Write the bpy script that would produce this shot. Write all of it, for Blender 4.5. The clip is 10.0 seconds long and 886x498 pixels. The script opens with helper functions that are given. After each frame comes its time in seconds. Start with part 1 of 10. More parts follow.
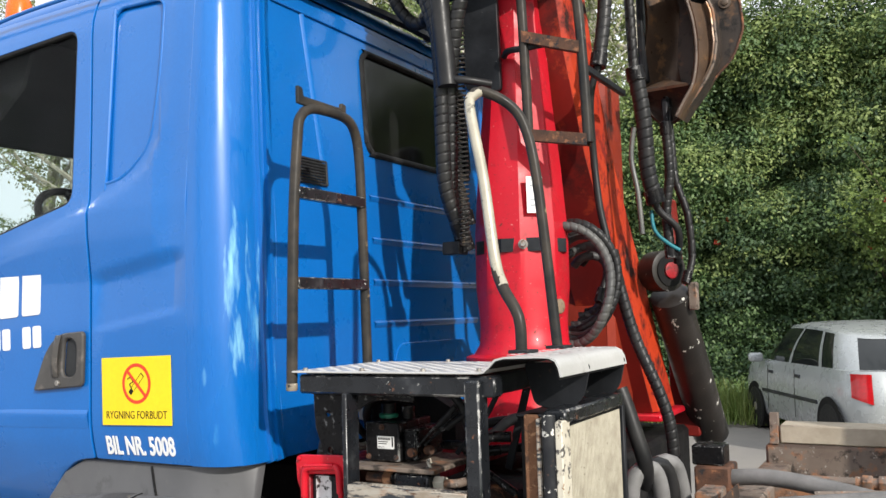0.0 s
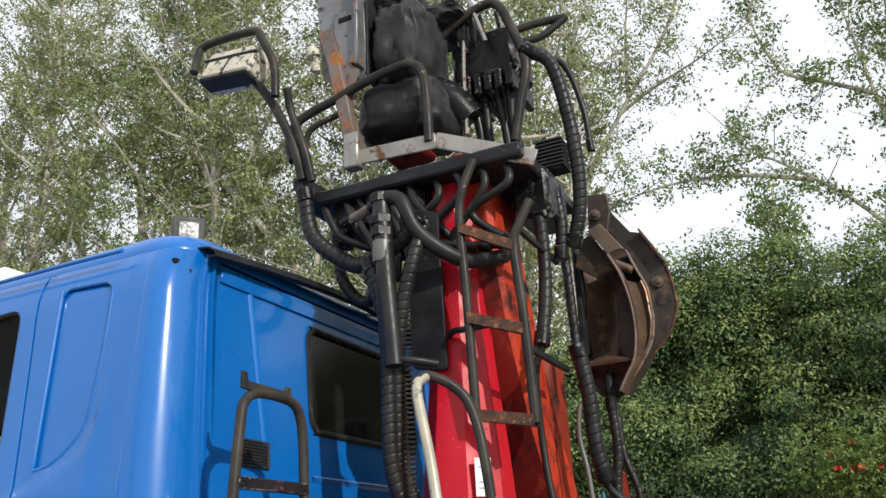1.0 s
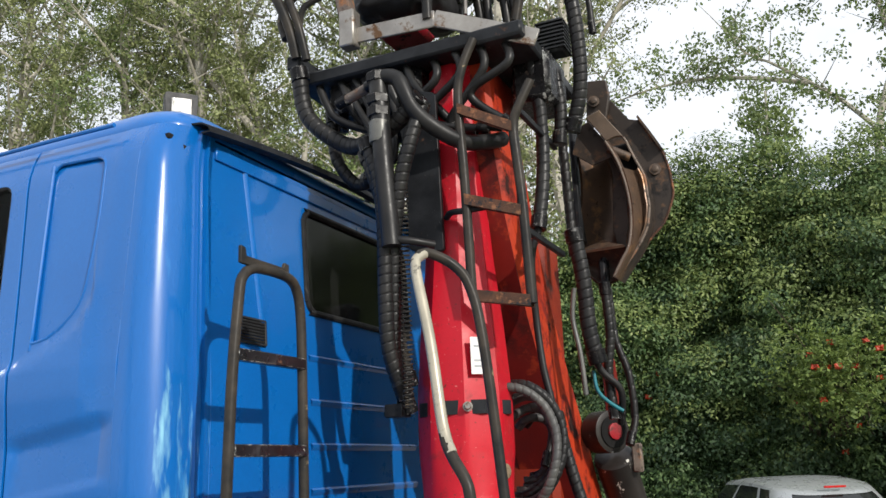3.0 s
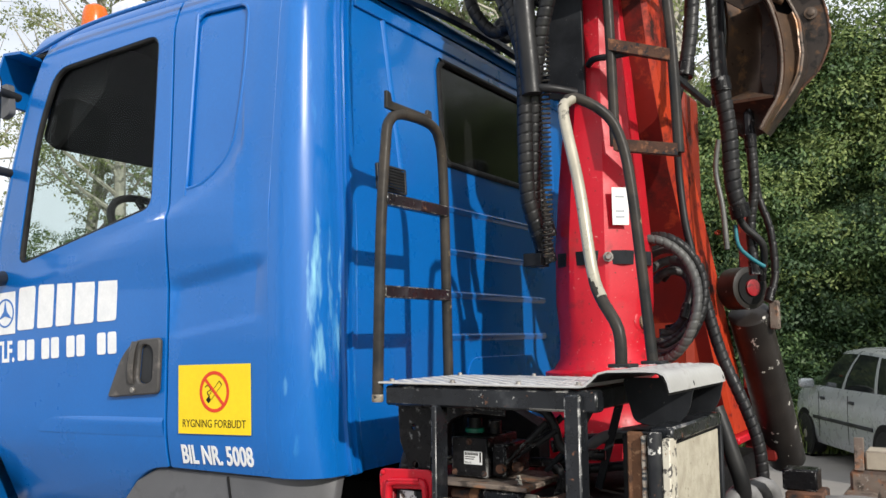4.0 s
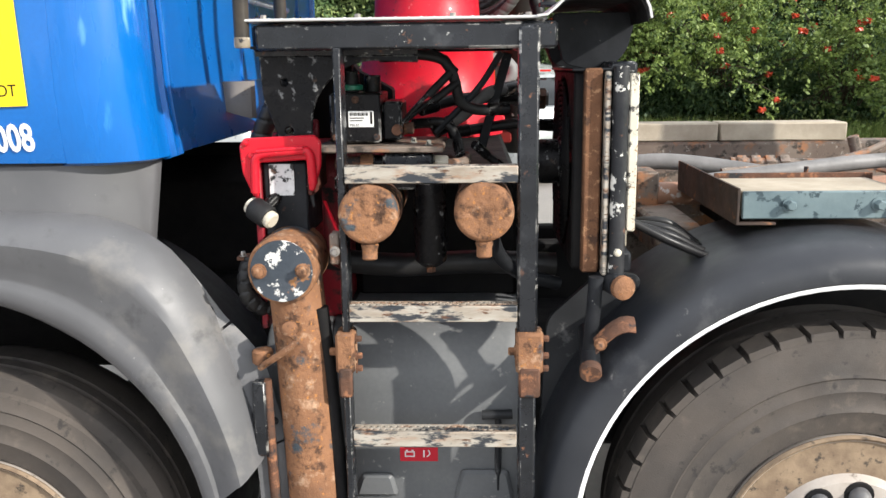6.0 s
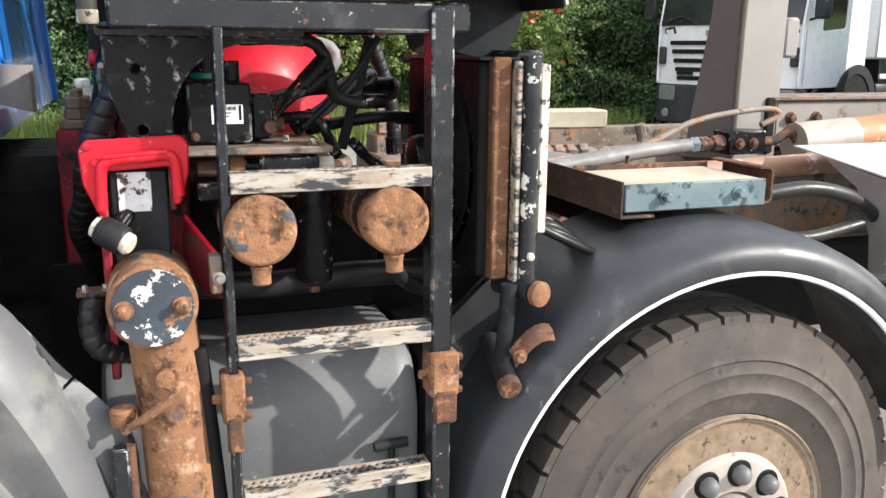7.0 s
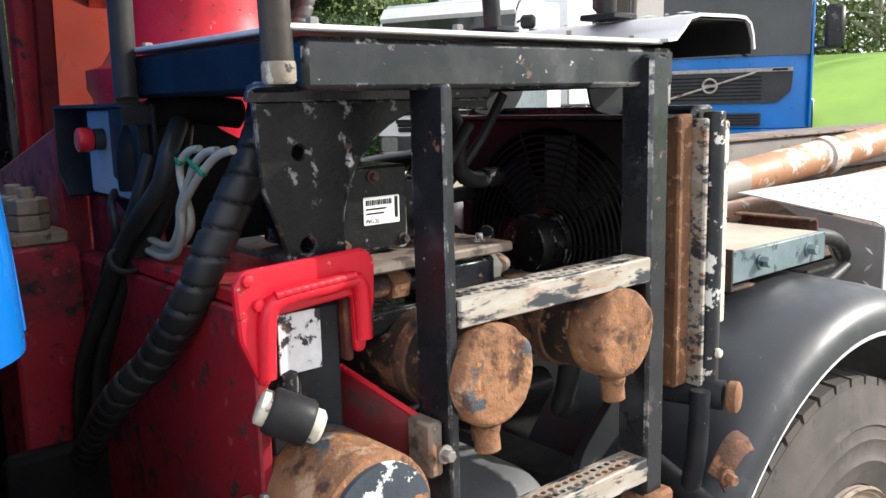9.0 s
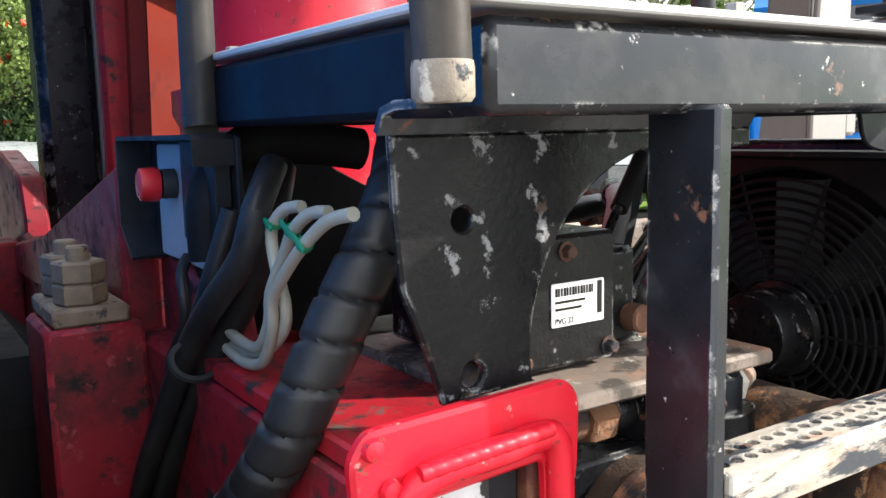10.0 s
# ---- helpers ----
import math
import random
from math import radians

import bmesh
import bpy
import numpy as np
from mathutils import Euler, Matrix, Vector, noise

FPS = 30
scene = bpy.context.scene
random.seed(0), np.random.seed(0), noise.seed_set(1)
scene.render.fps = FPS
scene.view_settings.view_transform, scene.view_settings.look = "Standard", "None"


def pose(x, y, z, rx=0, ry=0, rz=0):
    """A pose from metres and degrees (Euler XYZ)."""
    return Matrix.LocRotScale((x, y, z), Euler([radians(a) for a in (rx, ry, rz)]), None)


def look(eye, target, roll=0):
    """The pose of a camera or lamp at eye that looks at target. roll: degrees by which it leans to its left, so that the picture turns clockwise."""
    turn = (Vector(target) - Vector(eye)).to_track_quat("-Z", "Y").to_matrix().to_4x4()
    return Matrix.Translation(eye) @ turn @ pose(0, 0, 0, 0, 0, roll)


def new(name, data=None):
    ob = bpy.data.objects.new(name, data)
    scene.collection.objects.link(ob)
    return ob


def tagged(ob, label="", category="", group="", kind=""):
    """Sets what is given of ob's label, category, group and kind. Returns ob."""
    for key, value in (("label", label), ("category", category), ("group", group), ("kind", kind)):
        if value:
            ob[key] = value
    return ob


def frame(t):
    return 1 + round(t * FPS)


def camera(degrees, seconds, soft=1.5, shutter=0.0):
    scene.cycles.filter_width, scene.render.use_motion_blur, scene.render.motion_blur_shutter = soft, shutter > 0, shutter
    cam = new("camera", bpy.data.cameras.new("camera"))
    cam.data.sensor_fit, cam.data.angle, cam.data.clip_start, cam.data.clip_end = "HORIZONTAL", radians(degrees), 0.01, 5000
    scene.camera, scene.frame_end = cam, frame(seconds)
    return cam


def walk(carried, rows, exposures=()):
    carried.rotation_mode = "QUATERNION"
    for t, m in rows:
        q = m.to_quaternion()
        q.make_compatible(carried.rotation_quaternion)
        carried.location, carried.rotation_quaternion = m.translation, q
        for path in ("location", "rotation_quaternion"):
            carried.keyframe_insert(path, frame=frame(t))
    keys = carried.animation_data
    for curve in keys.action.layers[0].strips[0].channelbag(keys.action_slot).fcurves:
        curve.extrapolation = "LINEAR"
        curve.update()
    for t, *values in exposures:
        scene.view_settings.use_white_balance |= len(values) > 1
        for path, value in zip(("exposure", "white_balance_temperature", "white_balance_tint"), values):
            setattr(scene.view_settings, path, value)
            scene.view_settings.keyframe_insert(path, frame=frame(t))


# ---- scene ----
cam = camera(54.2, 10.0)
PATH = [
    (0, (1.46, -1.996, 1.914), (0.484, -0.256, 2.064), -1.7),
    (0.5, (1.448, -1.999, 1.964), (0.561, -0.258, 2.391), -2.1),
    (1, (1.46, -2.01, 2.016), (0.673, -0.312, 2.72), -2.9),
    (1.5, (1.465, -2.013, 2.024), (0.73, -0.333, 2.824), -4.0),
    (2, (1.463, -2.018, 2.025), (0.733, -0.329, 2.808), -3.9),
    (2.2, (1.453, -2.013, 2.014), (0.72, -0.316, 2.775), -3.6),
    (3.3, (1.385, -1.982, 1.924), (0.544, -0.208, 2.306), -1.6),
    (3.5, (1.372, -2.0, 1.909), (0.481, -0.24, 2.239), -1.3),
    (4, (1.275, -2.019, 1.892), (0.238, -0.32, 2.089), -0.6),
    (4.5, (1.044, -1.956, 1.833), (-0.044, -0.278, 1.858), -0.2),
    (5, (0.791, -1.901, 1.744), (-0.116, -0.126, 1.587), 0.6),
    (5.5, (0.504, -1.941, 1.7), (0.043, -0.02, 1.388), -0.2),
    (6, (0.293, -1.846, 1.664), (0.221, 0.109, 1.246), -0.7),
    (6.2, (0.207, -1.768, 1.653), (0.252, 0.186, 1.231), -0.6),
    (7.3, (-0.23, -1.467, 1.672), (0.605, 0.296, 1.232), 0.5),
    (7.5, (-0.273, -1.408, 1.657), (0.64, 0.322, 1.239), 0.1),
    (8, (-0.355, -1.147, 1.667), (0.642, 0.542, 1.28), -1.0),
    (8.5, (-0.509, -0.929, 1.667), (0.599, 0.7, 1.325), -1.2),
    (9, (-0.646, -0.748, 1.681), (0.635, 0.751, 1.345), -1.4),
    (9.5, (-0.562, -0.54, 1.684), (0.687, 0.991, 1.375), -1.5),
    (10, (-0.455, -0.367, 1.687), (0.634, 1.288, 1.417), -1.3),
]
walk(cam, [(t, look(eye, target, roll)) for t, eye, target, roll in PATH], exposures=[(0, .02), (.5, -.24), (1, -.38), (1.5, -.74), (2.2, -.78), (3.5, -.17), (4, -.25), (4.5, -.25), (5, -.14), (5.5, .1), (6.2, .6), (7.5, .76), (8.5, .66), (9, .68), (9.5, .74), (10, 1.27)])

# ---- world, sun ----
SUN = Vector((0.77, -0.46, 0.445)).normalized()
world = bpy.data.worlds.new("sky")
scene.world = world
world.use_nodes = True
wn, wl = world.node_tree.nodes, world.node_tree.links
wn.clear()
w_out, w_bg = wn.new("ShaderNodeOutputWorld"), wn.new("ShaderNodeBackground")
w_sky, w_mix, w_noise, w_ramp, w_co = (wn.new(k) for k in ("ShaderNodeTexSky", "ShaderNodeMix", "ShaderNodeTexNoise", "ShaderNodeValToRGB", "ShaderNodeTexCoord"))
w_sky.sky_type, w_sky.sun_disc = "NISHITA", False
w_sky.sun_elevation, w_sky.sun_rotation = math.asin(SUN.z), math.atan2(SUN.x, SUN.y)
w_sky.air_density, w_sky.dust_density, w_sky.ozone_density = 1.0, 2.0, 1.0
w_mix.data_type = "RGBA"
w_noise.inputs["Scale"].default_value, w_noise.inputs["Detail"].default_value = 2.2, 6
w_ramp.color_ramp.elements[0].position, w_ramp.color_ramp.elements[1].position = 0.24, 0.48
w_mix.inputs["B"].default_value = (12.0, 12.55, 13.5, 1)
wl.new(w_co.outputs["Generated"], w_noise.inputs["Vector"])
wl.new(w_noise.outputs["Fac"], w_ramp.inputs["Fac"])
wl.new(w_ramp.outputs["Color"], w_mix.inputs["Factor"])
wl.new(w_sky.outputs["Color"], w_mix.inputs["A"])
wl.new(w_mix.outputs["Result"], w_bg.inputs["Color"])
w_bg.inputs["Strength"].default_value = 0.11
wl.new(w_bg.outputs["Background"], w_out.inputs["Surface"])
sun = new("sun", bpy.data.lights.new("sun", "SUN"))
sun.data.energy, sun.data.angle, sun.data.color = 4.8, radians(0.9), (1.0, 0.95, 0.87)
sun.matrix_world = look(SUN * 60, (0, 0, 0))


# ---- geometry helpers ----
class Geo:
    """Points and faces of one mesh, in world metres."""

    def __init__(self):
        self.v, self.f = [], []

    def add(self, verts, faces):
        n = len(self.v)
        self.v.extend(tuple(float(c) for c in p) for p in verts)
        self.f.extend(tuple(i + n for i in q) for q in faces)
        return self

    def merge(self, other, m=None):
        return self.add([m @ Vector(p) for p in other.v] if m else other.v, other.f)

    def moved(self, m):
        self.v = [tuple(m @ Vector(p)) for p in self.v]
        return self

    def box(self, x0, x1, y0, y1, z0, z1, b=0.003, m=None):
        b = min(b, 0.45 * min(x1 - x0, y1 - y0, z1 - z0))
        lo, hi, verts = (x0, y0, z0), (x1, y1, z1), []
        for i in range(8):
            s = [(i >> k) & 1 for k in range(3)]
            for a in range(3):
                verts.append([(hi[k] if s[k] else lo[k]) + (0 if k == a else (-b if s[k] else b)) for k in range(3)])
        faces = []
        for a in range(3):
            u, w = (a + 1) % 3, (a + 2) % 3
            for s in (0, 1):
                c = [(s << a) | (p << u) | (q << w) for p, q in ((0, 0), (1, 0), (1, 1), (0, 1))]
                faces.append([3 * i + a for i in c])
            for p in (0, 1):
                for q in (0, 1):
                    i = (p << u) | (q << w)
                    j = i | (1 << a)
                    faces.append([3 * i + u, 3 * j + u, 3 * j + w, 3 * i + w])
        faces += [[3 * i, 3 * i + 1, 3 * i + 2] for i in range(8)]
        if m:
            verts = [m @ Vector(p) for p in verts]
        return self.add(verts, faces)

    def lathe(self, profile, origin, axis, seg=32):
        """profile: rows of (radius, distance along the axis)."""
        axis = Vector(axis).normalized()
        a = axis.orthogonal().normalized()
        c = axis.cross(a)
        o, verts, faces = Vector(origin), [], []
        for r, h in profile:
            for i in range(seg):
                t = 2 * math.pi * i / seg
                verts.append(o + axis * h + (a * math.cos(t) + c * math.sin(t)) * max(r, 1e-5))
        for j in range(len(profile) - 1):
            for i in range(seg):
                k = (i + 1) % seg
                faces.append([j * seg + i, j * seg + k, (j + 1) * seg + k, (j + 1) * seg + i])
        faces.append(list(range(seg)))
        faces.append([(len(profile) - 1) * seg + i for i in range(seg)])
        return self.add(verts, faces)

    def cyl(self, p0, p1, r, r1=None, seg=20, b=0.002):
        p0, p1 = Vector(p0), Vector(p1)
        n, r1 = (p1 - p0).length, r if r1 is None else r1
        b = min(b, r * 0.4, r1 * 0.4, n * 0.3)
        return self.lathe([(r - b, 0), (r, b), (r1, n - b), (r1 - b, n)], p0, p1 - p0, seg)

    def tube(self, pts, r, seg=10, step=0.02, wrap=None, closed=False, curve=True, r1=None):
        """A round bar or hose along pts; wrap: (pitch, depth) of a spiral sleeve."""
        p = spline(pts, step, closed) if curve else [Vector(q) for q in pts]
        n, verts, faces = len(p), [], []
        tang = [((p[(i + 1) % n] if closed else p[min(i + 1, n - 1)]) - (p[i - 1] if closed else p[max(i - 1, 0)])).normalized() for i in range(n)]
        a, s = tang[0].orthogonal().normalized(), 0.0
        for i in range(n):
            a = (a - tang[i] * a.dot(tang[i])).normalized()
            c = tang[i].cross(a)
            if i:
                s += (p[i] - p[i - 1]).length
            rr = r if r1 is None else r + (r1 - r) * i / (n - 1)
            for k in range(seg):
                t = 2 * math.pi * k / seg
                q = rr
                if wrap:
                    ph = (s / wrap[0] - k / seg) % 1.0
                    q = rr - wrap[1] * (math.exp(-((ph - 0.5) / 0.055) ** 4) + 0.22 * ((ph + 0.5) % 1.0))
                verts.append(p[i] + (a * math.cos(t) + c * math.sin(t)) * q)
        for i in range(n if closed else n - 1):
            j = (i + 1) % n
            for k in range(seg):
                m = (k + 1) % seg
                faces.append([i * seg + k, i * seg + m, j * seg + m, j * seg + k])
        if not closed:
            faces += [list(range(seg)), [(n - 1) * seg + k for k in range(seg)]]
        return self.add(verts, faces)

    def sheet(self, rows, th=0.0, closed=False):
        """A surface through rows of points; th: thickness along its normals."""
        nv, nu = len(rows), len(rows[0])
        P = np.array([[tuple(q) for q in r] for r in rows], float)
        faces = []
        wrapu = nu if closed else nu - 1
        for j in range(nv - 1):
            for i in range(wrapu):
                k = (i + 1) % nu
                faces.append([j * nu + i, j * nu + k, (j + 1) * nu + k, (j + 1) * nu + i])
        if not th:
            return self.add(P.reshape(-1, 3), faces)
        du, dv = np.gradient(P, axis=1), np.gradient(P, axis=0)
        if closed:
            du = np.roll(P, -1, 1) - np.roll(P, 1, 1)
        nrm = np.cross(du, dv)
        nrm /= np.linalg.norm(nrm, axis=2, keepdims=True) + 1e-12
        Q, N = P + nrm * th, nv * nu
        faces += [[N + i for i in reversed(f)] for f in faces]
        for i in range(wrapu):
            k = (i + 1) % nu
            faces.append([i, N + i, N + k, k])
            b = (nv - 1) * nu
            faces.append([b + i, b + k, N + b + k, N + b + i])
        if not closed:
            for j in range(nv - 1):
                a, c = j * nu, (j + 1) * nu
                faces.append([a, c, N + c, N + a])
                a, c = a + nu - 1, c + nu - 1
                faces.append([a, N + a, N + c, c])
        return self.add(np.concatenate([P.reshape(-1, 3), Q.reshape(-1, 3)]), faces)

    def plate(self, outline, at, th, holes=(), b=0.0015, cuts=(), bend=None):
        """A flat plate cut to an outline with holes. at: (u, v, w) -> place; w runs over the thickness from 0 to th.
        cuts: ("u" or "v", value) lines to divide it along, so that bend(u, v) -> extra w can shape it."""
        b = min(b, th * 0.4)
        c = bpy.data.curves.new("c", "CURVE")
        c.dimensions, c.fill_mode, c.extrude, c.bevel_depth = "2D", "BOTH", max(th / 2 - b, 1e-4), b
        c.bevel_resolution, c.offset = 0, -b
        for loop in (outline, *holes):
            s = c.splines.new("POLY")
            s.points.add(len(loop) - 1)
            for p, q in zip(s.points, loop):
                p.co = (q[0], q[1], 0, 1)
            s.use_cyclic_u = True
        ob = bpy.data.objects.new("c", c)
        me = bpy.data.meshes.new_from_object(ob)
        bm = bmesh.new()
        bm.from_mesh(me)
        bmesh.ops.remove_doubles(bm, verts=bm.verts, dist=1e-5)
        for ax, val in cuts:
            bmesh.ops.bisect_plane(bm, geom=bm.verts[:] + bm.edges[:] + bm.faces[:], plane_co=(val, val, 0), plane_no=(1, 0, 0) if ax == "u" else (0, 1, 0), dist=1e-6)
        bm.verts.index_update()
        vs = [at(v.co.x, v.co.y, v.co.z + th / 2 + (bend(v.co.x, v.co.y) if bend else 0)) for v in bm.verts]
        fs = [[v.index for v in f.verts] for f in bm.faces]
        bm.free()
        bpy.data.meshes.remove(me)
        bpy.data.objects.remove(ob)
        bpy.data.curves.remove(c)
        return self.add(vs, fs)

    def bolt(self, p, axis, r=0.012, h=0.012):
        axis = Vector(axis).normalized()
        self.lathe([(r * 1.45, 0), (r * 1.45, h * 0.2), (r * 1.1, h * 0.22)], p, axis, 14)
        return self.lathe([(r, 0), (r, h * 0.85), (r * 0.8, h)], Vector(p) + axis * h * 0.2, axis, 6)


def spline(pts, step, closed=False):
    """Points about step apart on a smooth curve through pts."""
    p, out = [Vector(q) for q in pts], []
    n = len(p)
    for i in range(n if closed else n - 1):
        a, b, c, d = (p[(i + k) % n] if closed else p[min(max(i + k, 0), n - 1)] for k in (-1, 0, 1, 2))
        m = max(2, int((c - b).length / step))
        for j in range(m):
            t = j / m
            out.append(0.5 * (2 * b + (c - a) * t + (2 * a - 5 * b + 4 * c - d) * t * t + (3 * b - a - 3 * c + d) * t ** 3))
    if not closed:
        out.append(p[-1])
    return out


def rounded(pts, r, seg=5):
    """A polygon with its corners rounded; r: one radius, or one for each corner."""
    out, n = [], len(pts)
    rs = r if isinstance(r, (list, tuple)) else [r] * n
    for i in range(n):
        a, b, c = Vector(pts[i - 1]), Vector(pts[i]), Vector(pts[(i + 1) % n])
        ra = min(rs[i], 0.49 * (a - b).length, 0.49 * (c - b).length)
        if ra < 1e-4:
            out.append(tuple(b))
            continue
        p, q = b + (a - b).normalized() * ra, b + (c - b).normalized() * ra
        for k in range(seg + 1):
            t = k / seg
            out.append(tuple(p * (1 - t) ** 2 + b * 2 * t * (1 - t) + q * t * t))
    return out


def rect(u0, u1, v0, v1, r=0.0, seg=5):
    return rounded([(u0, v0), (u1, v0), (u1, v1), (u0, v1)], r, seg)


def circle(u, v, r, seg=16):
    return [(u + r * math.cos(2 * math.pi * i / seg), v + r * math.sin(2 * math.pi * i / seg)) for i in range(seg)]


def on_y(y):
    """Plates that face the near side of the truck, at depth y."""
    return lambda u, v, w: (u, y + w, v)


def on_x(x):
    return lambda u, v, w: (x + w, u, v)


def on_z(z):
    return lambda u, v, w: (u, v, z + w)


bases = {}


def thing(name, base, label, category, group="", kind=""):
    ob = new(name)
    ob.location = base
    ob.empty_display_size = 0.1
    bases[ob] = Matrix.Translation(base)
    return tagged(ob, label, category, group, kind)


def part(name, geo, material, parent=None, label="", smooth=38, shadow=True):
    me = bpy.data.meshes.new(name)
    me.from_pydata(geo.v, [], geo.f)
    bm = bmesh.new()
    bm.from_mesh(me)
    bmesh.ops.recalc_face_normals(bm, faces=bm.faces)
    bm.to_mesh(me)
    bm.free()
    me.materials.append(material)
    if smooth:
        me.shade_smooth()
        me.set_sharp_from_angle(angle=radians(smooth))
    ob = new(name, me)
    if parent:
        ob.parent = parent
        ob.matrix_parent_inverse = bases.get(parent, Matrix()).inverted()
    if label:
        ob["label"] = label
    if not shadow:
        ob.visible_shadow = False
    return ob


def solo(name, geo, material, label, category, group="", kind="", smooth=38):
    return tagged(part(name, geo, material, None, "", smooth), label, category, group, kind)


def letters(name, body, size, material, parent, m, width=None, depth=0.001, bold=0.0):
    """Flat lettering with the built-in font; m places its baseline's left end. width: metres that it fills."""
    c = bpy.data.curves.new("c", "FONT")
    c.body, c.size, c.extrude, c.resolution_u = body, size, depth, 3
    c.offset = size * bold
    ob = bpy.data.objects.new("c", c)
    me = bpy.data.meshes.new_from_object(ob)
    xs = [v.co.x for v in me.vertices]
    s = width / (max(xs) - min(xs)) if width else 1.0
    g = Geo().add([m @ Vector(((v.co.x - min(xs)) * s, v.co.y, v.co.z)) for v in me.vertices], [list(f.vertices) for f in me.polygons])
    bpy.data.meshes.remove(me)
    bpy.data.objects.remove(ob)
    bpy.data.curves.remove(c)
    return part(name, g, material, parent, smooth=0)


# ---- materials ----
def surf(name, base, alt=None, scale=5.0, rough=0.5, metal=0.0, bump=0.1, grain=90.0, marks=(), coat=0.0, rvar=0.12, island=0.0, spec=None, edge=None, stretch=None):
    """A painted, rusted or plain surface. alt: the second colour of its large stains; marks: (colour, scale, from, to, roughness)
    of chips, rust or dust with an edge of their own."""
    mat = bpy.data.materials.new(name)
    mat.use_nodes = True
    nt = mat.node_tree
    N, L = nt.nodes, nt.links
    p = N["Principled BSDF"]
    co = N.new("ShaderNodeTexCoord").outputs["Object"]

    if stretch:
        mp = N.new("ShaderNodeVectorMath")
        mp.operation = "MULTIPLY"
        mp.inputs[1].default_value = stretch
        L.new(co, mp.inputs[0])
        co = mp.outputs[0]

    def tex(sc, detail=5, rough_=0.6):
        t = N.new("ShaderNodeTexNoise")
        t.inputs["Scale"].default_value, t.inputs["Detail"].default_value, t.inputs["Roughness"].default_value = sc, detail, rough_
        L.new(co, t.inputs["Vector"])
        return t.outputs["Fac"]

    def ranged(val, a, b, lo=0.0, hi=1.0):
        r = N.new("ShaderNodeMapRange")
        for k, x in zip((1, 2, 3, 4), (a, b, lo, hi)):
            r.inputs[k].default_value = x
        L.new(val, r.inputs[0])
        return r.outputs[0]

    def mix(fac, a, b):
        x = N.new("ShaderNodeMix")
        x.data_type = "RGBA"
        L.new(fac, x.inputs["Factor"])
        for sock, c in (("A", a), ("B", b)):
            if isinstance(c, tuple):
                x.inputs[sock].default_value = (*c, 1)
            else:
                L.new(c, x.inputs[sock])
        return x.outputs["Result"]

    alt = alt or tuple(min(1, 0.82 * c) for c in base)
    col = mix(ranged(tex(scale), 0.38, 0.66), base, alt)
    fine = tex(grain, 4, 0.7)
    col = mix(ranged(fine, 0.3, 0.75, 0, 0.35), col, tuple(0.7 * c for c in base))
    if island:
        rnd = N.new("ShaderNodeNewGeometry").outputs["Random Per Island"]
        hsv = N.new("ShaderNodeHueSaturation")
        L.new(col, hsv.inputs["Color"])
        L.new(ranged(rnd, 0, 1, 1 - island, 1 + island), hsv.inputs["Value"])
        L.new(ranged(rnd, 0, 1, 0.485, 0.51), hsv.inputs["Hue"])
        col = hsv.outputs["Color"]
    rg = ranged(tex(scale * 3.1), 0.3, 0.7, max(0.02, rough - rvar), min(1, rough + rvar))
    for colour, sc, a, b, mr in marks:
        a, b = 0.5 + (a - 0.5) * 0.62, 0.5 + (b - 0.5) * 0.62
        f = ranged(tex(sc, 7, 0.65), a, b)
        col = mix(f, col, colour)
        m = N.new("ShaderNodeMix")
        L.new(f, m.inputs[0])
        L.new(rg, m.inputs[2])
        m.inputs[3].default_value = mr
        rg = m.outputs[0]
    if edge:
        bv = N.new("ShaderNodeBevel")
        bv.samples = 4
        bv.inputs["Radius"].default_value = 0.0035
        dt = N.new("ShaderNodeVectorMath")
        dt.operation = "DOT_PRODUCT"
        L.new(bv.outputs[0], dt.inputs[0])
        L.new(N.new("ShaderNodeNewGeometry").outputs["True Normal"], dt.inputs[1])
        wear = N.new("ShaderNodeMath")
        wear.operation = "MULTIPLY"
        L.new(ranged(dt.outputs["Value"], 0.985, 0.90), wear.inputs[0])
        L.new(ranged(tex(edge[1], 6, 0.7), edge[2], edge[2] + 0.06), wear.inputs[1])
        col = mix(wear.outputs[0], col, edge[0])
    L.new(col, p.inputs["Base Color"])
    L.new(rg, p.inputs["Roughness"])
    p.inputs["Metallic"].default_value = metal
    p.inputs["Specular IOR Level"].default_value = spec if spec is not None else (0.14 if max(base) < 0.05 else 0.4)
    p.inputs["Coat Weight"].default_value = coat
    p.inputs["Coat Roughness"].default_value = 0.06
    if bump:
        bn = N.new("ShaderNodeBump")
        bn.inputs["Strength"].default_value, bn.inputs["Distance"].default_value = bump, 0.004
        L.new(fine, bn.inputs["Height"])
        L.new(bn.outputs["Normal"], p.inputs["Normal"])
    return mat


def glass(name, gloss=0.009):
    """Thin clear pane: what is behind it shows, with a faint mirror on top."""
    mat = bpy.data.materials.new(name)
    mat.use_nodes = True
    N, L = mat.node_tree.nodes, mat.node_tree.links
    N.remove(N["Principled BSDF"])
    tr, gl, ms = N.new("ShaderNodeBsdfTransparent"), N.new("ShaderNodeBsdfGlossy"), N.new("ShaderNodeMixShader")
    tr.inputs["Color"].default_value = (0.88, 0.91, 0.90, 1)
    gl.inputs["Roughness"].default_value = 0.02
    ms.inputs[0].default_value = gloss
    L.new(tr.outputs[0], ms.inputs[1])
    L.new(gl.outputs[0], ms.inputs[2])
    L.new(ms.outputs[0], N["Material Output"].inputs["Surface"])
    return mat


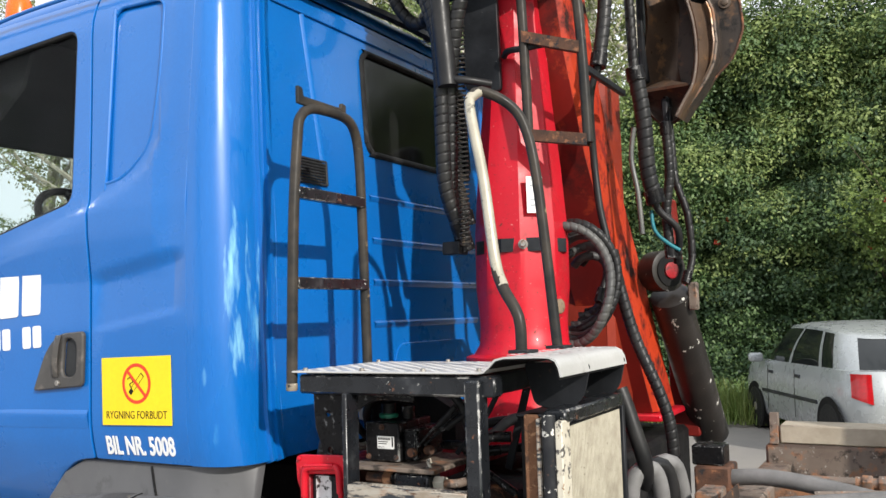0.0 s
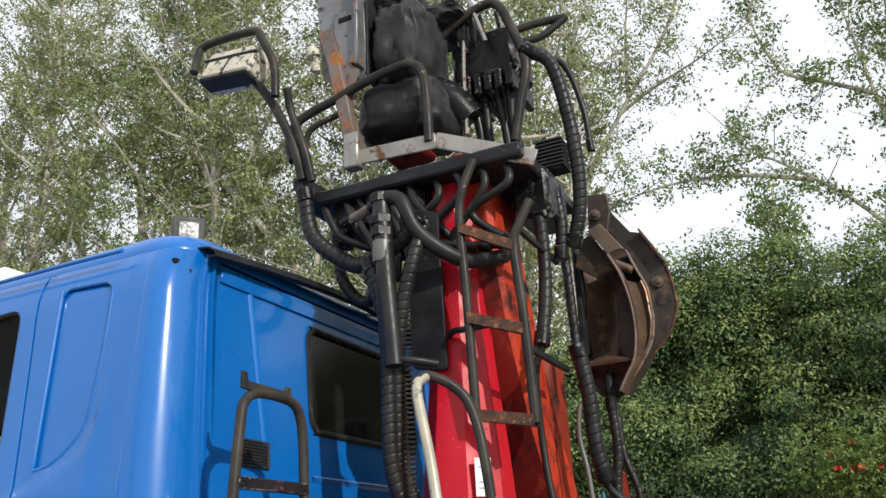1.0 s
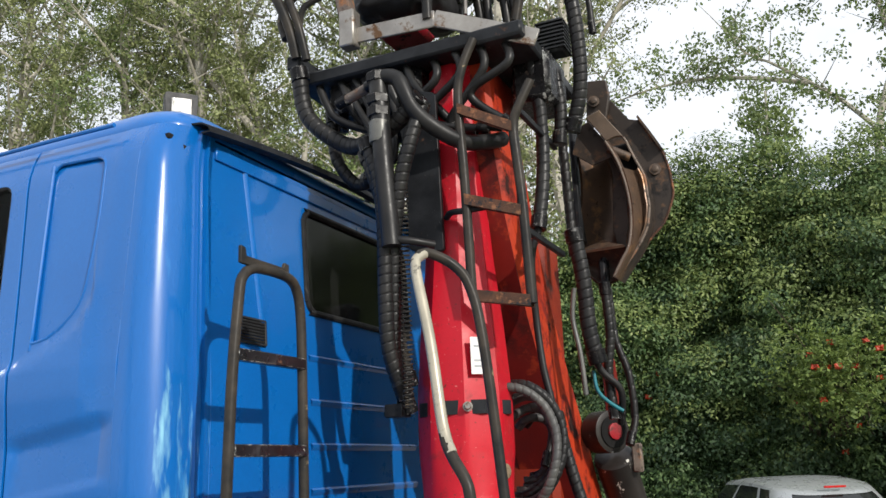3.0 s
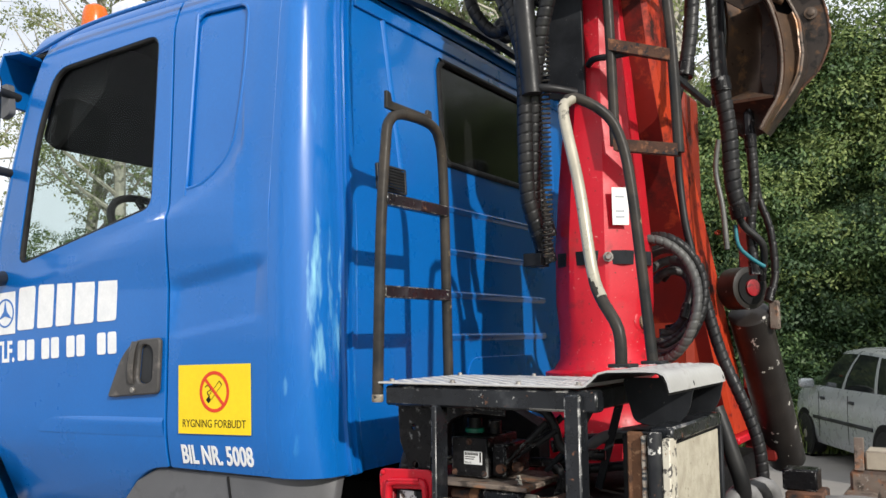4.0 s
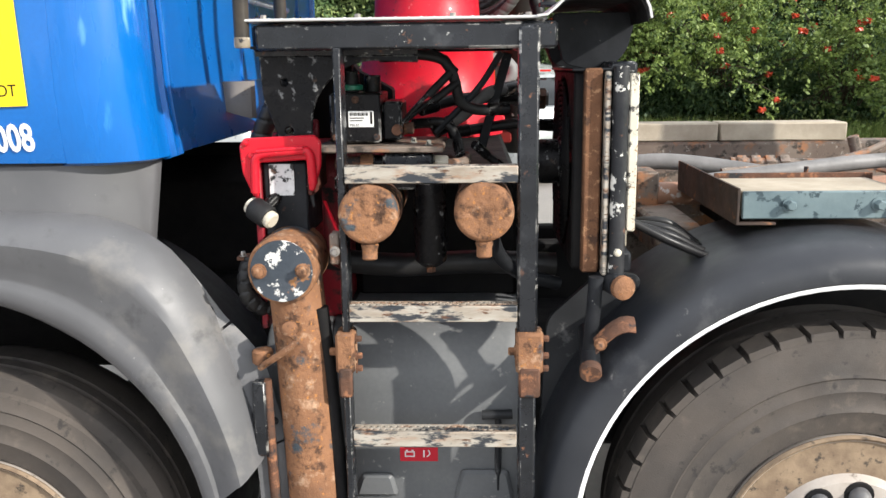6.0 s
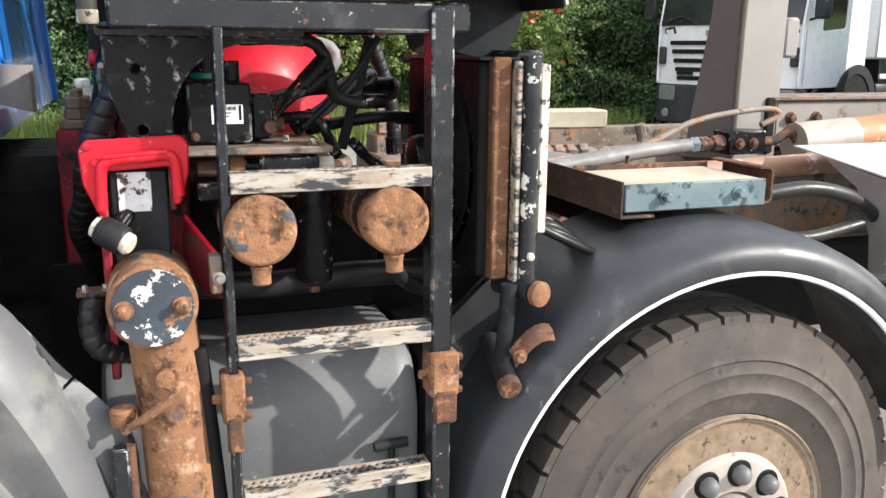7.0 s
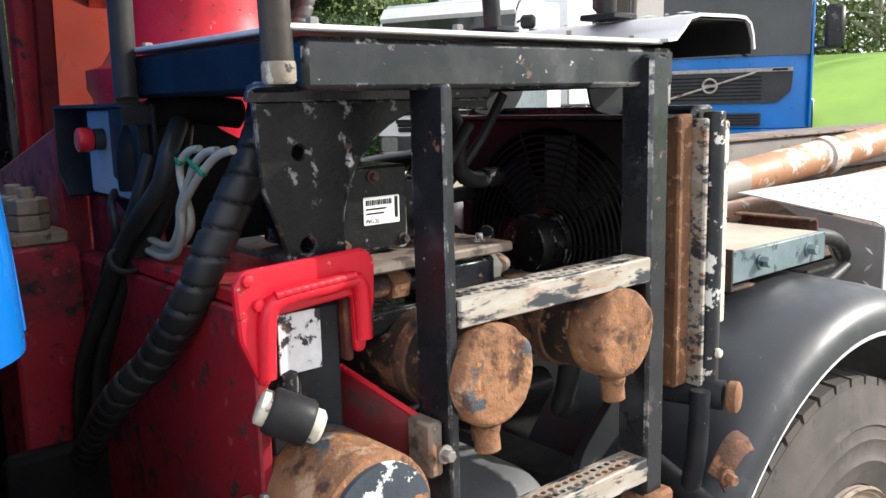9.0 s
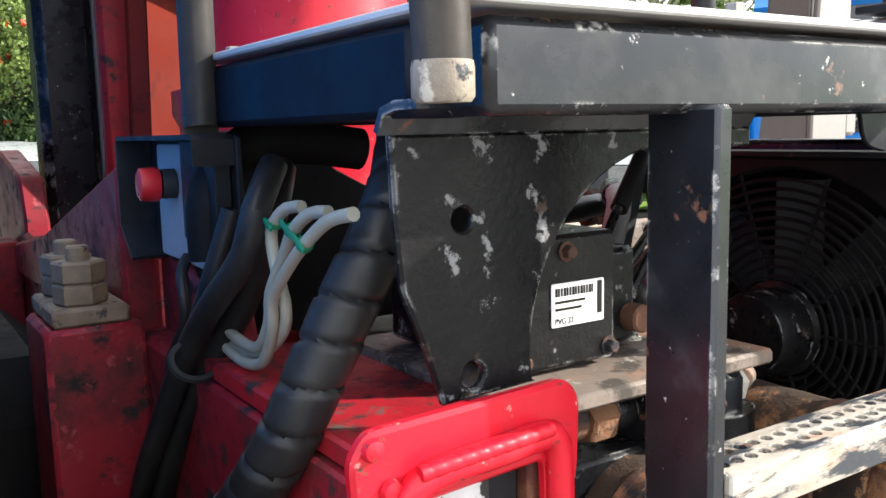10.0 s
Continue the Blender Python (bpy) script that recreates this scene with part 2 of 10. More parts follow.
def leaf(name, c1, c2):
    mat = bpy.data.materials.new(name)
    mat.use_nodes = True
    N, L = mat.node_tree.nodes, mat.node_tree.links
    p = N["Principled BSDF"]
    r = N.new("ShaderNodeValToRGB")
    r.color_ramp.elements[0].color, r.color_ramp.elements[1].color = (*c1, 1), (*c2, 1)
    L.new(N.new("ShaderNodeNewGeometry").outputs["Random Per Island"], r.inputs["Fac"])
    L.new(r.outputs["Color"], p.inputs["Base Color"])
    p.inputs["Roughness"].default_value = 0.55
    tr = N.new("ShaderNodeBsdfTranslucent")
    L.new(r.outputs["Color"], tr.inputs["Color"])
    ms = N.new("ShaderNodeMixShader")
    ms.inputs[0].default_value = 0.35
    L.new(p.outputs[0], ms.inputs[1])
    L.new(tr.outputs[0], ms.inputs[2])
    L.new(ms.outputs[0], N["Material Output"].inputs["Surface"])
    return mat


RUST, RUST_DARK = (0.30, 0.13, 0.05), (0.10, 0.045, 0.025)
blue = surf("blue_paint", (0.002, 0.118, 0.42), (0.003, 0.135, 0.47), 1.5, 0.3, bump=0.015, coat=0.4, rvar=0.06, marks=[((0.4, 0.5, 0.62), 38, 0.86, 0.9, 0.5)])
worn_foot = surf("worn_bare_rail_foot", (0.30, 0.26, 0.20), (0.16, 0.13, 0.10), 30, 0.55, bump=0.3, marks=[((0.012, 0.013, 0.016), 28, 0.54, 0.60, 0.45), ((0.44, 0.40, 0.32), 45, 0.60, 0.70, 0.6)])
nut_steel = surf("grimy_brown_nut_steel", (0.26, 0.19, 0.125), (0.15, 0.105, 0.07), 22, 0.6, bump=0.3, spec=0.3, marks=[((0.05, 0.04, 0.032), 40, 0.62, 0.76, 0.7)])
red = surf("red_paint", (0.56, 0.008, 0.022), (0.44, 0.010, 0.02), 3, 0.42, bump=0.06, coat=0.06, spec=0.3, marks=[((0.30, 0.03, 0.03), 5, 0.60, 0.90, 0.6), ((0.14, 0.014, 0.015), 12, 0.66, 0.92, 0.55), ((0.60, 0.2, 0.18), 70, 0.74, 0.80, 0.5), ((0.09, 0.03, 0.02), 60, 0.72, 0.78, 0.7)])
red_base = surf("grimy_wine_red_paint", (0.27, 0.012, 0.022), (0.165, 0.011, 0.017), 4, 0.45, bump=0.10, spec=0.3, marks=[((0.045, 0.016, 0.015), 7, 0.58, 0.82, 0.8), ((0.02, 0.017, 0.016), 20, 0.58, 0.72, 0.8), ((0.30, 0.05, 0.06), 34, 0.68, 0.76, 0.6)], edge=((0.42, 0.03, 0.04), 30, 0.52))
red_dull = surf("dull_red_paint", (0.38, 0.011, 0.02), (0.24, 0.012, 0.016), 5, 0.45, bump=0.1, marks=[((0.06, 0.016, 0.014), 9, 0.54, 0.80, 0.7), ((0.03, 0.02, 0.018), 22, 0.60, 0.74, 0.7), ((0.10, 0.06, 0.05), 45, 0.66, 0.78, 0.8)])
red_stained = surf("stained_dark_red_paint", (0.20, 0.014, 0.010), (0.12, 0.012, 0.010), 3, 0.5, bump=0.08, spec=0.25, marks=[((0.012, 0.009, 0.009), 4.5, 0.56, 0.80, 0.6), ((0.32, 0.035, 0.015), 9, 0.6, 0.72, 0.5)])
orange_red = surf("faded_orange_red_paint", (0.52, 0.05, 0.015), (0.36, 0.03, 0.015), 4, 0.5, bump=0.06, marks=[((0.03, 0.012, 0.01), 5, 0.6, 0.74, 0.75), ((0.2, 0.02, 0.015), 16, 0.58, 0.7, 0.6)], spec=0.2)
black = surf("black_paint", (0.012, 0.013, 0.015), (0.03, 0.032, 0.036), 6, 0.45, bump=0.08, marks=[((0.35, 0.35, 0.33), 75, 0.80, 0.85, 0.6), ((0.09, 0.05, 0.035), 22, 0.72, 0.84, 0.8)])
black_worn = surf("worn_black_paint", (0.007, 0.008, 0.010), (0.018, 0.020, 0.024), 7, 0.30, bump=0.03, grain=160, spec=0.45, marks=[((0.075, 0.078, 0.082), 7, 0.62, 0.95, 0.45), ((0.36, 0.36, 0.34), 60, 0.76, 0.81, 0.6), ((0.17, 0.075, 0.04), 26, 0.72, 0.80, 0.85)], edge=((0.34, 0.33, 0.31), 24, 0.535))
step_worn = surf("worn_step_paint", (0.38, 0.35, 0.30), (0.24, 0.19, 0.14), 26, 0.6, bump=0.2, marks=[((0.28, 0.135, 0.065), 30, 0.52, 0.80, 0.85), ((0.03, 0.034, 0.040), 36, 0.505, 0.60, 0.45), ((0.10, 0.05, 0.03), 60, 0.64, 0.74, 0.85)], stretch=(0.33, 1.0, 1.3))
rail_metal = surf("worn_black_rail", (0.022, 0.022, 0.022), (0.06, 0.05, 0.04), 9, 0.38, bump=0.05, marks=[((0.26, 0.20, 0.12), 20, 0.74, 0.84, 0.5)])
rail_bright = surf("worn_bright_rail", (0.10, 0.105, 0.10), (0.16, 0.155, 0.14), 6, 0.35, metal=0.2, bump=0.05, marks=[((0.52, 0.48, 0.38), 2.6, 0.56, 0.66, 0.4), ((0.05, 0.05, 0.05), 30, 0.66, 0.8, 0.4)])
# near-black for grimy parts, and for shade painted in gaps and undersides
dark = surf("dark_grime_and_shade", (0.007, 0.007, 0.008), (0.016, 0.015, 0.014), 7, 0.7, bump=0.2)
rubber = surf("black_rubber", (0.014, 0.014, 0.015), (0.03, 0.03, 0.03), 12, 0.5, bump=0.08, grain=220)
hose_mat = surf("hose_rubber", (0.011, 0.011, 0.012), (0.026, 0.025, 0.024), 9, 0.42, bump=0.06, grain=160, spec=0.28)
hose_grey = surf("dusty_hose_rubber", (0.20, 0.195, 0.19), (0.11, 0.108, 0.105), 9, 0.55, bump=0.05)
tyre_mat = surf("tyre_rubber", (0.082, 0.069, 0.059), (0.05, 0.044, 0.040), 5, 0.82, bump=0.25, grain=260, marks=[((0.12, 0.10, 0.082), 9, 0.60, 0.80, 0.9), ((0.03, 0.027, 0.025), 26, 0.66, 0.80, 0.8)])
plastic_grey = surf("grey_plastic", (0.122, 0.122, 0.127), (0.088, 0.089, 0.094), 2.5, 0.44, bump=0.12, grain=500, marks=[((0.19, 0.18, 0.165), 4, 0.58, 0.90, 0.65), ((0.26, 0.26, 0.26), 70, 0.80, 0.86, 0.8), ((0.06, 0.06, 0.062), 9, 0.64, 0.9, 0.6)])
plastic_black = surf("black_plastic", (0.022, 0.023, 0.025), (0.04, 0.042, 0.045), 4, 0.4, bump=0.06, grain=400, marks=[((0.12, 0.12, 0.12), 9, 0.66, 0.8, 0.7)])
tank_grey = surf("dusty_grey_tank", (0.12, 0.125, 0.13), (0.17, 0.175, 0.175), 2.5, 0.5, bump=0.04, marks=[((0.26, 0.26, 0.25), 30, 0.7, 0.78, 0.8)])
rust = surf("rusted_steel", (0.27, 0.135, 0.072), (0.16, 0.082, 0.048), 11, 0.9, bump=0.9, grain=75, spec=0.15, marks=[((0.40, 0.26, 0.17), 20, 0.58, 0.76, 0.9), ((0.075, 0.042, 0.028), 24, 0.54, 0.70, 0.9), ((0.055, 0.068, 0.078), 9, 0.63, 0.72, 0.6), ((0.38, 0.165, 0.055), 90, 0.66, 0.76, 0.9)])
rust_dark = surf("dark_rusted_steel", (0.13, 0.065, 0.042), (0.06, 0.04, 0.032), 16, 0.85, bump=0.7, grain=80, spec=0.15, marks=[((0.26, 0.12, 0.065), 34, 0.58, 0.72, 0.9), ((0.03, 0.03, 0.032), 22, 0.6, 0.7, 0.7)])
rust_disc = surf("flaking_painted_disc", (0.03, 0.04, 0.052), (0.06, 0.07, 0.085), 8, 0.5, bump=0.3, marks=[((0.60, 0.59, 0.56), 26, 0.60, 0.625, 0.7), ((0.32, 0.15, 0.06), 16, 0.68, 0.74, 0.9)])
steel = surf("dull_steel", (0.36, 0.34, 0.31), (0.26, 0.24, 0.22), 12, 0.45, metal=0.7, bump=0.1, marks=[((0.16, 0.09, 0.05), 16, 0.62, 0.75, 0.8)])
steel_brown = surf("brown_grimed_steel", (0.20, 0.16, 0.13), (0.13, 0.095, 0.075), 5, 0.6, bump=0.2, marks=[((0.30, 0.14, 0.07), 11, 0.56, 0.72, 0.85), ((0.05, 0.04, 0.032), 18, 0.56, 0.70, 0.8), ((0.34, 0.31, 0.27), 50, 0.68, 0.76, 0.7)])
steel_grey = surf("grey_painted_steel", (0.26, 0.24, 0.22), (0.20, 0.18, 0.165), 2.5, 0.5, bump=0.05, marks=[((0.12, 0.085, 0.06), 8, 0.64, 0.76, 0.7)])
steel_green = surf("green_grey_painted_steel", (0.14, 0.19, 0.20), (0.09, 0.13, 0.145), 9, 0.5, bump=0.12, marks=[((0.03, 0.05, 0.06), 24, 0.6, 0.68, 0.5)])
orange_tube = surf("chipped_orange_tube_paint", (0.40, 0.185, 0.085), (0.30, 0.14, 0.07), 5, 0.55, bump=0.12, marks=[((0.55, 0.49, 0.42), 6, 0.54, 0.60, 0.6), ((0.20, 0.12, 0.08), 18, 0.64, 0.76, 0.7)])
brown_pipe = surf("rusty_pipe_paint", (0.30, 0.16, 0.10), (0.22, 0.13, 0.09), 7, 0.55, bump=0.15, marks=[((0.5, 0.46, 0.42), 12, 0.62, 0.67, 0.6)])
wood = surf("weathered_brown_wood", (0.18, 0.088, 0.048), (0.11, 0.055, 0.032), 18, 0.85, bump=0.8, grain=90, spec=0.15, marks=[((0.07, 0.04, 0.028), 34, 0.60, 0.74, 0.9), ((0.32, 0.18, 0.10), 55, 0.62, 0.74, 0.9)])
wood_pale = surf("weathered_pale_wood", (0.44, 0.385, 0.30), (0.31, 0.265, 0.20), 7, 0.8, bump=0.3, grain=50)
tread = surf("aluminium_tread_plate", (0.60, 0.59, 0.57), (0.52, 0.51, 0.49), 5, 0.42, metal=0.3, bump=0.08, marks=[((0.36, 0.34, 0.31), 9, 0.66, 0.90, 0.6)])
cream = surf("chipped_cream_paint", (0.60, 0.56, 0.46), (0.48, 0.43, 0.34), 12, 0.55, bump=0.2, marks=[((0.07, 0.065, 0.06), 34, 0.58, 0.64, 0.7), ((0.25, 0.16, 0.09), 60, 0.66, 0.76, 0.8)])
fins = surf("bleached_cooler_fins", (0.50, 0.46, 0.36), (0.34, 0.30, 0.23), 14, 0.7, bump=0.4, marks=[((0.14, 0.12, 0.09), 90, 0.72, 0.86, 0.8)])
tube_chipped = surf("black_tube_chipped_to_white", (0.014, 0.015, 0.018), (0.04, 0.04, 0.042), 9, 0.4, bump=0.2, spec=0.3, marks=[((0.62, 0.60, 0.55), 26, 0.62, 0.65, 0.6), ((0.14, 0.07, 0.045), 30, 0.70, 0.78, 0.8)])
white = surf("white_lettering", (0.80, 0.80, 0.80), (0.72, 0.73, 0.74), 20, 0.5, bump=0.03)
yellow = surf("yellow_sign", (0.86, 0.62, 0.01), (0.84, 0.58, 0.01), 4, 0.45, bump=0.02)
sign_red = surf("sign_red", (0.72, 0.05, 0.015), None, 6, 0.5, bump=0.02)
sign_black = surf("sign_black", (0.015, 0.013, 0.01), None, 6, 0.5, bump=0.02)
label_white = surf("paper_label", (0.78, 0.78, 0.76), (0.70, 0.69, 0.66), 30, 0.5, bump=0.02)
scratched = surf("scratched_white_label", (0.66, 0.66, 0.66), (0.5, 0.5, 0.5), 30, 0.5, bump=0.05, marks=[((0.02, 0.02, 0.02), 30, 0.55, 0.6, 0.5), ((0.14, 0.07, 0.04), 18, 0.70, 0.76, 0.7)])
grime = surf("oily_dark_steel", (0.006, 0.006, 0.007), (0.012, 0.011, 0.011), 14, 0.30, bump=0.22, grain=150, spec=0.16, marks=[((0.19, 0.19, 0.188), 40, 0.70, 0.77, 0.5), ((0.07, 0.045, 0.032), 24, 0.70, 0.82, 0.8)], edge=((0.30, 0.30, 0.29), 30, 0.52))
brass = surf("corroded_fitting", (0.34, 0.29, 0.21), (0.24, 0.2, 0.15), 20, 0.5, metal=0.5, bump=0.15)
leather = surf("black_vinyl_cover", (0.016, 0.016, 0.017), (0.05, 0.05, 0.053), 4, 0.40, bump=0.4, grain=22, marks=[((0.10, 0.10, 0.10), 6, 0.66, 0.9, 0.5)])
button_red = surf("red_plastic_button", (0.62, 0.02, 0.03), None, 9, 0.35, bump=0.0)
panel_blue = surf("pale_blue_grey_panel", (0.36, 0.38, 0.40), (0.29, 0.31, 0.33), 6, 0.45, bump=0.02)
wire_grey = surf("pale_grey_cable", (0.34, 0.34, 0.28), (0.26, 0.26, 0.22), 20, 0.5, bump=0.02)
wire_green = surf("green_cable_tie", (0.01, 0.2, 0.11), None, 20, 0.4, bump=0)
wire_teal = surf("teal_cable", (0.02, 0.18, 0.22), None, 20, 0.4, bump=0)
grapple_steel = surf("polished_brown_grapple_steel", (0.155, 0.10, 0.068), (0.08, 0.055, 0.042), 6, 0.36, metal=0.5, bump=0.15, marks=[((0.28, 0.15, 0.07), 14, 0.60, 0.78, 0.55), ((0.03, 0.025, 0.022), 10, 0.62, 0.76, 0.6)])
glass_dark = surf("tinted_window", (0.008, 0.009, 0.009), (0.012, 0.012, 0.012), 2, 0.10, bump=0.0, rvar=0.03, spec=0.28)
car_glass = surf("car_window", (0.010, 0.012, 0.012), (0.016, 0.018, 0.018), 2, 0.05, bump=0.0, rvar=0.02, spec=0.6)
windscreen_mat = surf("sky_lit_windscreen", (0.012, 0.015, 0.015), (0.03, 0.035, 0.035), 1.2, 0.05, bump=0.0, rvar=0.02, spec=0.5)
mud_plastic = surf("dusty_mudguard_plastic", (0.020, 0.022, 0.027), (0.034, 0.036, 0.041), 3, 0.46, bump=0.06, grain=300, spec=0.38, marks=[((0.11, 0.11, 0.112), 2.6, 0.60, 0.95, 0.6), ((0.17, 0.165, 0.16), 22, 0.76, 0.86, 0.7)])
seat_steel = surf("bare_dark_seat_steel", (0.22, 0.225, 0.235), (0.13, 0.132, 0.138), 6, 0.42, metal=0.4, bump=0.1, marks=[((0.20, 0.09, 0.045), 14, 0.66, 0.8, 0.8), ((0.03, 0.03, 0.03), 20, 0.64, 0.76, 0.5)])
# stretched pale marks paint highlight streaks; scuffs() adds the rubbed paint
blue_corner = surf("scuffed_highlit_corner_paint", (0.002, 0.118, 0.42), (0.003, 0.135, 0.47), 1.5, 0.28, bump=0.02, coat=0.45, marks=[((0.06, 0.30, 0.62), 7, 0.70, 1.0, 0.3)], stretch=(1.6, 1.6, 0.28))


def scuffs(mat, centre, half, colour):
    """Rubbed-through paint: pale ragged streaks inside an oval about centre (x, z), half its size."""
    N, L = mat.node_tree.nodes, mat.node_tree.links
    p = N["Principled BSDF"]
    old = p.inputs["Base Color"].links[0].from_socket
    co = N.new("ShaderNodeTexCoord").outputs["Object"]
    sep = N.new("ShaderNodeSeparateXYZ")
    L.new(co, sep.inputs[0])

    def calc(op, a, b=0.0):
        m = N.new("ShaderNodeMath")
        m.operation = op
        m.use_clamp = op == "MULTIPLY_ADD"
        for k, v in enumerate((a, b)):
            if isinstance(v, (int, float)):
                m.inputs[k].default_value = v
            else:
                L.new(v, m.inputs[k])
        return m.outputs[0]

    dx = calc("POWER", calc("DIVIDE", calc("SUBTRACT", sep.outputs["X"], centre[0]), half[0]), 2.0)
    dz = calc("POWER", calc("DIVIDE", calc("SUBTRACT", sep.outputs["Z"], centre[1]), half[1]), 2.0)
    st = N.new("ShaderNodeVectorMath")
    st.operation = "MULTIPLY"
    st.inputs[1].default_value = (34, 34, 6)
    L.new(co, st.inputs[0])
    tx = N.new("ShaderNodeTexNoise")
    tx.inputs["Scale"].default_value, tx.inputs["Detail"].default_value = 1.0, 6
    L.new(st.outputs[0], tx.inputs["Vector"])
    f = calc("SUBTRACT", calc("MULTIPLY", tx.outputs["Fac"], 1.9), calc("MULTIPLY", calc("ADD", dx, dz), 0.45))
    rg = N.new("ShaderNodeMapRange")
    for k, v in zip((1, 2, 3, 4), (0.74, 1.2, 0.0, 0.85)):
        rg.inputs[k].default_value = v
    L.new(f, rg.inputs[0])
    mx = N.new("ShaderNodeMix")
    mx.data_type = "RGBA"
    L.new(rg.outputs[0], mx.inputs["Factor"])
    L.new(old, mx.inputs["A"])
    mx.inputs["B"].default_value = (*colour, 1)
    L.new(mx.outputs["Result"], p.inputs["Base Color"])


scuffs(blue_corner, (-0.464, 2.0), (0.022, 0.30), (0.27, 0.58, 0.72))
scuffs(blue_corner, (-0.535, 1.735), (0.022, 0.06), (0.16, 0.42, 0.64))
glass_clear = glass("window_glass")
mirror_mat = surf("mirror_glass", (0.75, 0.77, 0.78), None, 3, 0.04, metal=1.0, bump=0.0, rvar=0.02)
amber = surf("amber_plastic", (0.75, 0.14, 0.01), None, 40, 0.25, bump=0.05)
tail_red = surf("red_lamp_plastic", (0.55, 0.01, 0.015), (0.4, 0.01, 0.01), 20, 0.15, bump=0.0, coat=0.4)
lamp_lens = surf("clear_lamp_lens", (0.20, 0.20, 0.19), (0.14, 0.14, 0.135), 20, 0.15, bump=0.1)
interior = surf("dark_cab_interior", (0.014, 0.014, 0.015), (0.024, 0.024, 0.024), 4, 0.8, bump=0.0)
silver = surf("silver_car_paint", (0.40, 0.42, 0.42), (0.39, 0.41, 0.41), 2, 0.3, metal=0.35, bump=0.0, grain=900, coat=0.4)
truck_white = surf("white_truck_paint", (0.70, 0.71, 0.72), (0.66, 0.67, 0.68), 2, 0.3, bump=0.01, coat=0.3)
truck_blue = surf("bright_blue_truck_paint", (0.003, 0.15, 0.50), None, 2, 0.35, bump=0.01, coat=0.2)
grille_grey = surf("dark_grey_grille", (0.035, 0.037, 0.04), (0.05, 0.05, 0.055), 5, 0.45, bump=0.05)
navy = surf("dark_blue_car_paint", (0.012, 0.018, 0.05), None, 2, 0.25, bump=0.0, coat=0.4)
bark = surf("pale_grey_bark", (0.50, 0.47, 0.40), (0.32, 0.29, 0.24), 3, 0.9, bump=0.5, grain=30)
leaf_hedge = leaf("hedge_leaves", (0.05, 0.105, 0.035), (0.165, 0.25, 0.09))
leaf_pale = leaf("birch_leaves", (0.12, 0.15, 0.06), (0.40, 0.44, 0.19))
leaf_mid = leaf("tree_leaves", (0.085, 0.135, 0.045), (0.28, 0.35, 0.13))
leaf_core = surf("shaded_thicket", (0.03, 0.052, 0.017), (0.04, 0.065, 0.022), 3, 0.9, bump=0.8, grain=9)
berry = surf("red_rowan_berries", (0.42, 0.04, 0.01), None, 9, 0.4, bump=0)
asphalt = surf("worn_asphalt", (0.24, 0.225, 0.21), (0.29, 0.265, 0.235), 0.6, 0.9, bump=0.5, grain=60, marks=[((0.19, 0.18, 0.17), 0.9, 0.56, 0.95, 0.85)])
lawn_mat = surf("lawn_grass", (0.20, 0.34, 0.05), (0.16, 0.27, 0.045), 0.5, 0.9, bump=0.8, grain=30)


# ---- ground ----
def ground_z(x, y):
    """The yard rises gently under the truck and levels off beyond it."""
    return -0.035 + 0.024 * min(x, 4.5) + 0.02 * min(y, 4 + 1.5 * max(0.0, 6 - x))


def ground_sheet():
    ticks = [-900, -400, -150, -60, -30, -20, -14, -10, -7, -5, -3.5, -2, -1, 0, 1, 2, 3, 4.5, 6, 8, 10, 12, 14, 17, 20, 26, 35, 60, 150, 400, 900]
    rows = []
    for y in ticks:
        rows.append([(x, y, ground_z(max(-40, min(40, x)), max(-40, min(40, y))) + 0.012 * noise.noise((x * 0.7, y * 0.7, 0))) for x in ticks])
    return Geo().sheet(rows)


tagged(part("ground", ground_sheet(), asphalt), "worn grey asphalt yard with sandy patches", "ground", kind="structure")


# ---- truck cab ----
WIDE = 2.44


def lean(z):
    """How far the cab's side stands in from its waist at height z."""
    d = 0.0
    if z > 2.3:
        d += (z - 2.3) * 0.075
    if z > 2.95:
        d += (z - 2.95) ** 2 * 1.6
    if z < 1.62:
        d += (1.62 - z) ** 2 * 0.9
    return d


SHOULDER = ((-2.05, 2.085), (-1.58, 2.19), (-1.29, 2.262), (-1.105, 2.312), (-0.947, 2.366), (-0.85, 2.404), (-0.78, 2.45), (-0.73, 2.53), (-0.70, 2.75), (-0.69, 3.2))


def shoulder(u, v):
    """The side swells out below a crease that runs from the blank window down along the door's sill."""
    zc = float(np.interp(u, [p[0] for p in SHOULDER], [p[1] for p in SHOULDER]))
    k = min(1.0, max(0.0, (zc + 0.012 - v) / 0.05))
    fade = min(1.0, max(0.0, (v - 2.06) / 0.16)) * min(1.0, max(0.0, (-0.66 - u) / 0.08))
    return -0.013 * k * k * (3 - 2 * k) * fade


def side_shape(u, v):
    d = lean(v) + shoulder(u, v)
    zb, zt = 1.887 + 0.147 * (u + 1.057), 2.087 + 0.166 * (u + 1.057)
    if zb < v < zt:
        k = (v - zb) / (zt - zb)
        d += 0.016 * (min(1.0, k / 0.06) * 0.4 + 0.6 * k / 0.8 if k < 0.8 else 5 * (1 - k)) * min(1.0, max(0.0, (u + 1.045) / 0.03)) * min(1.0, max(0.0, (-0.612 - u) / 0.05))
    return d


def door_shape(u, v):
    return lean(v) + shoulder(u, v)


def rear_x(z):
    return -0.45 - max(0.0, z - 2.2) * 0.055 + max(0.0, 1.75 - z) * 0.09


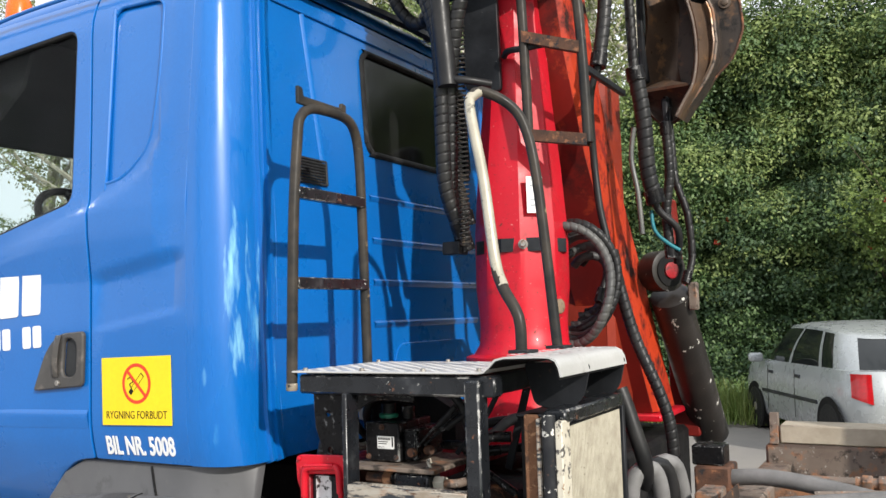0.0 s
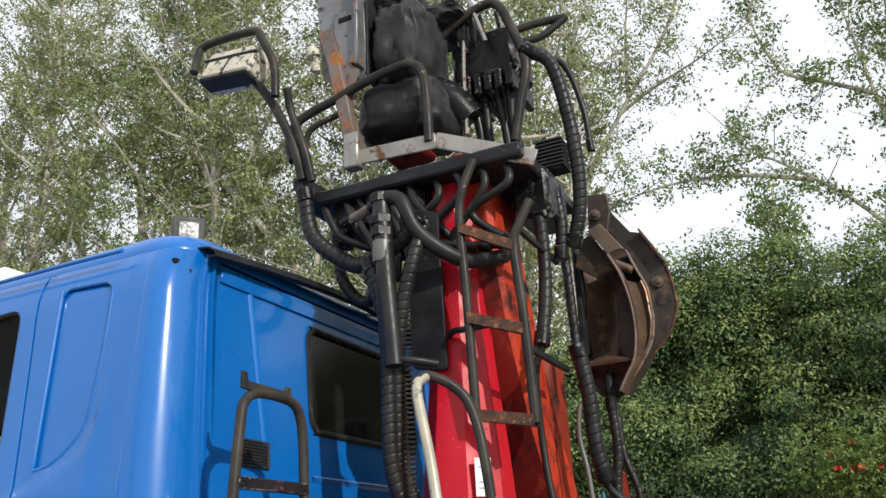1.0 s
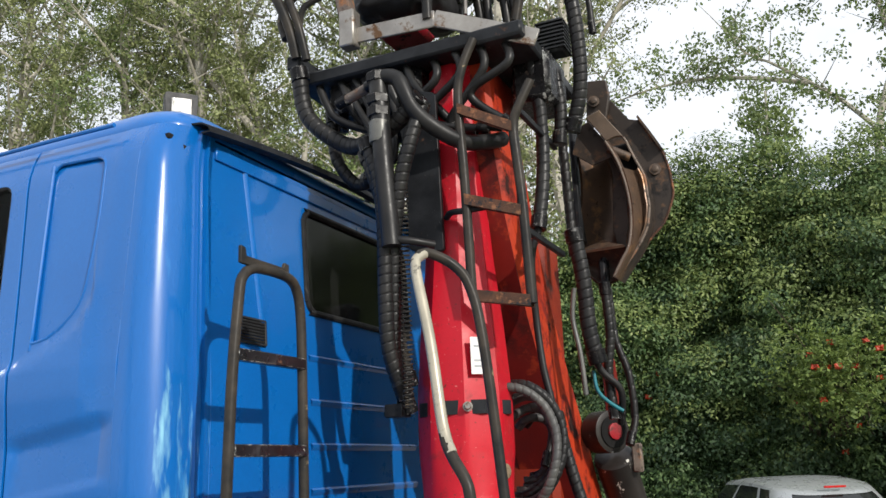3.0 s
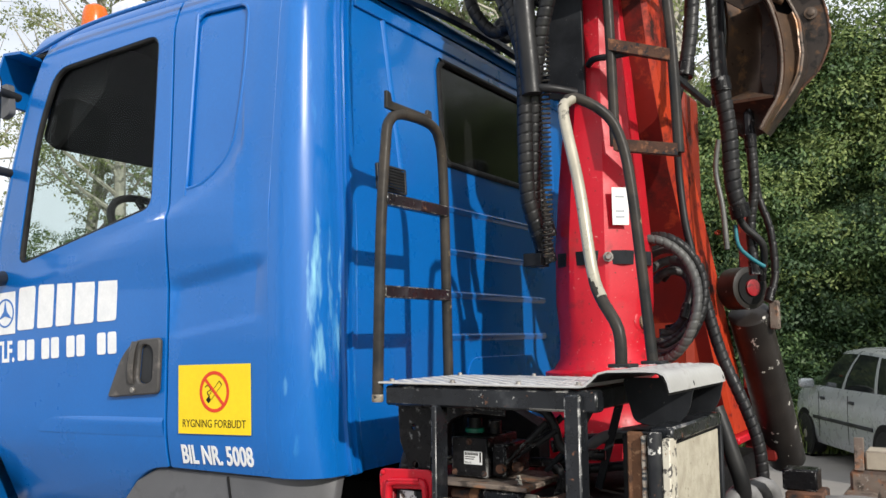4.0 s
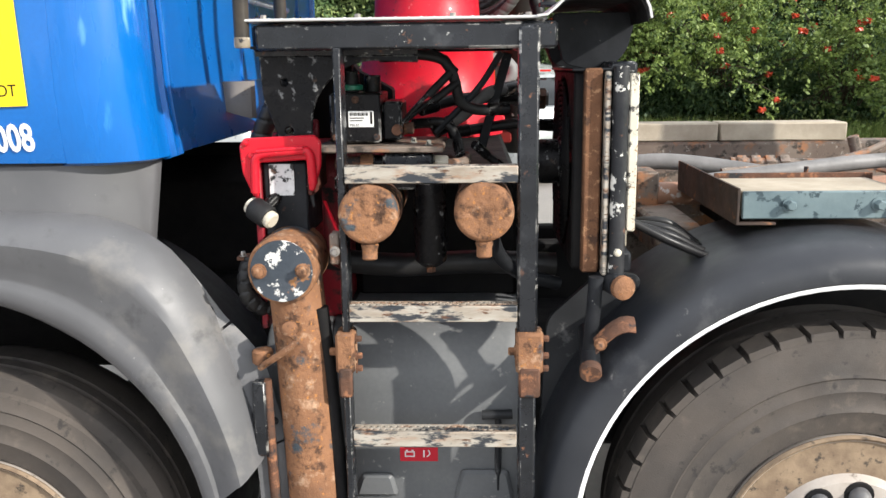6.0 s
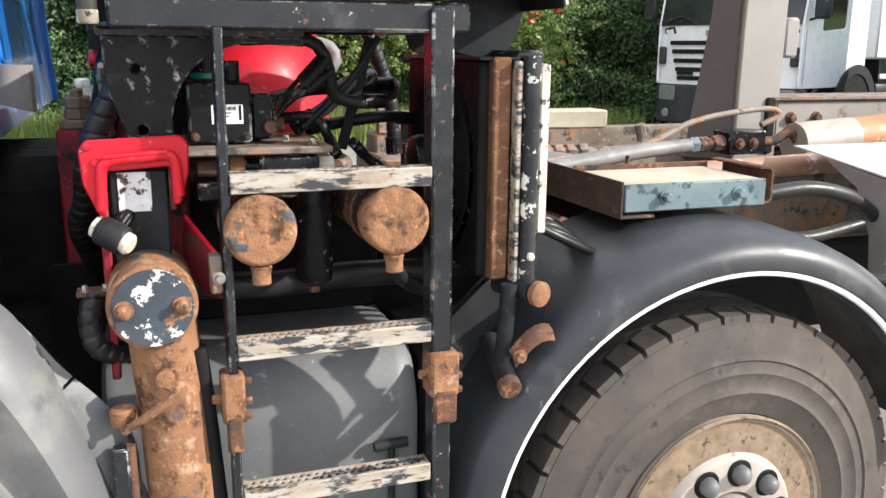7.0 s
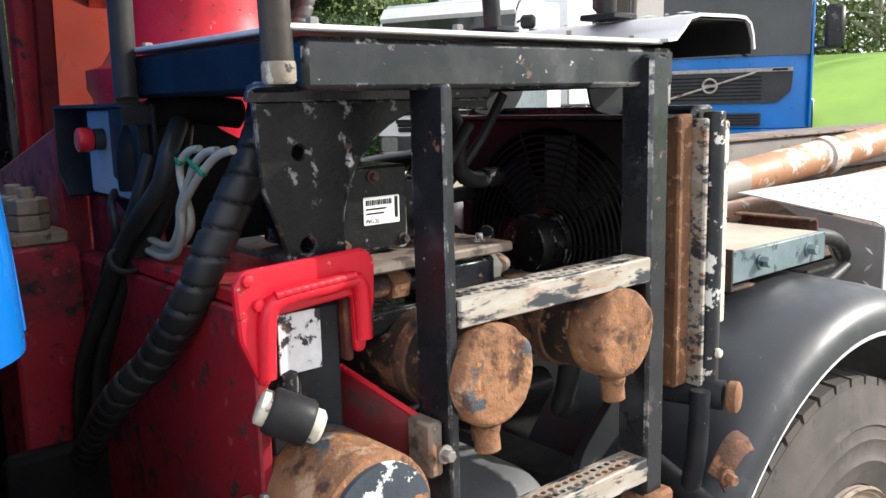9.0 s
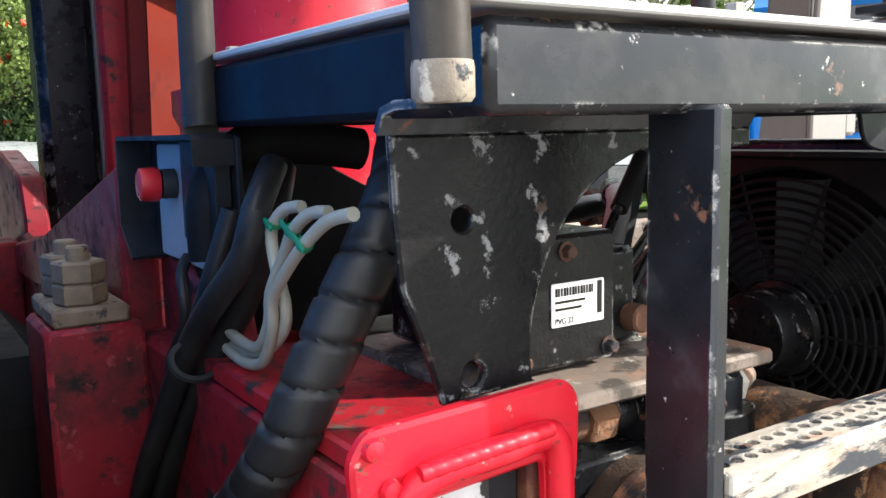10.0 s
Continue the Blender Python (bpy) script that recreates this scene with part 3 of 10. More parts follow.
Z_CUTS = [("v", 2.17 + 0.03 * i) for i in range(1, 14)] + [("v", z) for z in (1.48, 1.52, 1.57, 1.62, *(1.885 + 0.0115 * q for q in range(25)), 2.17, 2.3, 2.5, 2.7, 2.85, 2.95, 3.0, 3.05, 3.08)]
X_CUTS = [("u", x) for x in (-1.03, -1.0, -0.98, -0.94, -0.90, -0.86, -0.82, -0.78, -0.74, -0.71, -0.68, -0.65, -0.62)]
DOOR_CUTS = [("u", -1.1 - 0.09 * i) for i in range(10)]


def near(off=0.0):
    return lambda u, v, w: (u, off + w, v)


def far_side(off=0.0):
    return lambda u, v, w: (u, WIDE - off - w, v)


DOOR = rounded([(-1.056, 1.46), (-1.15, 1.45), (-1.27, 1.385), (-1.36, 1.27), (-1.48, 1.206), (-1.97, 1.212), (-2.043, 1.216), (-2.045, 2.15), (-1.99, 2.6), (-1.88, 3.06), (-1.80, 3.105), (-1.122, 3.112), (-1.08, 2.6), (-1.056, 2.2)],
               [0.01, 0.1, 0.1, 0.08, 0.1, 0.06, 0.02, 0.3, 0.2, 0.08, 0.06, 0.01, 0.2, 0.2])
DOOR_HOLE = rounded([(-1.152, 2.345), (-1.908, 2.178), (-1.872, 2.72), (-1.785, 2.96), (-1.185, 2.99)], [0.05, 0.05, 0.3, 0.08, 0.06])
QUARTER = rounded([(-1.044, 1.46), (-0.60, 1.46), (-0.60, 3.115), (-1.112, 3.115), (-1.07, 2.6), (-1.044, 2.2)], [0.01, 0.005, 0.005, 0.01, 0.2, 0.2])
BLANK = rounded([(-0.985, 2.392), (-0.90, 2.405), (-0.775, 2.50), (-0.745, 2.75), (-0.745, 3.02), (-0.995, 3.03)], [0.015, 0.07, 0.14, 0.3, 0.06, 0.05])

cab = thing("truck_cab", (-1.2, 1.22, 1.2), "bright blue truck sleeper cab with glossy scuffed paint", "truck cab")
for at, nm in ((near, "near"), (far_side, "far")):
    quarter = part("quarter_panel", Geo().plate(QUARTER, at(), 0.02, [BLANK], cuts=Z_CUTS + X_CUTS, bend=side_shape), blue, cab)
    part("blank_window_panel", Geo().plate([(x * 1.0, z) for x, z in BLANK], at(0.013), 0.006, cuts=Z_CUTS, bend=lambda u, v: lean(v)), blue, quarter)
    part("panel_crease", Geo().tube([at(0.004)(x, z, lean(z)) for x, z in BLANK], 0.007, 8, 0.03, closed=True), blue, quarter)
    door = part("door", Geo().plate(DOOR, at(), 0.03, [DOOR_HOLE], cuts=Z_CUTS + DOOR_CUTS, bend=door_shape), blue, cab)
    g = Geo().tube([at(0.014)(x, z, lean(z)) for x, z in DOOR_HOLE], 0.013, 8, 0.03, closed=True)
    part("window_seal", g, rubber, door)
    part("window_glass", Geo().plate(DOOR_HOLE, at(0.02), 0.004, cuts=Z_CUTS, bend=lambda u, v: lean(v)), glass_clear, door, shadow=False)
    part("inner_liner", Geo().plate(rounded([(-0.56, 1.5), (-2.02, 1.5), (-2.0, 2.13), (-1.14, 2.31), (-1.155, 3.03), (-0.56, 3.04)], 0.01), at(0.06), 0.01, cuts=Z_CUTS, bend=lambda u, v: lean(v)), interior, cab)
    if nm == "near":
        near_door, near_quarter = door, quarter

# rounded rear corners and rear wall
for s in (0, 1):
    rows = []
    for z in [1.452, 1.46, 1.485, 1.55, 1.62, 1.9, 2.2, 2.45, 2.7, 2.95, 3.02, 3.08, 3.115]:
        row, x1, y0 = [], rear_x(z), lean(z)
        tuck = 0.02 if z < 1.455 else 0.0
        for k in range(15):
            t = k / 14 * math.pi / 2
            row.append((-0.60 + (x1 + 0.60) * math.sin(t) ** 0.8 - tuck, y0 + 0.155 * (1 - math.cos(t) ** 0.8) + tuck, z))
        for y in (0.175, 0.178, 0.188, 0.191, 0.215, 0.218, 0.228, 0.231, 0.26):
            row.append((x1 + (0.013 if y in (0.178, 0.188, 0.218, 0.228) else 0.0) - tuck, y + y0 * 0.5, z))
        rows.append([(x, WIDE - y, z) for x, y, z in row] if s else row)
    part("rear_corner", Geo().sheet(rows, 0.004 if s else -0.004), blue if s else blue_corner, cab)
WIN = rect(0.845, 1.72, 2.565, 2.985, 0.07)
rear_wall = part("rear_wall", Geo().plate(rect(0.262, WIDE - 0.262, 1.46, 3.10), lambda u, v, w: (rear_x(v) - w, u, v), 0.02, [WIN], cuts=[("v", 1.75), ("v", 2.2)]), blue, cab)
for z in (1.885, 2.05, 2.215, 2.385):
    part("pressed_rib", Geo().sheet([[(rear_x(z) + h, y0, z + dz) for y0 in (0.84, 0.86, 1.3, 1.70, 1.72)] for dz, h in ((-0.02, -0.002), (-0.008, 0.007), (0.003, 0.009), (0.012, -0.002))]), blue, rear_wall)
for y, z0, z1 in ((0.545, 2.48, 3.06), (1.9, 1.6, 3.0)):
    part("pressed_rib", Geo().sheet([[(rear_x(z) + h, y + d - (z - 2.5) * 0.13 * (y < 1), z) for z in (z0, z0 + 0.02, 2.7, z1 - 0.02, z1)] for d, h in ((-0.016, -0.002), (-0.006, 0.007), (0.006, 0.008), (0.016, -0.002))]), blue, rear_wall)
part("pressed_panel", Geo().plate(rounded([(0.90, 1.62), (1.72, 1.62), (1.60, 1.80), (1.02, 1.80)], 0.04), lambda u, v, w: (rear_x(v) + w - 0.002, u, v), 0.008), blue, rear_wall)
rwin = part("rear_window", Geo().plate(rect(0.85, 1.715, 2.57, 2.98, 0.065), lambda u, v, w: (rear_x(v) - 0.012 + w, u, v), 0.006), glass_dark, cab, "dark tinted rear window")
part("window_seal", Geo().tube([(rear_x(v) + 0.002, u, v) for u, v in WIN], 0.013, 8, 0.03, closed=True), rubber, rwin)
vent = part("air_vent", Geo().plate(rect(0.385, 0.565, 2.395, 2.49, 0.008), lambda u, v, w: (rear_x(v) + w - 0.002, u, v), 0.012, [rect(0.395, 0.555, 2.403, 2.482, 0.004)]), plastic_black, rear_wall)
part("backing", Geo().box(-0.468, -0.463, 0.39, 0.56, 2.40, 2.486), dark, vent)
for i in range(7):
    part("slat", Geo().box(-0.005, 0.005, 0.396, 0.554, -0.0035, 0.0035, 0.001, Matrix.Translation((rear_x(2.44) + 0.004, 0, 2.411 + i * 0.0108)) @ Matrix.Rotation(0.5, 4, "Y")), plastic_black, vent)

# roof
def roof_ring(d, z):
    y0 = lean(3.115)
    x1, x0 = rear_x(3.115) - d, -2.12 + d * 0.6
    loop = rounded([(x0, y0 + d), (x1, y0 + d), (x1, WIDE - y0 - d), (x0, WIDE - y0 - d)], max(0.03, 0.17 - 0.2 * d), 8)
    return [(x, y, z + 0.035 * math.sin(math.pi * min(1, max(0, (y - 0.05) / (WIDE - 0.1)))) - 0.05 * max(0.0, -1.5 - x)) for x, y in loop]


rows = [roof_ring(d, z) for d, z in ((0.004, 3.10), (0.0, 3.115), (0.006, 3.14), (0.03, 3.175), (0.075, 3.20), (0.15, 3.215), (0.4, 3.235), (0.78, 3.245))]
g = Geo().sheet(rows, closed=True)
g.f.append(tuple(range(7 * len(rows[0]), 8 * len(rows[0]))))
roof = part("roof", g, blue, cab)
part("drip_rail", Geo().tube([(-1.95, 0.055, 3.05), (-1.6, 0.052, 3.105), (-1.1, 0.052, 3.118), (-0.72, 0.055, 3.12)], 0.008, 8), blue, roof)
rows = [[(rear_x(3.1) + dx, y, 3.095 + dz + 0.075 * math.sin(math.pi * (y - 0.15) / (WIDE - 0.3))) for y in np.linspace(0.2, WIDE - 0.2, 13)] for dx, dz in ((-0.02, 0.035), (0.03, 0.03), (0.062, 0.012), (0.068, -0.012), (0.03, -0.012))]
part("rear_lip", Geo().sheet(rows, 0.006), black, roof, "dark grimed lip along the rear of the roof")
part("underlip", Geo().box(rear_x(3.05) - 0.004, rear_x(3.05) + 0.012, 0.3, WIDE - 0.3, 3.03, 3.075), blue, roof)
part("headliner", Geo().box(-2.05, -0.52, 0.1, WIDE - 0.1, 3.05, 3.07), interior, cab)
part("overhead_locker", Geo().box(-2.0, -0.6, 1.5, WIDE - 0.12, 2.60, 3.05, 0.03), interior, cab)
part("front_shelf", Geo().plate(rounded([(-2.0, 2.72), (-1.90, 2.66), (-1.62, 2.86), (-1.55, 3.05), (-1.88, 3.05)], 0.03), lambda u, v, w: (u, 0.14 + w, v), 2.16, b=0.01), interior, cab)
part("floor_pan", Geo().box(-2.18, -0.47, 0.08, WIDE - 0.08, 1.47, 1.52), interior, cab)
part("rear_trim", Geo().box(-0.53, -0.50, 0.15, WIDE - 0.15, 1.5, 3.04), interior, cab)

# front: corner, grille side vents, windscreen, dashboard, steering wheel
for s in (0, 1):
    rows = []
    for z in (1.2, 1.25, 1.5, 1.8, 2.1, 2.16):
        row = []
        for k in range(10):
            t = k / 9 * math.pi / 2
            row.append((-2.05 - 0.2 * math.sin(t), lean(max(z, 1.7)) + 0.3 * (1 - math.cos(t)), z))
        row.append((-2.26, 1.22, z))
        rows.append([(x, WIDE - y, z) for x, y, z in row] if s else row)
    part("front_corner", Geo().sheet(rows, 0.006), blue, cab)
    sgn = (lambda y: WIDE - y) if s else (lambda y: y)
    part("vent_recess", Geo().box(-2.16, -2.062, sgn(0.03) - 0.02, sgn(0.03) + 0.02, 1.215, 1.56, 0.004), dark, cab)
    for i in range(5):
        z = 1.235 + i * 0.066
        part("corner_louvre", Geo().plate(rounded([(-2.15, z), (-2.066, z + 0.004), (-2.066, z + 0.046), (-2.15, z + 0.05)], 0.008), lambda u, v, w: (u, sgn(0.012 + 0.35 * max(0.0, -2.09 - u) - 0.4 * (v - z) - w), v), 0.008), plastic_black, cab)
    rows = []
    for z in np.linspace(1.19, 1.66, 14):
        k = math.sin(math.pi * (z - 1.19) / 0.47) ** 0.6
        rows.append([(-2.045 - 0.11 * k - dx, sgn(y), z) for dx, y in ((0.0, 0.004), (0.012, -0.012 * k), (0.035, -0.010 * k), (0.055, 0.02), (0.075, 0.09))])
    part("corner_flap", Geo().sheet(rows, 0.006), blue, cab)
    part("windscreen_pillar", Geo().tube([(-2.06, sgn(0.03), 2.14), (-2.03, sgn(0.05), 2.45), (-1.95, sgn(0.08), 2.85), (-1.86, sgn(0.12), 3.09)], 0.035, 8), blue, cab)
part("windscreen", Geo().sheet([[(-2.06 - 0.16 * math.sin(math.pi * (y - 0.04) / 2.36) + 0.19 * k / 5, y, 2.15 + 0.92 * k / 5) for y in np.linspace(0.06, 2.38, 9)] for k in range(6)], 0.004), glass_clear, cab, shadow=False)
part("dashboard", Geo().plate(rounded([(-2.2, 1.55), (-1.72, 1.6), (-1.66, 2.02), (-1.78, 2.17), (-2.18, 2.16)], 0.06), lambda u, v, w: (u, 0.12 + w, v), 2.2), interior, cab)
ctr, ax = Vector((-1.70, 0.50, 2.34)), Vector((-0.75, 0, -0.66)).normalized()
e1 = Vector((0, 1, 0))
e2 = ax.cross(e1)
sw = part("steering_wheel", Geo().tube([ctr + (e1 * math.cos(a) + e2 * math.sin(a)) * 0.215 for a in np.linspace(0, 2 * math.pi, 20, False)], 0.017, 8, 0.04, closed=True), rubber, cab)
g = Geo().cyl(ctr - ax * 0.02, ctr + ax * 0.4, 0.05)
for a in (0.3, 2.84, 4.71):
    g.tube([ctr, ctr + (e1 * math.cos(a) + e2 * math.sin(a)) * 0.21], 0.015, 8)
part("steering_column", g, interior, sw)

# roof furniture
wlamp = thing("roof_work_lamp", (-0.65, 0.31, 3.18), "small square black work lamp on the cab roof", "work lamp")
wm = Matrix.Translation((-0.66, 0.31, 3.27)) @ Matrix.Rotation(radians(-42), 4, "Z")
part("housing", Geo().plate(rounded([(-0.056, -0.058), (0.056, -0.058), (0.06, 0.055), (-0.06, 0.055)], 0.012), lambda u, v, w: tuple(wm @ Vector((-w, u, v))), 0.07), plastic_black, wlamp)
part("lens", Geo().plate(rect(-0.036, 0.036, -0.037, 0.032, 0.008), lambda u, v, w: tuple(wm @ Vector((0.001 + w, u, v))), 0.006), lamp_lens, wlamp, "dusty square lens")
part("bracket", Geo().box(-0.70, -0.665, 0.315, 0.345, 3.13, 3.225), plastic_black, wlamp)
beacon = thing("roof_beacon", (-1.86, 0.42, 3.15), "amber and white beacon lamps on the cab roof", "beacon lamp")
part("white_box", Geo().box(-1.86, -1.70, 0.34, 0.60, 3.17, 3.35, 0.025), white, beacon)
part("amber_lens", Geo().lathe([(0.055, 0), (0.06, 0.02), (0.055, 0.1), (0.045, 0.13), (0.02, 0.145)], (-2.0, 0.38, 3.235), (0, 0, 1), 20), amber, beacon)
part("base", Geo().box(-2.06, -1.70, 0.32, 0.60, 3.12, 3.24, 0.01), plastic_black, beacon)
horn = thing("far_roof_lamp", (-0.7, 1.7, 3.2), "round black lamp on the far roof edge", "work lamp")
part("housing", Geo().lathe([(0.02, 0), (0.055, 0.015), (0.065, 0.06), (0.05, 0.075)], (-0.56, 1.5, 3.30), (0.9, -0.4, 0), 18), plastic_black, horn)
part("bracket", Geo().cyl((-0.56, 1.5, 3.2), (-0.56, 1.5, 3.30), 0.014), plastic_black, horn)

# mirrors
def cab_mirror(z0, z1, nm):
    m = thing(nm, (-1.93, -0.2, (z0 + z1) / 2), "large black-shelled rear-view mirror on an arm by the door", "mirror", "cab mirrors")
    t = Matrix.Translation((-1.93, -0.2, 0)) @ Matrix.Rotation(radians(-6), 4, "Z")
    shell = Geo().plate(rect(-0.12, 0.12, z0, z1, 0.05), lambda u, v, w: tuple(t @ Vector((-w, u, v))), 0.09, b=0.02)
    part("shell", shell, plastic_black, m)
    part("glass", Geo().plate(rect(-0.105, 0.105, z0 + 0.018, z1 - 0.018, 0.04), lambda u, v, w: tuple(t @ Vector((w, u, v))), 0.004), mirror_mat, m, "mirror glass that shows the yard behind")
    part("arm", Geo().tube([(-1.97, -0.12, z1 - 0.08), (-2.0, -0.05, z1 - 0.06), (-2.03, 0.05, z1 - 0.06)], 0.018), plastic_black, m)
    return m


cab_mirror(2.22, 2.62, "rear_view_mirror")
cab_mirror(2.67, 2.94, "wide_angle_mirror")
g = Geo().tube([(-1.9, -0.17, 2.16), (-1.95, -0.08, 2.12), (-2.02, 0.02, 2.14)], 0.028)
solo("mirror_foot", g, plastic_black, "black moulded foot of the mirror arm on the cab", "mirror arm")

part("rear_bracket", Geo().sheet([[(x, y, z - 0.3 * (x + 0.43) * (1 if z < 1.58 else 0)) for x, y in ((-0.452, 0.712), (-0.425, 0.70), (-0.38, 0.70), (-0.362, 0.708), (-0.356, 0.73))] for z in (1.535, 1.575, 1.618, 1.622)], 0.006), steel_grey, cab, "dusty grey bracket at the foot of the rear wall")

# sun visor over the windscreen
rows = [[(-2.04 - 0.16 * math.sin(math.pi * (y - 0.0) / 2.44) + dx, y, z) for y in np.linspace(0.0, 2.44, 11)] for dx, z in ((0.09, 3.04), (-0.02, 3.05), (-0.06, 2.97), (-0.07, 2.90), (-0.05, 2.86))]
part("sun_visor", Geo().sheet(rows, 0.012), blue, cab)
part("corner_deflector", Geo().plate(rounded([(-2.10, 2.92), (-2.02, 2.93), (-2.00, 2.80), (-2.06, 2.78)], 0.02), on_y(-0.005), 0.03), plastic_grey, cab)

# door handle
handle_mat = surf("sun_bleached_handle_plastic", (0.05, 0.047, 0.045), (0.075, 0.07, 0.066), 9, 0.42, bump=0.08, grain=300, marks=[((0.16, 0.14, 0.125), 11, 0.64, 0.86, 0.6)])
SLOT = rounded([(-1.178, 1.735), (-1.105, 1.740), (-1.102, 1.862), (-1.165, 1.872)], 0.03)
handle = part("door_handle", Geo().plate(rounded([(-1.335, 1.685), (-1.072, 1.705), (-1.066, 1.893), (-1.2, 1.885), (-1.265, 1.83)], [0.02, 0.02, 0.02, 0.05, 0.06]), near(-0.018), 0.017, [SLOT], b=0.005), handle_mat, near_door, "weathered black door handle housing")
part("recess", Geo().plate(SLOT, near(-0.004), 0.003), plastic_black, handle)
part("lever", Geo().sheet([[(x + k * 0.012, -0.019 - h * (1 - 0.5 * abs(k)), z) for k in (-1.6, -0.8, 0.0, 0.8, 1.2)] for x, z, h in ((-1.188, 1.880, 0.0), (-1.192, 1.868, 0.010), (-1.197, 1.84, 0.018), (-1.203, 1.79, 0.020), (-1.205, 1.745, 0.014), (-1.205, 1.735, 0.006))], 0.006), handle_mat, handle)
part("lock", Geo().cyl((-1.195, -0.026, 1.715), (-1.195, -0.016, 1.715), 0.010), steel, handle)
part("door_crease", Geo().sheet([[(x, 0.0025 - h * min(1, (x + 1.74) / 0.35) - (0.0005 if h else 0), 1.60 + 0.02 * (x + 1.4) + dz) for x in (-1.74, -1.66, -1.56, -1.45, -1.3, -1.15, -1.062)] for dz, h in ((-0.045, 0.0), (-0.03, 0.002), (-0.012, 0.0055), (0.002, 0.0068), (0.010, 0.0055), (0.018, 0.002), (0.026, 0.0))]), blue, near_door, smooth=70)

# lettering on the door and the quarter panel
FACE = Matrix(((1, 0, 0, 0), (0, 0, -1, 0), (0, 1, 0, 0), (0, 0, 0, 1)))


def on_side(x, z, tilt, y=-0.0015):
    return Matrix.Translation((x, y, z)) @ Matrix.Rotation(radians(-tilt), 4, "Y") @ FACE


def side_plate(outline, x, z, tilt, y, th=0.002, holes=()):
    m = on_side(x, z, tilt, y)
    return Geo().plate(outline, lambda u, v, w: tuple(m @ Vector((u, v, w))), th, holes, b=0.0002)


emblem = part("emblem", side_plate(rect(0, 0.125, 0, 0.165), -2.035, 1.907, 3.3, -0.001), white, near_door, "white square emblem with a blue disc")
part("disc", side_plate(circle(0.063, 0.083, 0.057, 24), -2.035, 1.907, 3.3, -0.0032, 0.0015, [circle(0.063, 0.083, 0.05, 24)]), blue, emblem)
part("spokes", side_plate([(0.063 + r * math.cos(a), 0.083 + r * math.sin(a)) for k in range(3) for r, a in ((0.05, math.pi / 2 + k * 2.094), (0.012, math.pi / 2 + k * 2.094 + 1.047))], -2.035, 1.907, 3.3, -0.0032, 0.0015), blue, emblem)
for k, (x0, w) in enumerate(((0.0, 0.115), (0.125, 0.105), (0.238, 0.10), (0.348, 0.12), (0.478, 0.115))):
    part("name_block", side_plate(rounded([(x0, 0), (x0 + w - 0.012, 0), (x0 + w, 0.165), (x0 + 0.012, 0.165)], 0.012), -1.895, 1.925, 3.0, -0.001), white, near_door)
letters("lettering", "TLF.", 0.115, white, near_door, on_side(-2.035, 1.80, 3.0), 0.125, bold=0.02)
for k, x in enumerate((0.15, 0.30, 0.45, 0.625)):
    for j in (0, 1):
        part("number_bar", side_plate(rect(x + j * 0.058, x + j * 0.058 + 0.045, 0, 0.078, 0.01), -2.035, 1.80, 3.0, -0.001), white, near_door)
sign = part("no_smoking_sign", side_plate(rect(0, 0.322, 0, 0.222), -0.982, 1.578, 1.6, -0.002, 0.003), yellow, near_quarter, "yellow no-smoking sign with a red ring and black words")
part("ring", side_plate(circle(0.166, 0.135, 0.066, 36), -0.982, 1.578, 1.6, -0.0052, 0.0012, [circle(0.166, 0.135, 0.055, 36)]), sign_red, sign)
part("slash", side_plate([(0.166 + u * 0.707 - v * -0.707, 0.135 - u * 0.707 + v * 0.707) for u, v in ((-0.056, -0.005), (0.056, -0.005), (0.056, 0.005), (-0.056, 0.005))], -0.982, 1.578, 1.6, -0.0056, 0.0012), sign_red, sign)
g = side_plate([(0.166 + u * 0.707 - v * 0.707, 0.135 + u * 0.707 + v * 0.707) for u, v in ((-0.045, -0.008), (-0.028, -0.008), (-0.028, 0.008), (-0.045, 0.008))], -0.982, 1.578, 1.6, -0.0051, 0.001)
for a, b in (((-0.026, -0.009), (0.04, -0.0075)), ((-0.026, 0.0075), (0.04, 0.009)), ((0.038, -0.009), (0.041, 0.009))):
    g.merge(side_plate([(0.166 + u * 0.707 - v * 0.707, 0.135 + u * 0.707 + v * 0.707) for u, v in ((a[0], a[1]), (b[0], a[1]), (b[0], b[1]), (a[0], b[1]))], -0.982, 1.578, 1.6, -0.0051, 0.001))
part("cigarette", g, sign_black, sign)
ms = on_side(-0.982, 1.578, 1.6, -0.0055)
part("smoke", Geo().tube([ms @ Vector(p) for p in ((0.145, 0.118, 0), (0.135, 0.133, 0), (0.15, 0.142, 0), (0.138, 0.155, 0), (0.125, 0.15, 0))], 0.0017, 6, 0.004), sign_black, sign)
letters("lettering", "RYGNING FORBUDT", 0.036, sign_black, sign, on_side(-0.962, 1.6, 1.6, -0.0052), 0.282, 0.0005)
letters("lettering", "BIL NR. 5008", 0.086, white, near_quarter, on_side(-0.975, 1.482, 1.5, lean(1.482) - 0.004) @ Matrix.Rotation(radians(11), 4, "X"), 0.315, bold=0.022)
# grey wheel arch and step, below the door
CX, CZ = -0.95, 0.555


def arch_at(a, f, y):
    """A place on the arch lip: f runs from its inner edge, 0, to its outer one, 1; the lip is broadest at the arch's two shoulders."""
    q = math.degrees(a)
    bump = lambda q0, w: math.exp(-((q - q0) / w) ** 2)
    r0 = 0.622 + 0.026 * bump(134, 15)
    r1 = 0.045 + 0.075 * bump(54, 19) + 0.065 * bump(128, 17)
    return (-0.95 + 0.08 * f + (r0 + r1 * f) * math.cos(a), y, 0.555 + 0.115 * f + (r0 + r1 * f) * math.sin(a))


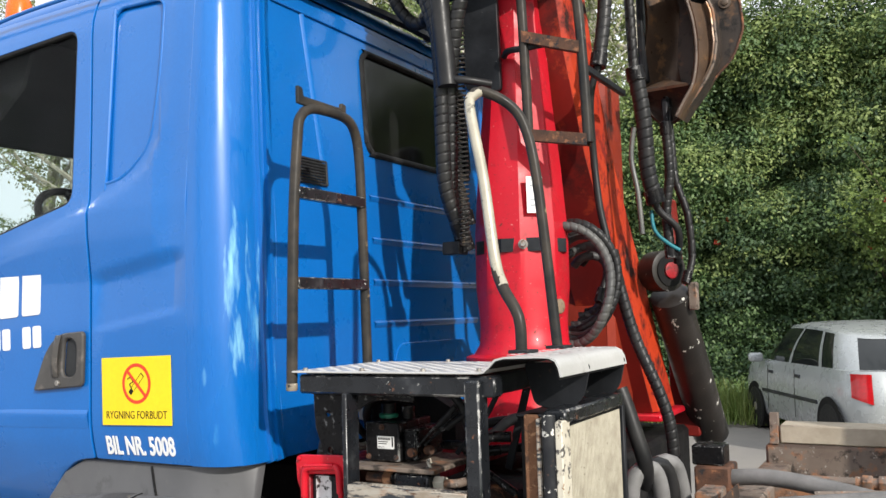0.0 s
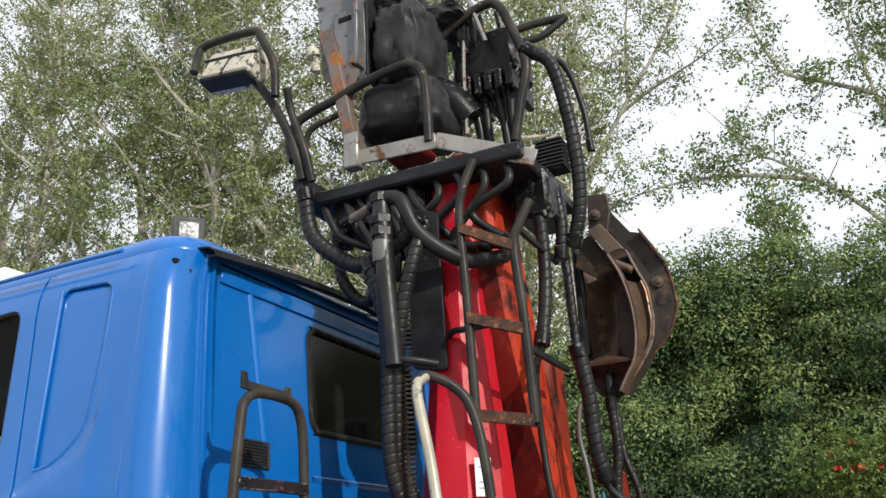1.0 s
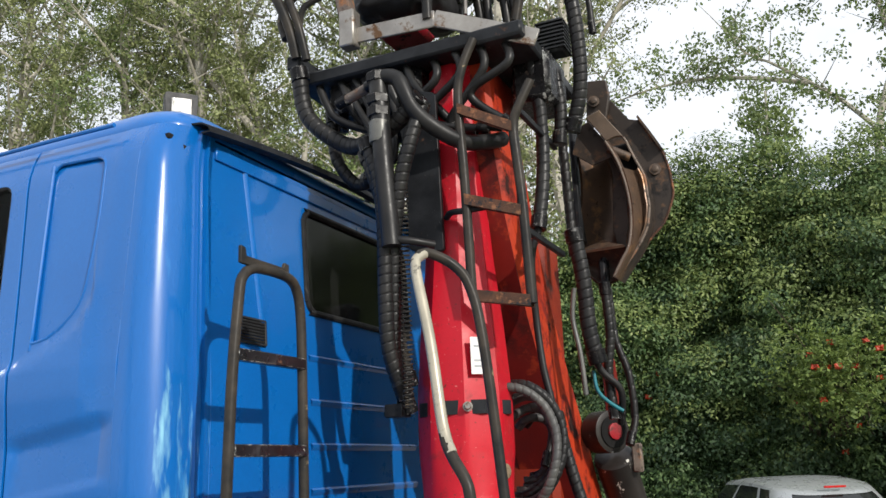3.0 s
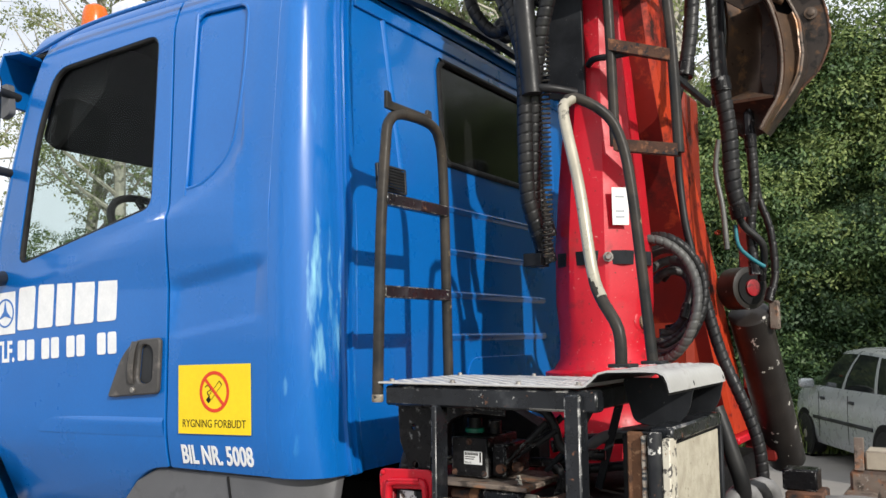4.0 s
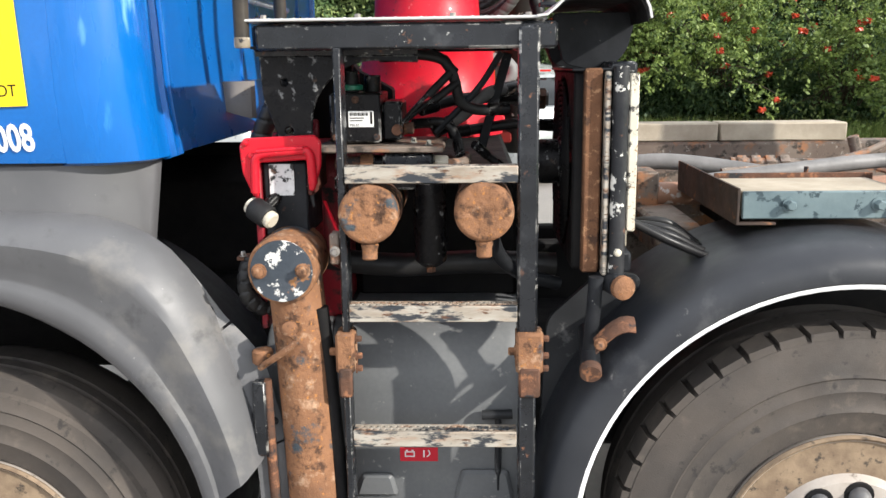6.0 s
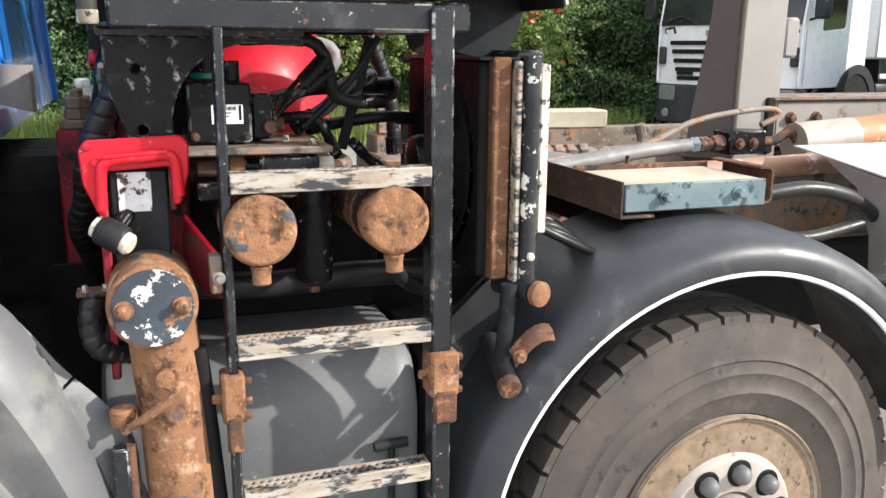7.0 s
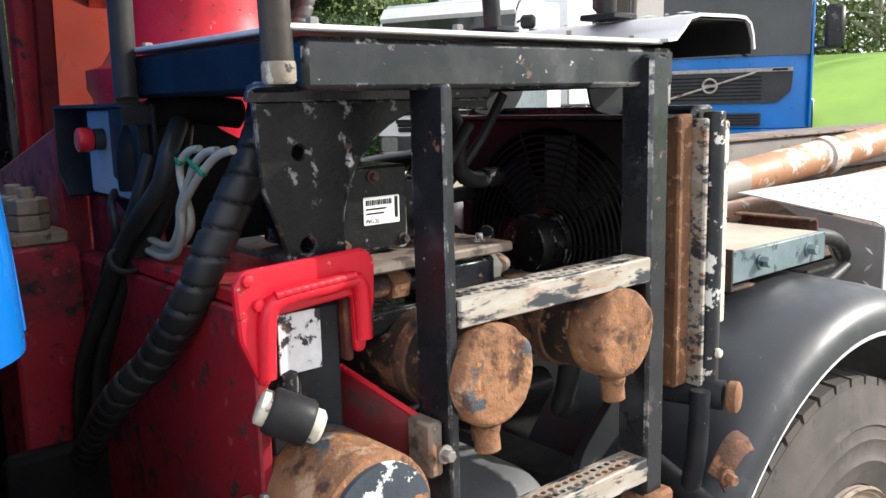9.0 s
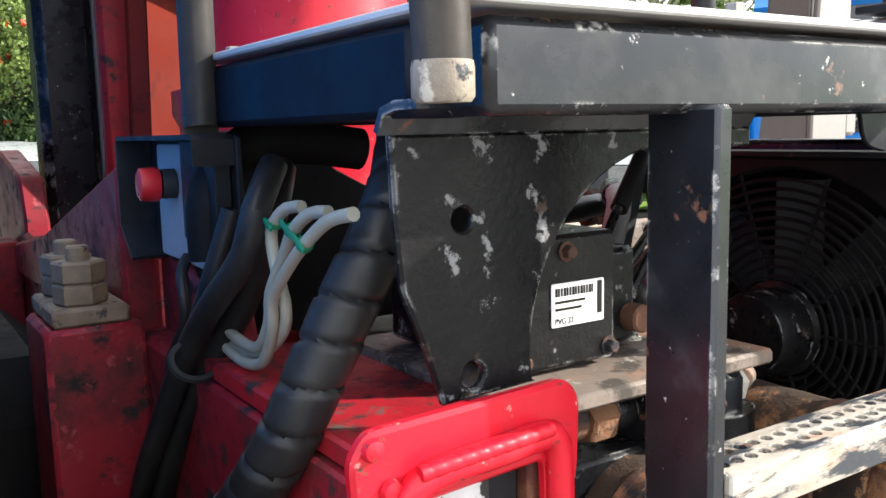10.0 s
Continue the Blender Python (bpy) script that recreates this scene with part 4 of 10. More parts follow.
arch = thing("front_wheel_arch", (CX, 0.2, 1.2), "scuffed grey plastic wheel arch under the cab", "wheel arch")
arc = [(-0.882 + 0.632 * math.cos(a), 0.653 + 0.632 * math.sin(a)) for a in np.linspace(radians(50), radians(172), 22)]
top = [(-1.62, 0.62), (-1.62, 1.12), (-1.44, 1.20), (-1.33, 1.30), (-1.24, 1.40), (-1.13, 1.452), (-0.60, 1.458), (-0.45, 1.455), (-0.472, 1.235), (-0.50, 1.18)]
part("side_panel", Geo().plate(arc + top, near(0.042), 0.03, b=0.006, cuts=[("u", q) for q in (-0.64, -0.60, -0.56, -0.52, -0.49)], bend=lambda u, v: 3.6 * max(0.0, u + 0.64) ** 2), plastic_grey, arch)
LIP = ((-0.04, 0.06), (-0.01, 0.0), (0.05, -0.021), (0.14, -0.031), (0.25, -0.032), (0.30, -0.025), (0.36, -0.026), (0.52, -0.039), (0.70, -0.053), (0.76, -0.056), (0.82, -0.048), (0.96, -0.012), (1.03, 0.02), (1.05, 0.05))
rows = []
for a in np.linspace(radians(8), radians(176), 40):
    rows.append([arch_at(a, f, y + 0.003 * noise.noise((6 * a, 3 * f, 2.0))) for f, y in LIP])
lip = part("arch_lip", Geo().sheet(rows, 0.006), plastic_grey, arch)
rows = [[(CX + 0.615 * math.cos(a), y, CZ + 0.615 * math.sin(a)) for y in (0.03, 0.1, 0.25, 0.45)] for a in np.linspace(radians(-12), radians(180), 28)]
part("inner_liner", Geo().sheet(rows, 0.008), plastic_black, arch)
part("joint_strap", Geo().sheet([[arch_at(a, f * 1.03 - 0.02, y - 0.008) for f, y in LIP[1:]] for a in np.linspace(radians(90.5), radians(101), 6)], 0.004), surf("darker_grey_plastic_strap", (0.075, 0.074, 0.075), (0.055, 0.055, 0.058), 4, 0.42, bump=0.12, grain=300, marks=[((0.24, 0.21, 0.16), 16, 0.70, 0.86, 0.7)]), arch)
part("strap_gap", Geo().tube([arch_at(radians(89.8) - 0.02 * f, f * 1.02, y - 0.002) for f, y in LIP[1:]], 0.005, 6), dark, arch)
part("strap_gap", Geo().tube([arch_at(radians(101.4), f, y - 0.001) for f, y in LIP[2:-1]], 0.0025, 6), dark, arch)
part("panel_gap", Geo().tube([(-0.80, 0.040, 1.445), (-0.785, 0.040, 1.37), (-0.772, 0.040, 1.32), (-0.775, 0.040, 1.303), (-0.795, 0.040, 1.30)], 0.004, 6), dark, arch)
for k in range(3):
    a0 = radians(-14 + 24.5 * k)
    part("liner_flange", Geo().sheet([[(-0.87 + r * math.cos(a), y, 0.67 + r * math.sin(a)) for r, y in ((0.655, 0.026), (0.69, 0.03), (0.735 + 0.008 * math.sin(17 * a), 0.06))] for a in np.linspace(a0, a0 + radians(24), 15)], 0.005), plastic_grey, arch)
    part("screw", Geo().bolt((-0.87 + 0.715 * math.cos(a0 + 0.07), 0.044, 0.67 + 0.715 * math.sin(a0 + 0.07)), (0.1, -1, 0), 0.007, 0.006), plastic_black, arch)
# liner seen behind the cab, segmented, with a mud flap edge
rows = [[(CX + 0.03 + (r + 0.006 * (i % 2)) * math.cos(a), y, CZ + 0.03 + (r + 0.006 * (i % 2)) * math.sin(a)) for i, (y, r) in enumerate((0.055 + 0.022 * j + (0.004 if j % 2 else 0.0), 0.705 - 0.0012 * j) for j in range(22))] for a in np.linspace(radians(-8), radians(80), 30)]
liner = part("rear_liner", Geo().sheet(rows, 0.01), surf("dusty_dark_liner", (0.05, 0.051, 0.054), (0.075, 0.074, 0.073), 4, 0.5, bump=0.1, marks=[((0.15, 0.145, 0.135), 5, 0.64, 0.9, 0.6)]), arch)
for a in np.linspace(radians(4), radians(66), 8):
    for y in (0.11, 0.2):
        r = 0.715 if y < 0.15 else 0.70
        g = Geo().cyl((CX + (r - 0.01) * math.cos(a), y + 0.02, CZ + (r - 0.01) * math.sin(a)), (CX + (r + 0.006) * math.cos(a), y + 0.02, CZ + (r + 0.006) * math.sin(a)), 0.008, seg=10)
        part("rivet", g, plastic_black, liner)
step = thing("cab_step", (-1.85, 0.1, 0.9), "grey plastic cab entry step with a pale tread", "cab step")
part("housing", Geo().plate(rounded([(-2.14, 0.60), (-1.63, 0.60), (-1.63, 1.11), (-1.72, 1.16), (-2.03, 1.19), (-2.14, 1.05)], 0.04), near(0.04), 0.25, [rect(-1.90, -1.70, 0.99, 1.08, 0.03)], b=0.01), plastic_grey, step)
part("tread", Geo().box(-1.98, -1.60, -0.02, 0.12, 0.845, 0.925, 0.012), tread, step)
part("handle_recess", Geo().box(-1.91, -1.69, 0.12, 0.15, 0.97, 1.1), dark, step)
part("handle", Geo().cyl((-1.74, 0.06, 1.0), (-1.74, 0.06, 1.06), 0.02), plastic_grey, step)
bumper = thing("front_bumper", (-2.2, 1.2, 0.7), "grey plastic front bumper of the truck", "bumper")
part("body", Geo().plate(rounded([(-2.32, 0.4), (-2.1, 0.4), (-2.1, 1.17), (-2.26, 1.17)], 0.06), lambda u, v, w: (u, 0.05 + w, v), 2.34, b=0.02), plastic_grey, bumper)
part("number_plate", Geo().box(-2.328, -2.318, 0.9, 1.5, 0.6, 0.71), label_white, bumper)


# ---- access platform with its ladder ----
plat = thing("access_platform", (0.14, 0.22, 1.70), "black steel access platform with a worn tread-plate deck", "platform")
part("front_bar", Geo().box(-0.168, 0.47, 0.02, 0.07, 1.695, 1.75, 0.006), black_worn, plat)
navy_bar = surf("dark_blue_painted_bar", (0.003, 0.005, 0.011), (0.004, 0.007, 0.015), 6, 0.5, bump=0.05, spec=0.15)
part("side_bar", Geo().box(-0.187, -0.14, 0.072, 0.46, 1.695, 1.75, 0.005), navy_bar, plat)
part("side_bar", Geo().box(0.395, 0.44, 0.072, 0.46, 1.695, 1.75, 0.005), black, plat)
part("rear_bar", Geo().box(-0.138, 0.393, 0.42, 0.46, 1.695, 1.75, 0.005), black, plat)
part("corner_weld", Geo().lathe([(0.015, 0), (0.0172, 0.003), (0.0172, 0.018), (0.0165, 0.022)], (-0.196, 0.023, 1.702), (0, 0, 1), 14), worn_foot, plat)
deck = part("deck", Geo().plate(rect(-0.188, 0.43, 0.012, 0.465), on_z(1.755), 0.006), tread, plat, "worn pale tread plate deck")


def checker(x0, x1, y0, y1, at, step=0.027, size=0.0105):
    """Raised lozenges of a tread plate, alternately turned."""
    g = Geo()
    nx, ny = int((x1 - x0) / step), int((y1 - y0) / step)
    for i in range(nx):
        for j in range(ny):
            x, y, a = x0 + (i + 0.5) * step, y0 + (j + 0.5) * step, radians(40 if (i + j) % 2 else -50)
            ring = [(x + (u * math.cos(a) - v * math.sin(a)) * size, y + (u * math.sin(a) + v * math.cos(a)) * size) for u, v in ((-1, 0), (0, -0.28), (1, 0), (0, 0.28))]
            g.add([at(*ring[k], 0) for k in range(4)] + [at(x, y, 0.0022)], [(0, 1, 4), (1, 2, 4), (2, 3, 4), (3, 0, 4)])
    return g


part("raised_pattern", checker(-0.18, 0.43, 0.02, 0.46, on_z(1.761)), tread, deck)
for x, y in ((-0.15, 0.03), (0.05, 0.03), (0.25, 0.03), (0.41, 0.05), (-0.16, 0.43), (0.1, 0.44), (0.3, 0.44)):
    part("deck_bolt", Geo().bolt((x, y, 1.761), (0, 0, 1), 0.007, 0.007), steel, deck)
BUMP = [(0.425, 1.762), (0.445, 1.764), (0.462, 1.778), (0.48, 1.795), (0.505, 1.801), (0.60, 1.803), (0.63, 1.802), (0.648, 1.793), (0.657, 1.775), (0.662, 1.752)]
cover = thing("bent_tread_cover", (0.55, 0.25, 1.77), "bent pale tread-plate cover over the oil cooler pipes", "tread plate")
part("plate", Geo().sheet([[(x, y, z) for x, z in BUMP] for y in np.linspace(0.0, 0.52, 6)], -0.005), tread, cover)
part("raised_pattern", checker(0.49, 0.63, 0.01, 0.51, on_z(1.8035), 0.034, 0.015), tread, cover)
# added near-black sheet puts the shade on the plate's lower face
part("underside_shade", Geo().sheet([[(x - (0.007 if x > 0.64 else 0.0), y, z - 0.007) for x, z in BUMP[2:]] for y in np.linspace(0.003, 0.51, 6)], -0.002), dark, cover)
for y in (0.2, 0.5):
    part("end_cheek", Geo().plate(rounded([(0.47, 1.775), (0.665, 1.775), (0.645, 1.69), (0.60, 1.64), (0.50, 1.66)], 0.02), on_y(y), 0.006), black, cover)

rail = thing("cab_ladder_rail", (-0.203, 0.24, 1.72), "worn black tubular ladder standing on the platform behind the cab", "ladder")
LX = -0.198
part("rail", Geo().tube([(LX + 0.002, 0.023, 1.715), (LX, 0.045, 2.2), (LX, 0.07, 2.46), (LX, 0.085, 2.53), (LX, 0.13, 2.565), (LX + 0.01, 0.20, 2.572), (LX + 0.02, 0.30, 2.562), (LX + 0.01, 0.36, 2.53), (LX, 0.395, 2.46), (LX, 0.405, 2.3), (LX, 0.42, 1.762), (LX, 0.42, 1.695)], 0.0165, 12, 0.02), rail_metal, rail, "tubular frame worn to bright metal on its edge")
for z, y0, y1 in ((2.02, 0.045, 0.41), (2.295, 0.055, 0.405)):
    part("rung", Geo().box(LX - 0.012, LX + 0.018, y0, y1, z - 0.018, z + 0.018, 0.003), black_worn, rail)
part("top_plate", Geo().plate(rounded([(0.075, 2.575), (0.075, 2.63), (0.095, 2.625), (0.10, 2.60), (0.27, 2.592), (0.275, 2.61), (0.295, 2.605), (0.295, 2.555), (0.2, 2.565)], 0.004), lambda u, v, w: (LX - 0.01 + 0.1 * (u - 0.07) + w, u, v), 0.012), rail_metal, rail)

# silver hand rail on the cover
cream_worn = surf("pale_worn_rail", (0.46, 0.42, 0.33), (0.36, 0.33, 0.26), 8, 0.35, metal=0.3, bump=0.05, marks=[((0.05, 0.05, 0.05), 24, 0.66, 0.8, 0.4)])
grab = thing("grab_rail", (0.49, 0.28, 1.80), "bent grab rail of worn pale and dark steel tube", "grab rail")
part("rail", Geo().tube([(0.485, 0.16, 1.805), (0.48, 0.16, 1.90), (0.43, 0.17, 1.985), (0.40, 0.19, 2.06), (0.35, 0.235, 2.30), (0.29, 0.28, 2.52), (0.285, 0.30, 2.565), (0.30, 0.34, 2.59), (0.36, 0.40, 2.555), (0.405, 0.42, 2.48), (0.44, 0.42, 2.30), (0.485, 0.42, 1.805)], 0.016, 12, 0.02), rail_metal, grab)
part("worn_section", Geo().tube([(0.432, 0.17, 1.985), (0.40, 0.19, 2.06), (0.35, 0.235, 2.30), (0.29, 0.28, 2.52), (0.285, 0.30, 2.565), (0.295, 0.33, 2.585)], 0.0165, 12, 0.02), cream_worn, grab, "upper bend worn to pale bare metal")
for y in (0.16, 0.42):
    part("foot_plate", Geo().box(0.46, 0.52, y - 0.035, y + 0.035, 1.8025, 1.812, 0.002), black, grab)

# lower ladder
lad = thing("side_ladder", (0.2, 0.03, 1.0), "black steel side ladder, paint worn through to rust", "ladder")
part("post", Geo().box(-0.002, 0.014, 0.0, 0.062, 1.06, 1.70, 0.003), black_worn, lad)
part("post", Geo().box(0.388, 0.432, 0.0, 0.055, 1.06, 1.74, 0.005), black_worn, lad)
part("lower_post", Geo().box(-0.004, 0.012, -0.004, 0.05, 0.30, 1.01, 0.003), black_worn, lad)
part("lower_post", Geo().box(0.392, 0.430, -0.004, 0.05, 0.30, 1.02, 0.005), black_worn, lad)
for z in (1.45, 1.14, 0.842, 0.55):
    holes = [circle(0.026 + 0.0155 * i + (0.0078 if j else 0), 0.013 + 0.0155 * j, 0.0052, 8) for j in range(2) for i in range(23)]
    stp = part("step", Geo().plate(rect(0.014, 0.388, 0.0, 0.043), on_z(z - 0.004), 0.004, holes, b=0.0004), step_worn, lad, "perforated step worn to bare metal")
    part("front_edge", Geo().box(0.0145, 0.3875, -0.004, 0.004, z - 0.036, z + 0.0005, 0.002), step_worn, stp)
    part("rear_edge", Geo().box(0.0145, 0.3875, 0.038, 0.043, z - 0.034, z - 0.004, 0.002), black_worn, stp)
    part("fold", Geo().box(0.02, 0.382, 0.004, 0.038, z - 0.036, z - 0.032, 0.001), dark, stp)
for x0, x1 in ((-0.018, 0.024), (0.385, 0.445)):
    hinge = part("hinge", Geo().box(x0, x1, -0.014, 0.05, 0.985, 1.08, 0.006), rust, lad, "rusted hinge plate")
    part("tongue", Geo().box(x0 + 0.006, x1 - 0.006, -0.018, 0.0, 0.93, 1.0, 0.005), rust_dark, hinge)
    for z in (1.06, 1.02, 0.99):
        part("bolt", Geo().bolt((x1, 0.015, z), (1, 0, 0), 0.008, 0.012), rust_dark, hinge)
    part("bolt", Geo().bolt((x0, 0.015, 1.03), (-1, 0, 0), 0.01, 0.014), rust, hinge)

# ---- capped cylinders behind the ladder ----
def crust(g, amp, seed):
    """Scales and blisters of rust: pushes the skin in and out in flat patches."""
    out = []
    for p in g.v:
        q = Vector(p)
        n = noise.noise(q * 38 + Vector((seed, 0, 0))) + 0.5 * noise.noise(q * 95)
        k = min(1, max(0, (n - 0.02) / 0.2))
        d = amp * (k * k * (3 - 2 * k) + 0.5 * n)
        out.append((p[0] + d * 0.5 * noise.noise(q * 60), p[1] - d, p[2] + d * 0.6))
    g.v = out
    return g


scaly = surf("scaly_black_and_rust_steel", (0.022, 0.018, 0.016), (0.06, 0.038, 0.026), 9, 0.75, bump=0.7, grain=70, spec=0.2, marks=[((0.24, 0.115, 0.055), 14, 0.56, 0.68, 0.9), ((0.30, 0.17, 0.09), 40, 0.62, 0.74, 0.9)])
for x, z, nm in ((0.064, 1.347, 0), (0.315, 1.351, 1)):
    c = thing("capped_cylinder", (x, 0.12, z), "rusty capped cylinder behind the ladder" + (", blistered dark paint" if nm else ""), "hydraulic cylinder", "capped cylinders")
    part("body", crust(Geo().lathe([(0.060, 0.0)] + [(0.0622, 0.006 + 0.021 * q) for q in range(15)] + [(0.05, 0.34)], (x, 0.03, z), (0, 1, 0), 72), 0.0011, x), scaly, c, smooth=60)
    part("cap", crust(Geo().lathe([(0.0, -0.004)] + [(0.006 * q, -0.004) for q in range(1, 10)] + [(0.058, -0.003), (0.0625, 0.001), (0.0645, 0.006)] + [(0.065, 0.012 + 0.006 * q) for q in range(7)] + [(0.062, 0.055)], (x, -0.015, z), (0, 1, 0), 72), 0.0017, x + 3), rust, c, "pitted rust-orange cap", smooth=60)
    part("drain_neck", Geo().lathe([(0.014, 0), (0.02, 0.01), (0.017, 0.02), (0.017, 0.04), (0.013, 0.043)], (x, 0.01, z - 0.06), (0, -0.12, -1), 14), rust, c)
    part("clamp_band", Geo().lathe([(0.0625, 0), (0.066, 0.002), (0.066, 0.022), (0.0625, 0.024)], (x, 0.09, z), (0, 1, 0), 36), rust_dark, c)
fil = thing("oil_filter", (0.2, 0.2, 1.2), "grimy dark vertical filter body between two cylinders", "oil filter")
part("body", Geo().lathe([(0.02, 0), (0.036, 0.012), (0.038, 0.02), (0.038, 0.2), (0.042, 0.205), (0.042, 0.23)], (0.19, 0.16, 1.195), (0, 0, 1), 24), grime, fil)
part("bottom_plug", Geo().lathe([(0.011, 0), (0.011, 0.016)], (0.19, 0.16, 1.18), (0, 0, 1), 6), rust_dark, fil)

# ---- rusty stabiliser leg ----
leg = thing("stabiliser_leg", (-0.1, 0.05, 0.6), "rust-orange upright stabiliser cylinder with flaked paint", "stabiliser leg")
part("tube", Geo().tube([(-0.115, 0.055, 1.2), (-0.10, 0.05, 0.95), (-0.075, 0.04, 0.3), (-0.07, 0.04, 0.1)], 0.062, 36, 0.03), rust, leg)
head = part("drum", Geo().lathe([(0.064, 0.0), (0.075, 0.004), (0.077, 0.012), (0.077, 0.17), (0.07, 0.18)], (-0.127, -0.024, 1.227), (0, 1, 0.0), 40), rust, leg)
part("disc", Geo().lathe([(0.0, -0.003), (0.068, -0.003), (0.0685, 0.003)], (-0.127, -0.026, 1.227), (0, 1, 0), 40), rust_disc, head, "end disc with flaking blue-black and white paint")
for x in (-0.175, -0.079):
    part("bolt", Geo().lathe([(0.017, 0), (0.017, 0.004), (0.0125, 0.0045), (0.0125, 0.018), (0.009, 0.02)], (x, -0.028, 1.228), (0, -1, 0), 16), rust, head)
part("lug", Geo().lathe([(0.017, 0), (0.017, 0.022), (0.012, 0.025)], (-0.115, -0.012, 1.095), (0, -1, 0.1), 14), rust, leg)
part("chain_link", Geo().tube([(-0.115, -0.03, 1.085), (-0.10, -0.03, 1.07), (-0.13, -0.035, 1.045), (-0.19, -0.01, 1.0)], 0.008, 8), rust, leg)
part("collar", Geo().lathe([(0.02, 0), (0.024, 0.004), (0.024, 0.03), (0.02, 0.034)], (-0.19, 0.02, 1.0), (0, 0, 1), 14), rust, leg)
part("side_rod", Geo().tube([(-0.185, 0.02, 0.96), (-0.18, 0.02, 0.7), (-0.165, 0.02, 0.45), (-0.16, 0.02, 0.2)], 0.012, 10), rust_dark, leg)
part("guide_bar", Geo().box(-0.215, -0.185, 0.0, 0.03, 0.78, 0.96, 0.004), black_worn, leg)
part("blistered_edge", Geo().tube([(-0.055, 0.03, 1.13), (-0.04, 0.035, 0.95), (-0.02, 0.03, 0.6), (-0.012, 0.03, 0.2)], 0.018, 10), dark, leg)
plug = thing("hydraulic_plug", (-0.19, 0.05, 1.335), "black rubber quick coupling with pale ends", "coupling")
d = Vector((0.75, -0.45, -0.42)).normalized()
o = Vector((-0.186, 0.06, 1.342))
part("sleeve", Geo().lathe([(0.024, -0.024), (0.027, -0.02), (0.027, 0.022), (0.024, 0.026)], o, d, 24), rubber, plug)
part("pale_end", Geo().lathe([(0.016, -0.036), (0.02, -0.034), (0.021, -0.02)], o, d, 20), cream, plug)
part("pale_end", Geo().lathe([(0.02, 0.02), (0.02, 0.036), (0.015, 0.04)], o, d, 20), cream, plug)
part("stem", Geo().tube([o, o + Vector((0.03, 0.05, 0.03)), o + Vector((0.035, 0.09, 0.02))], 0.014), grime, plug)
el = thing("elbow_hose", (-0.24, 0.1, 1.15), "black ribbed hose on a steel flange below the coupling", "hose")
part("hose", Geo().tube([(-0.225, 0.10, 1.225), (-0.235, 0.085, 1.19), (-0.23, 0.08, 1.14), (-0.20, 0.10, 1.11), (-0.16, 0.14, 1.11)], 0.021, 16, 0.004, wrap=(0.022, 0.005)), hose_mat, el)
part("flange", Geo().box(-0.255, -0.16, 0.085, 0.125, 1.225, 1.235, 0.002), rust_dark, el)
for x in (-0.24, -0.205, -0.17):
    part("bolt", Geo().bolt((x, 0.09, 1.235), (0, 0, 1), 0.006, 0.01), steel, el)

# ---- red outrigger end ----
outr = thing("outrigger_housing", (-0.14, 0.4, 1.4), "glossy red outrigger beam housing with a flanged mouth", "outrigger")
part("mouth_flange", Geo().plate(rounded([(-0.232, 1.49), (-0.22, 1.507), (-0.060, 1.513), (-0.047, 1.498), (-0.049, 1.445), (-0.066, 1.388), (-0.078, 1.388), (-0.08, 1.458), (-0.19, 1.452), (-0.194, 1.375), (-0.205, 1.375), (-0.228, 1.43)], 0.008), on_y(0.078), 0.012, b=0.003), red, outr)
part("side_wall", Geo().box(-0.206, -0.190, 0.092, 0.46, 1.06, 1.454, 0.003), red_base, outr)
# inside of the mouth: rust, with its shade put into the dark red
part("side_wall", Geo().box(-0.084, -0.072, 0.092, 0.45, 1.375, 1.454, 0.003), surf("rusty_red_shaded_inner_wall", (0.09, 0.02, 0.014), (0.05, 0.018, 0.012), 9, 0.75, bump=0.2, marks=[((0.16, 0.07, 0.035), 20, 0.58, 0.74, 0.85)]), outr)
part("top_wall", Geo().box(-0.20, -0.072, 0.101, 0.45, 1.455, 1.475, 0.003), red_dull, outr)
part("arch_bead", Geo().tube([(-0.2, 0.077, 1.385), (-0.197, 0.075, 1.45), (-0.188, 0.074, 1.468), (-0.165, 0.073, 1.474), (-0.12, 0.072, 1.477), (-0.088, 0.073, 1.479), (-0.072, 0.075, 1.468), (-0.068, 0.077, 1.405)], 0.0105, 10, 0.012), red, outr)
part("weld_bead", Geo().tube([(-0.19, 0.0675, 1.478), (-0.16, 0.0665, 1.4805), (-0.12, 0.066, 1.483), (-0.085, 0.0665, 1.485)], 0.0056, 12, 0.002, wrap=(0.0105, 0.0011)), red, outr, smooth=60)
for x, z in ((-0.205, 1.468), (-0.217, 1.497)):
    part("rivet", Geo().lathe([(0.008, 0), (0.0065, 0.004), (0.0, 0.006)], (x, 0.077, z), (0, -1, 0), 12), red, outr)
beam = thing("outrigger_beam", (-0.135, 0.3, 1.4), "black square outrigger beam end with a scratched white label", "outrigger beam")
part("beam", Geo().box(-0.186, -0.086, 0.10, 0.6, 1.28, 1.45, 0.004), black, beam)
part("label", Geo().plate(rect(-0.172, -0.115, 1.375, 1.447, 0.003), on_y(0.0975), 0.002), scratched, beam)
arm = thing("folding_ladder_stay", (-0.03, 0.06, 1.35), "red flat steel stay with a rusted end plate", "stay")
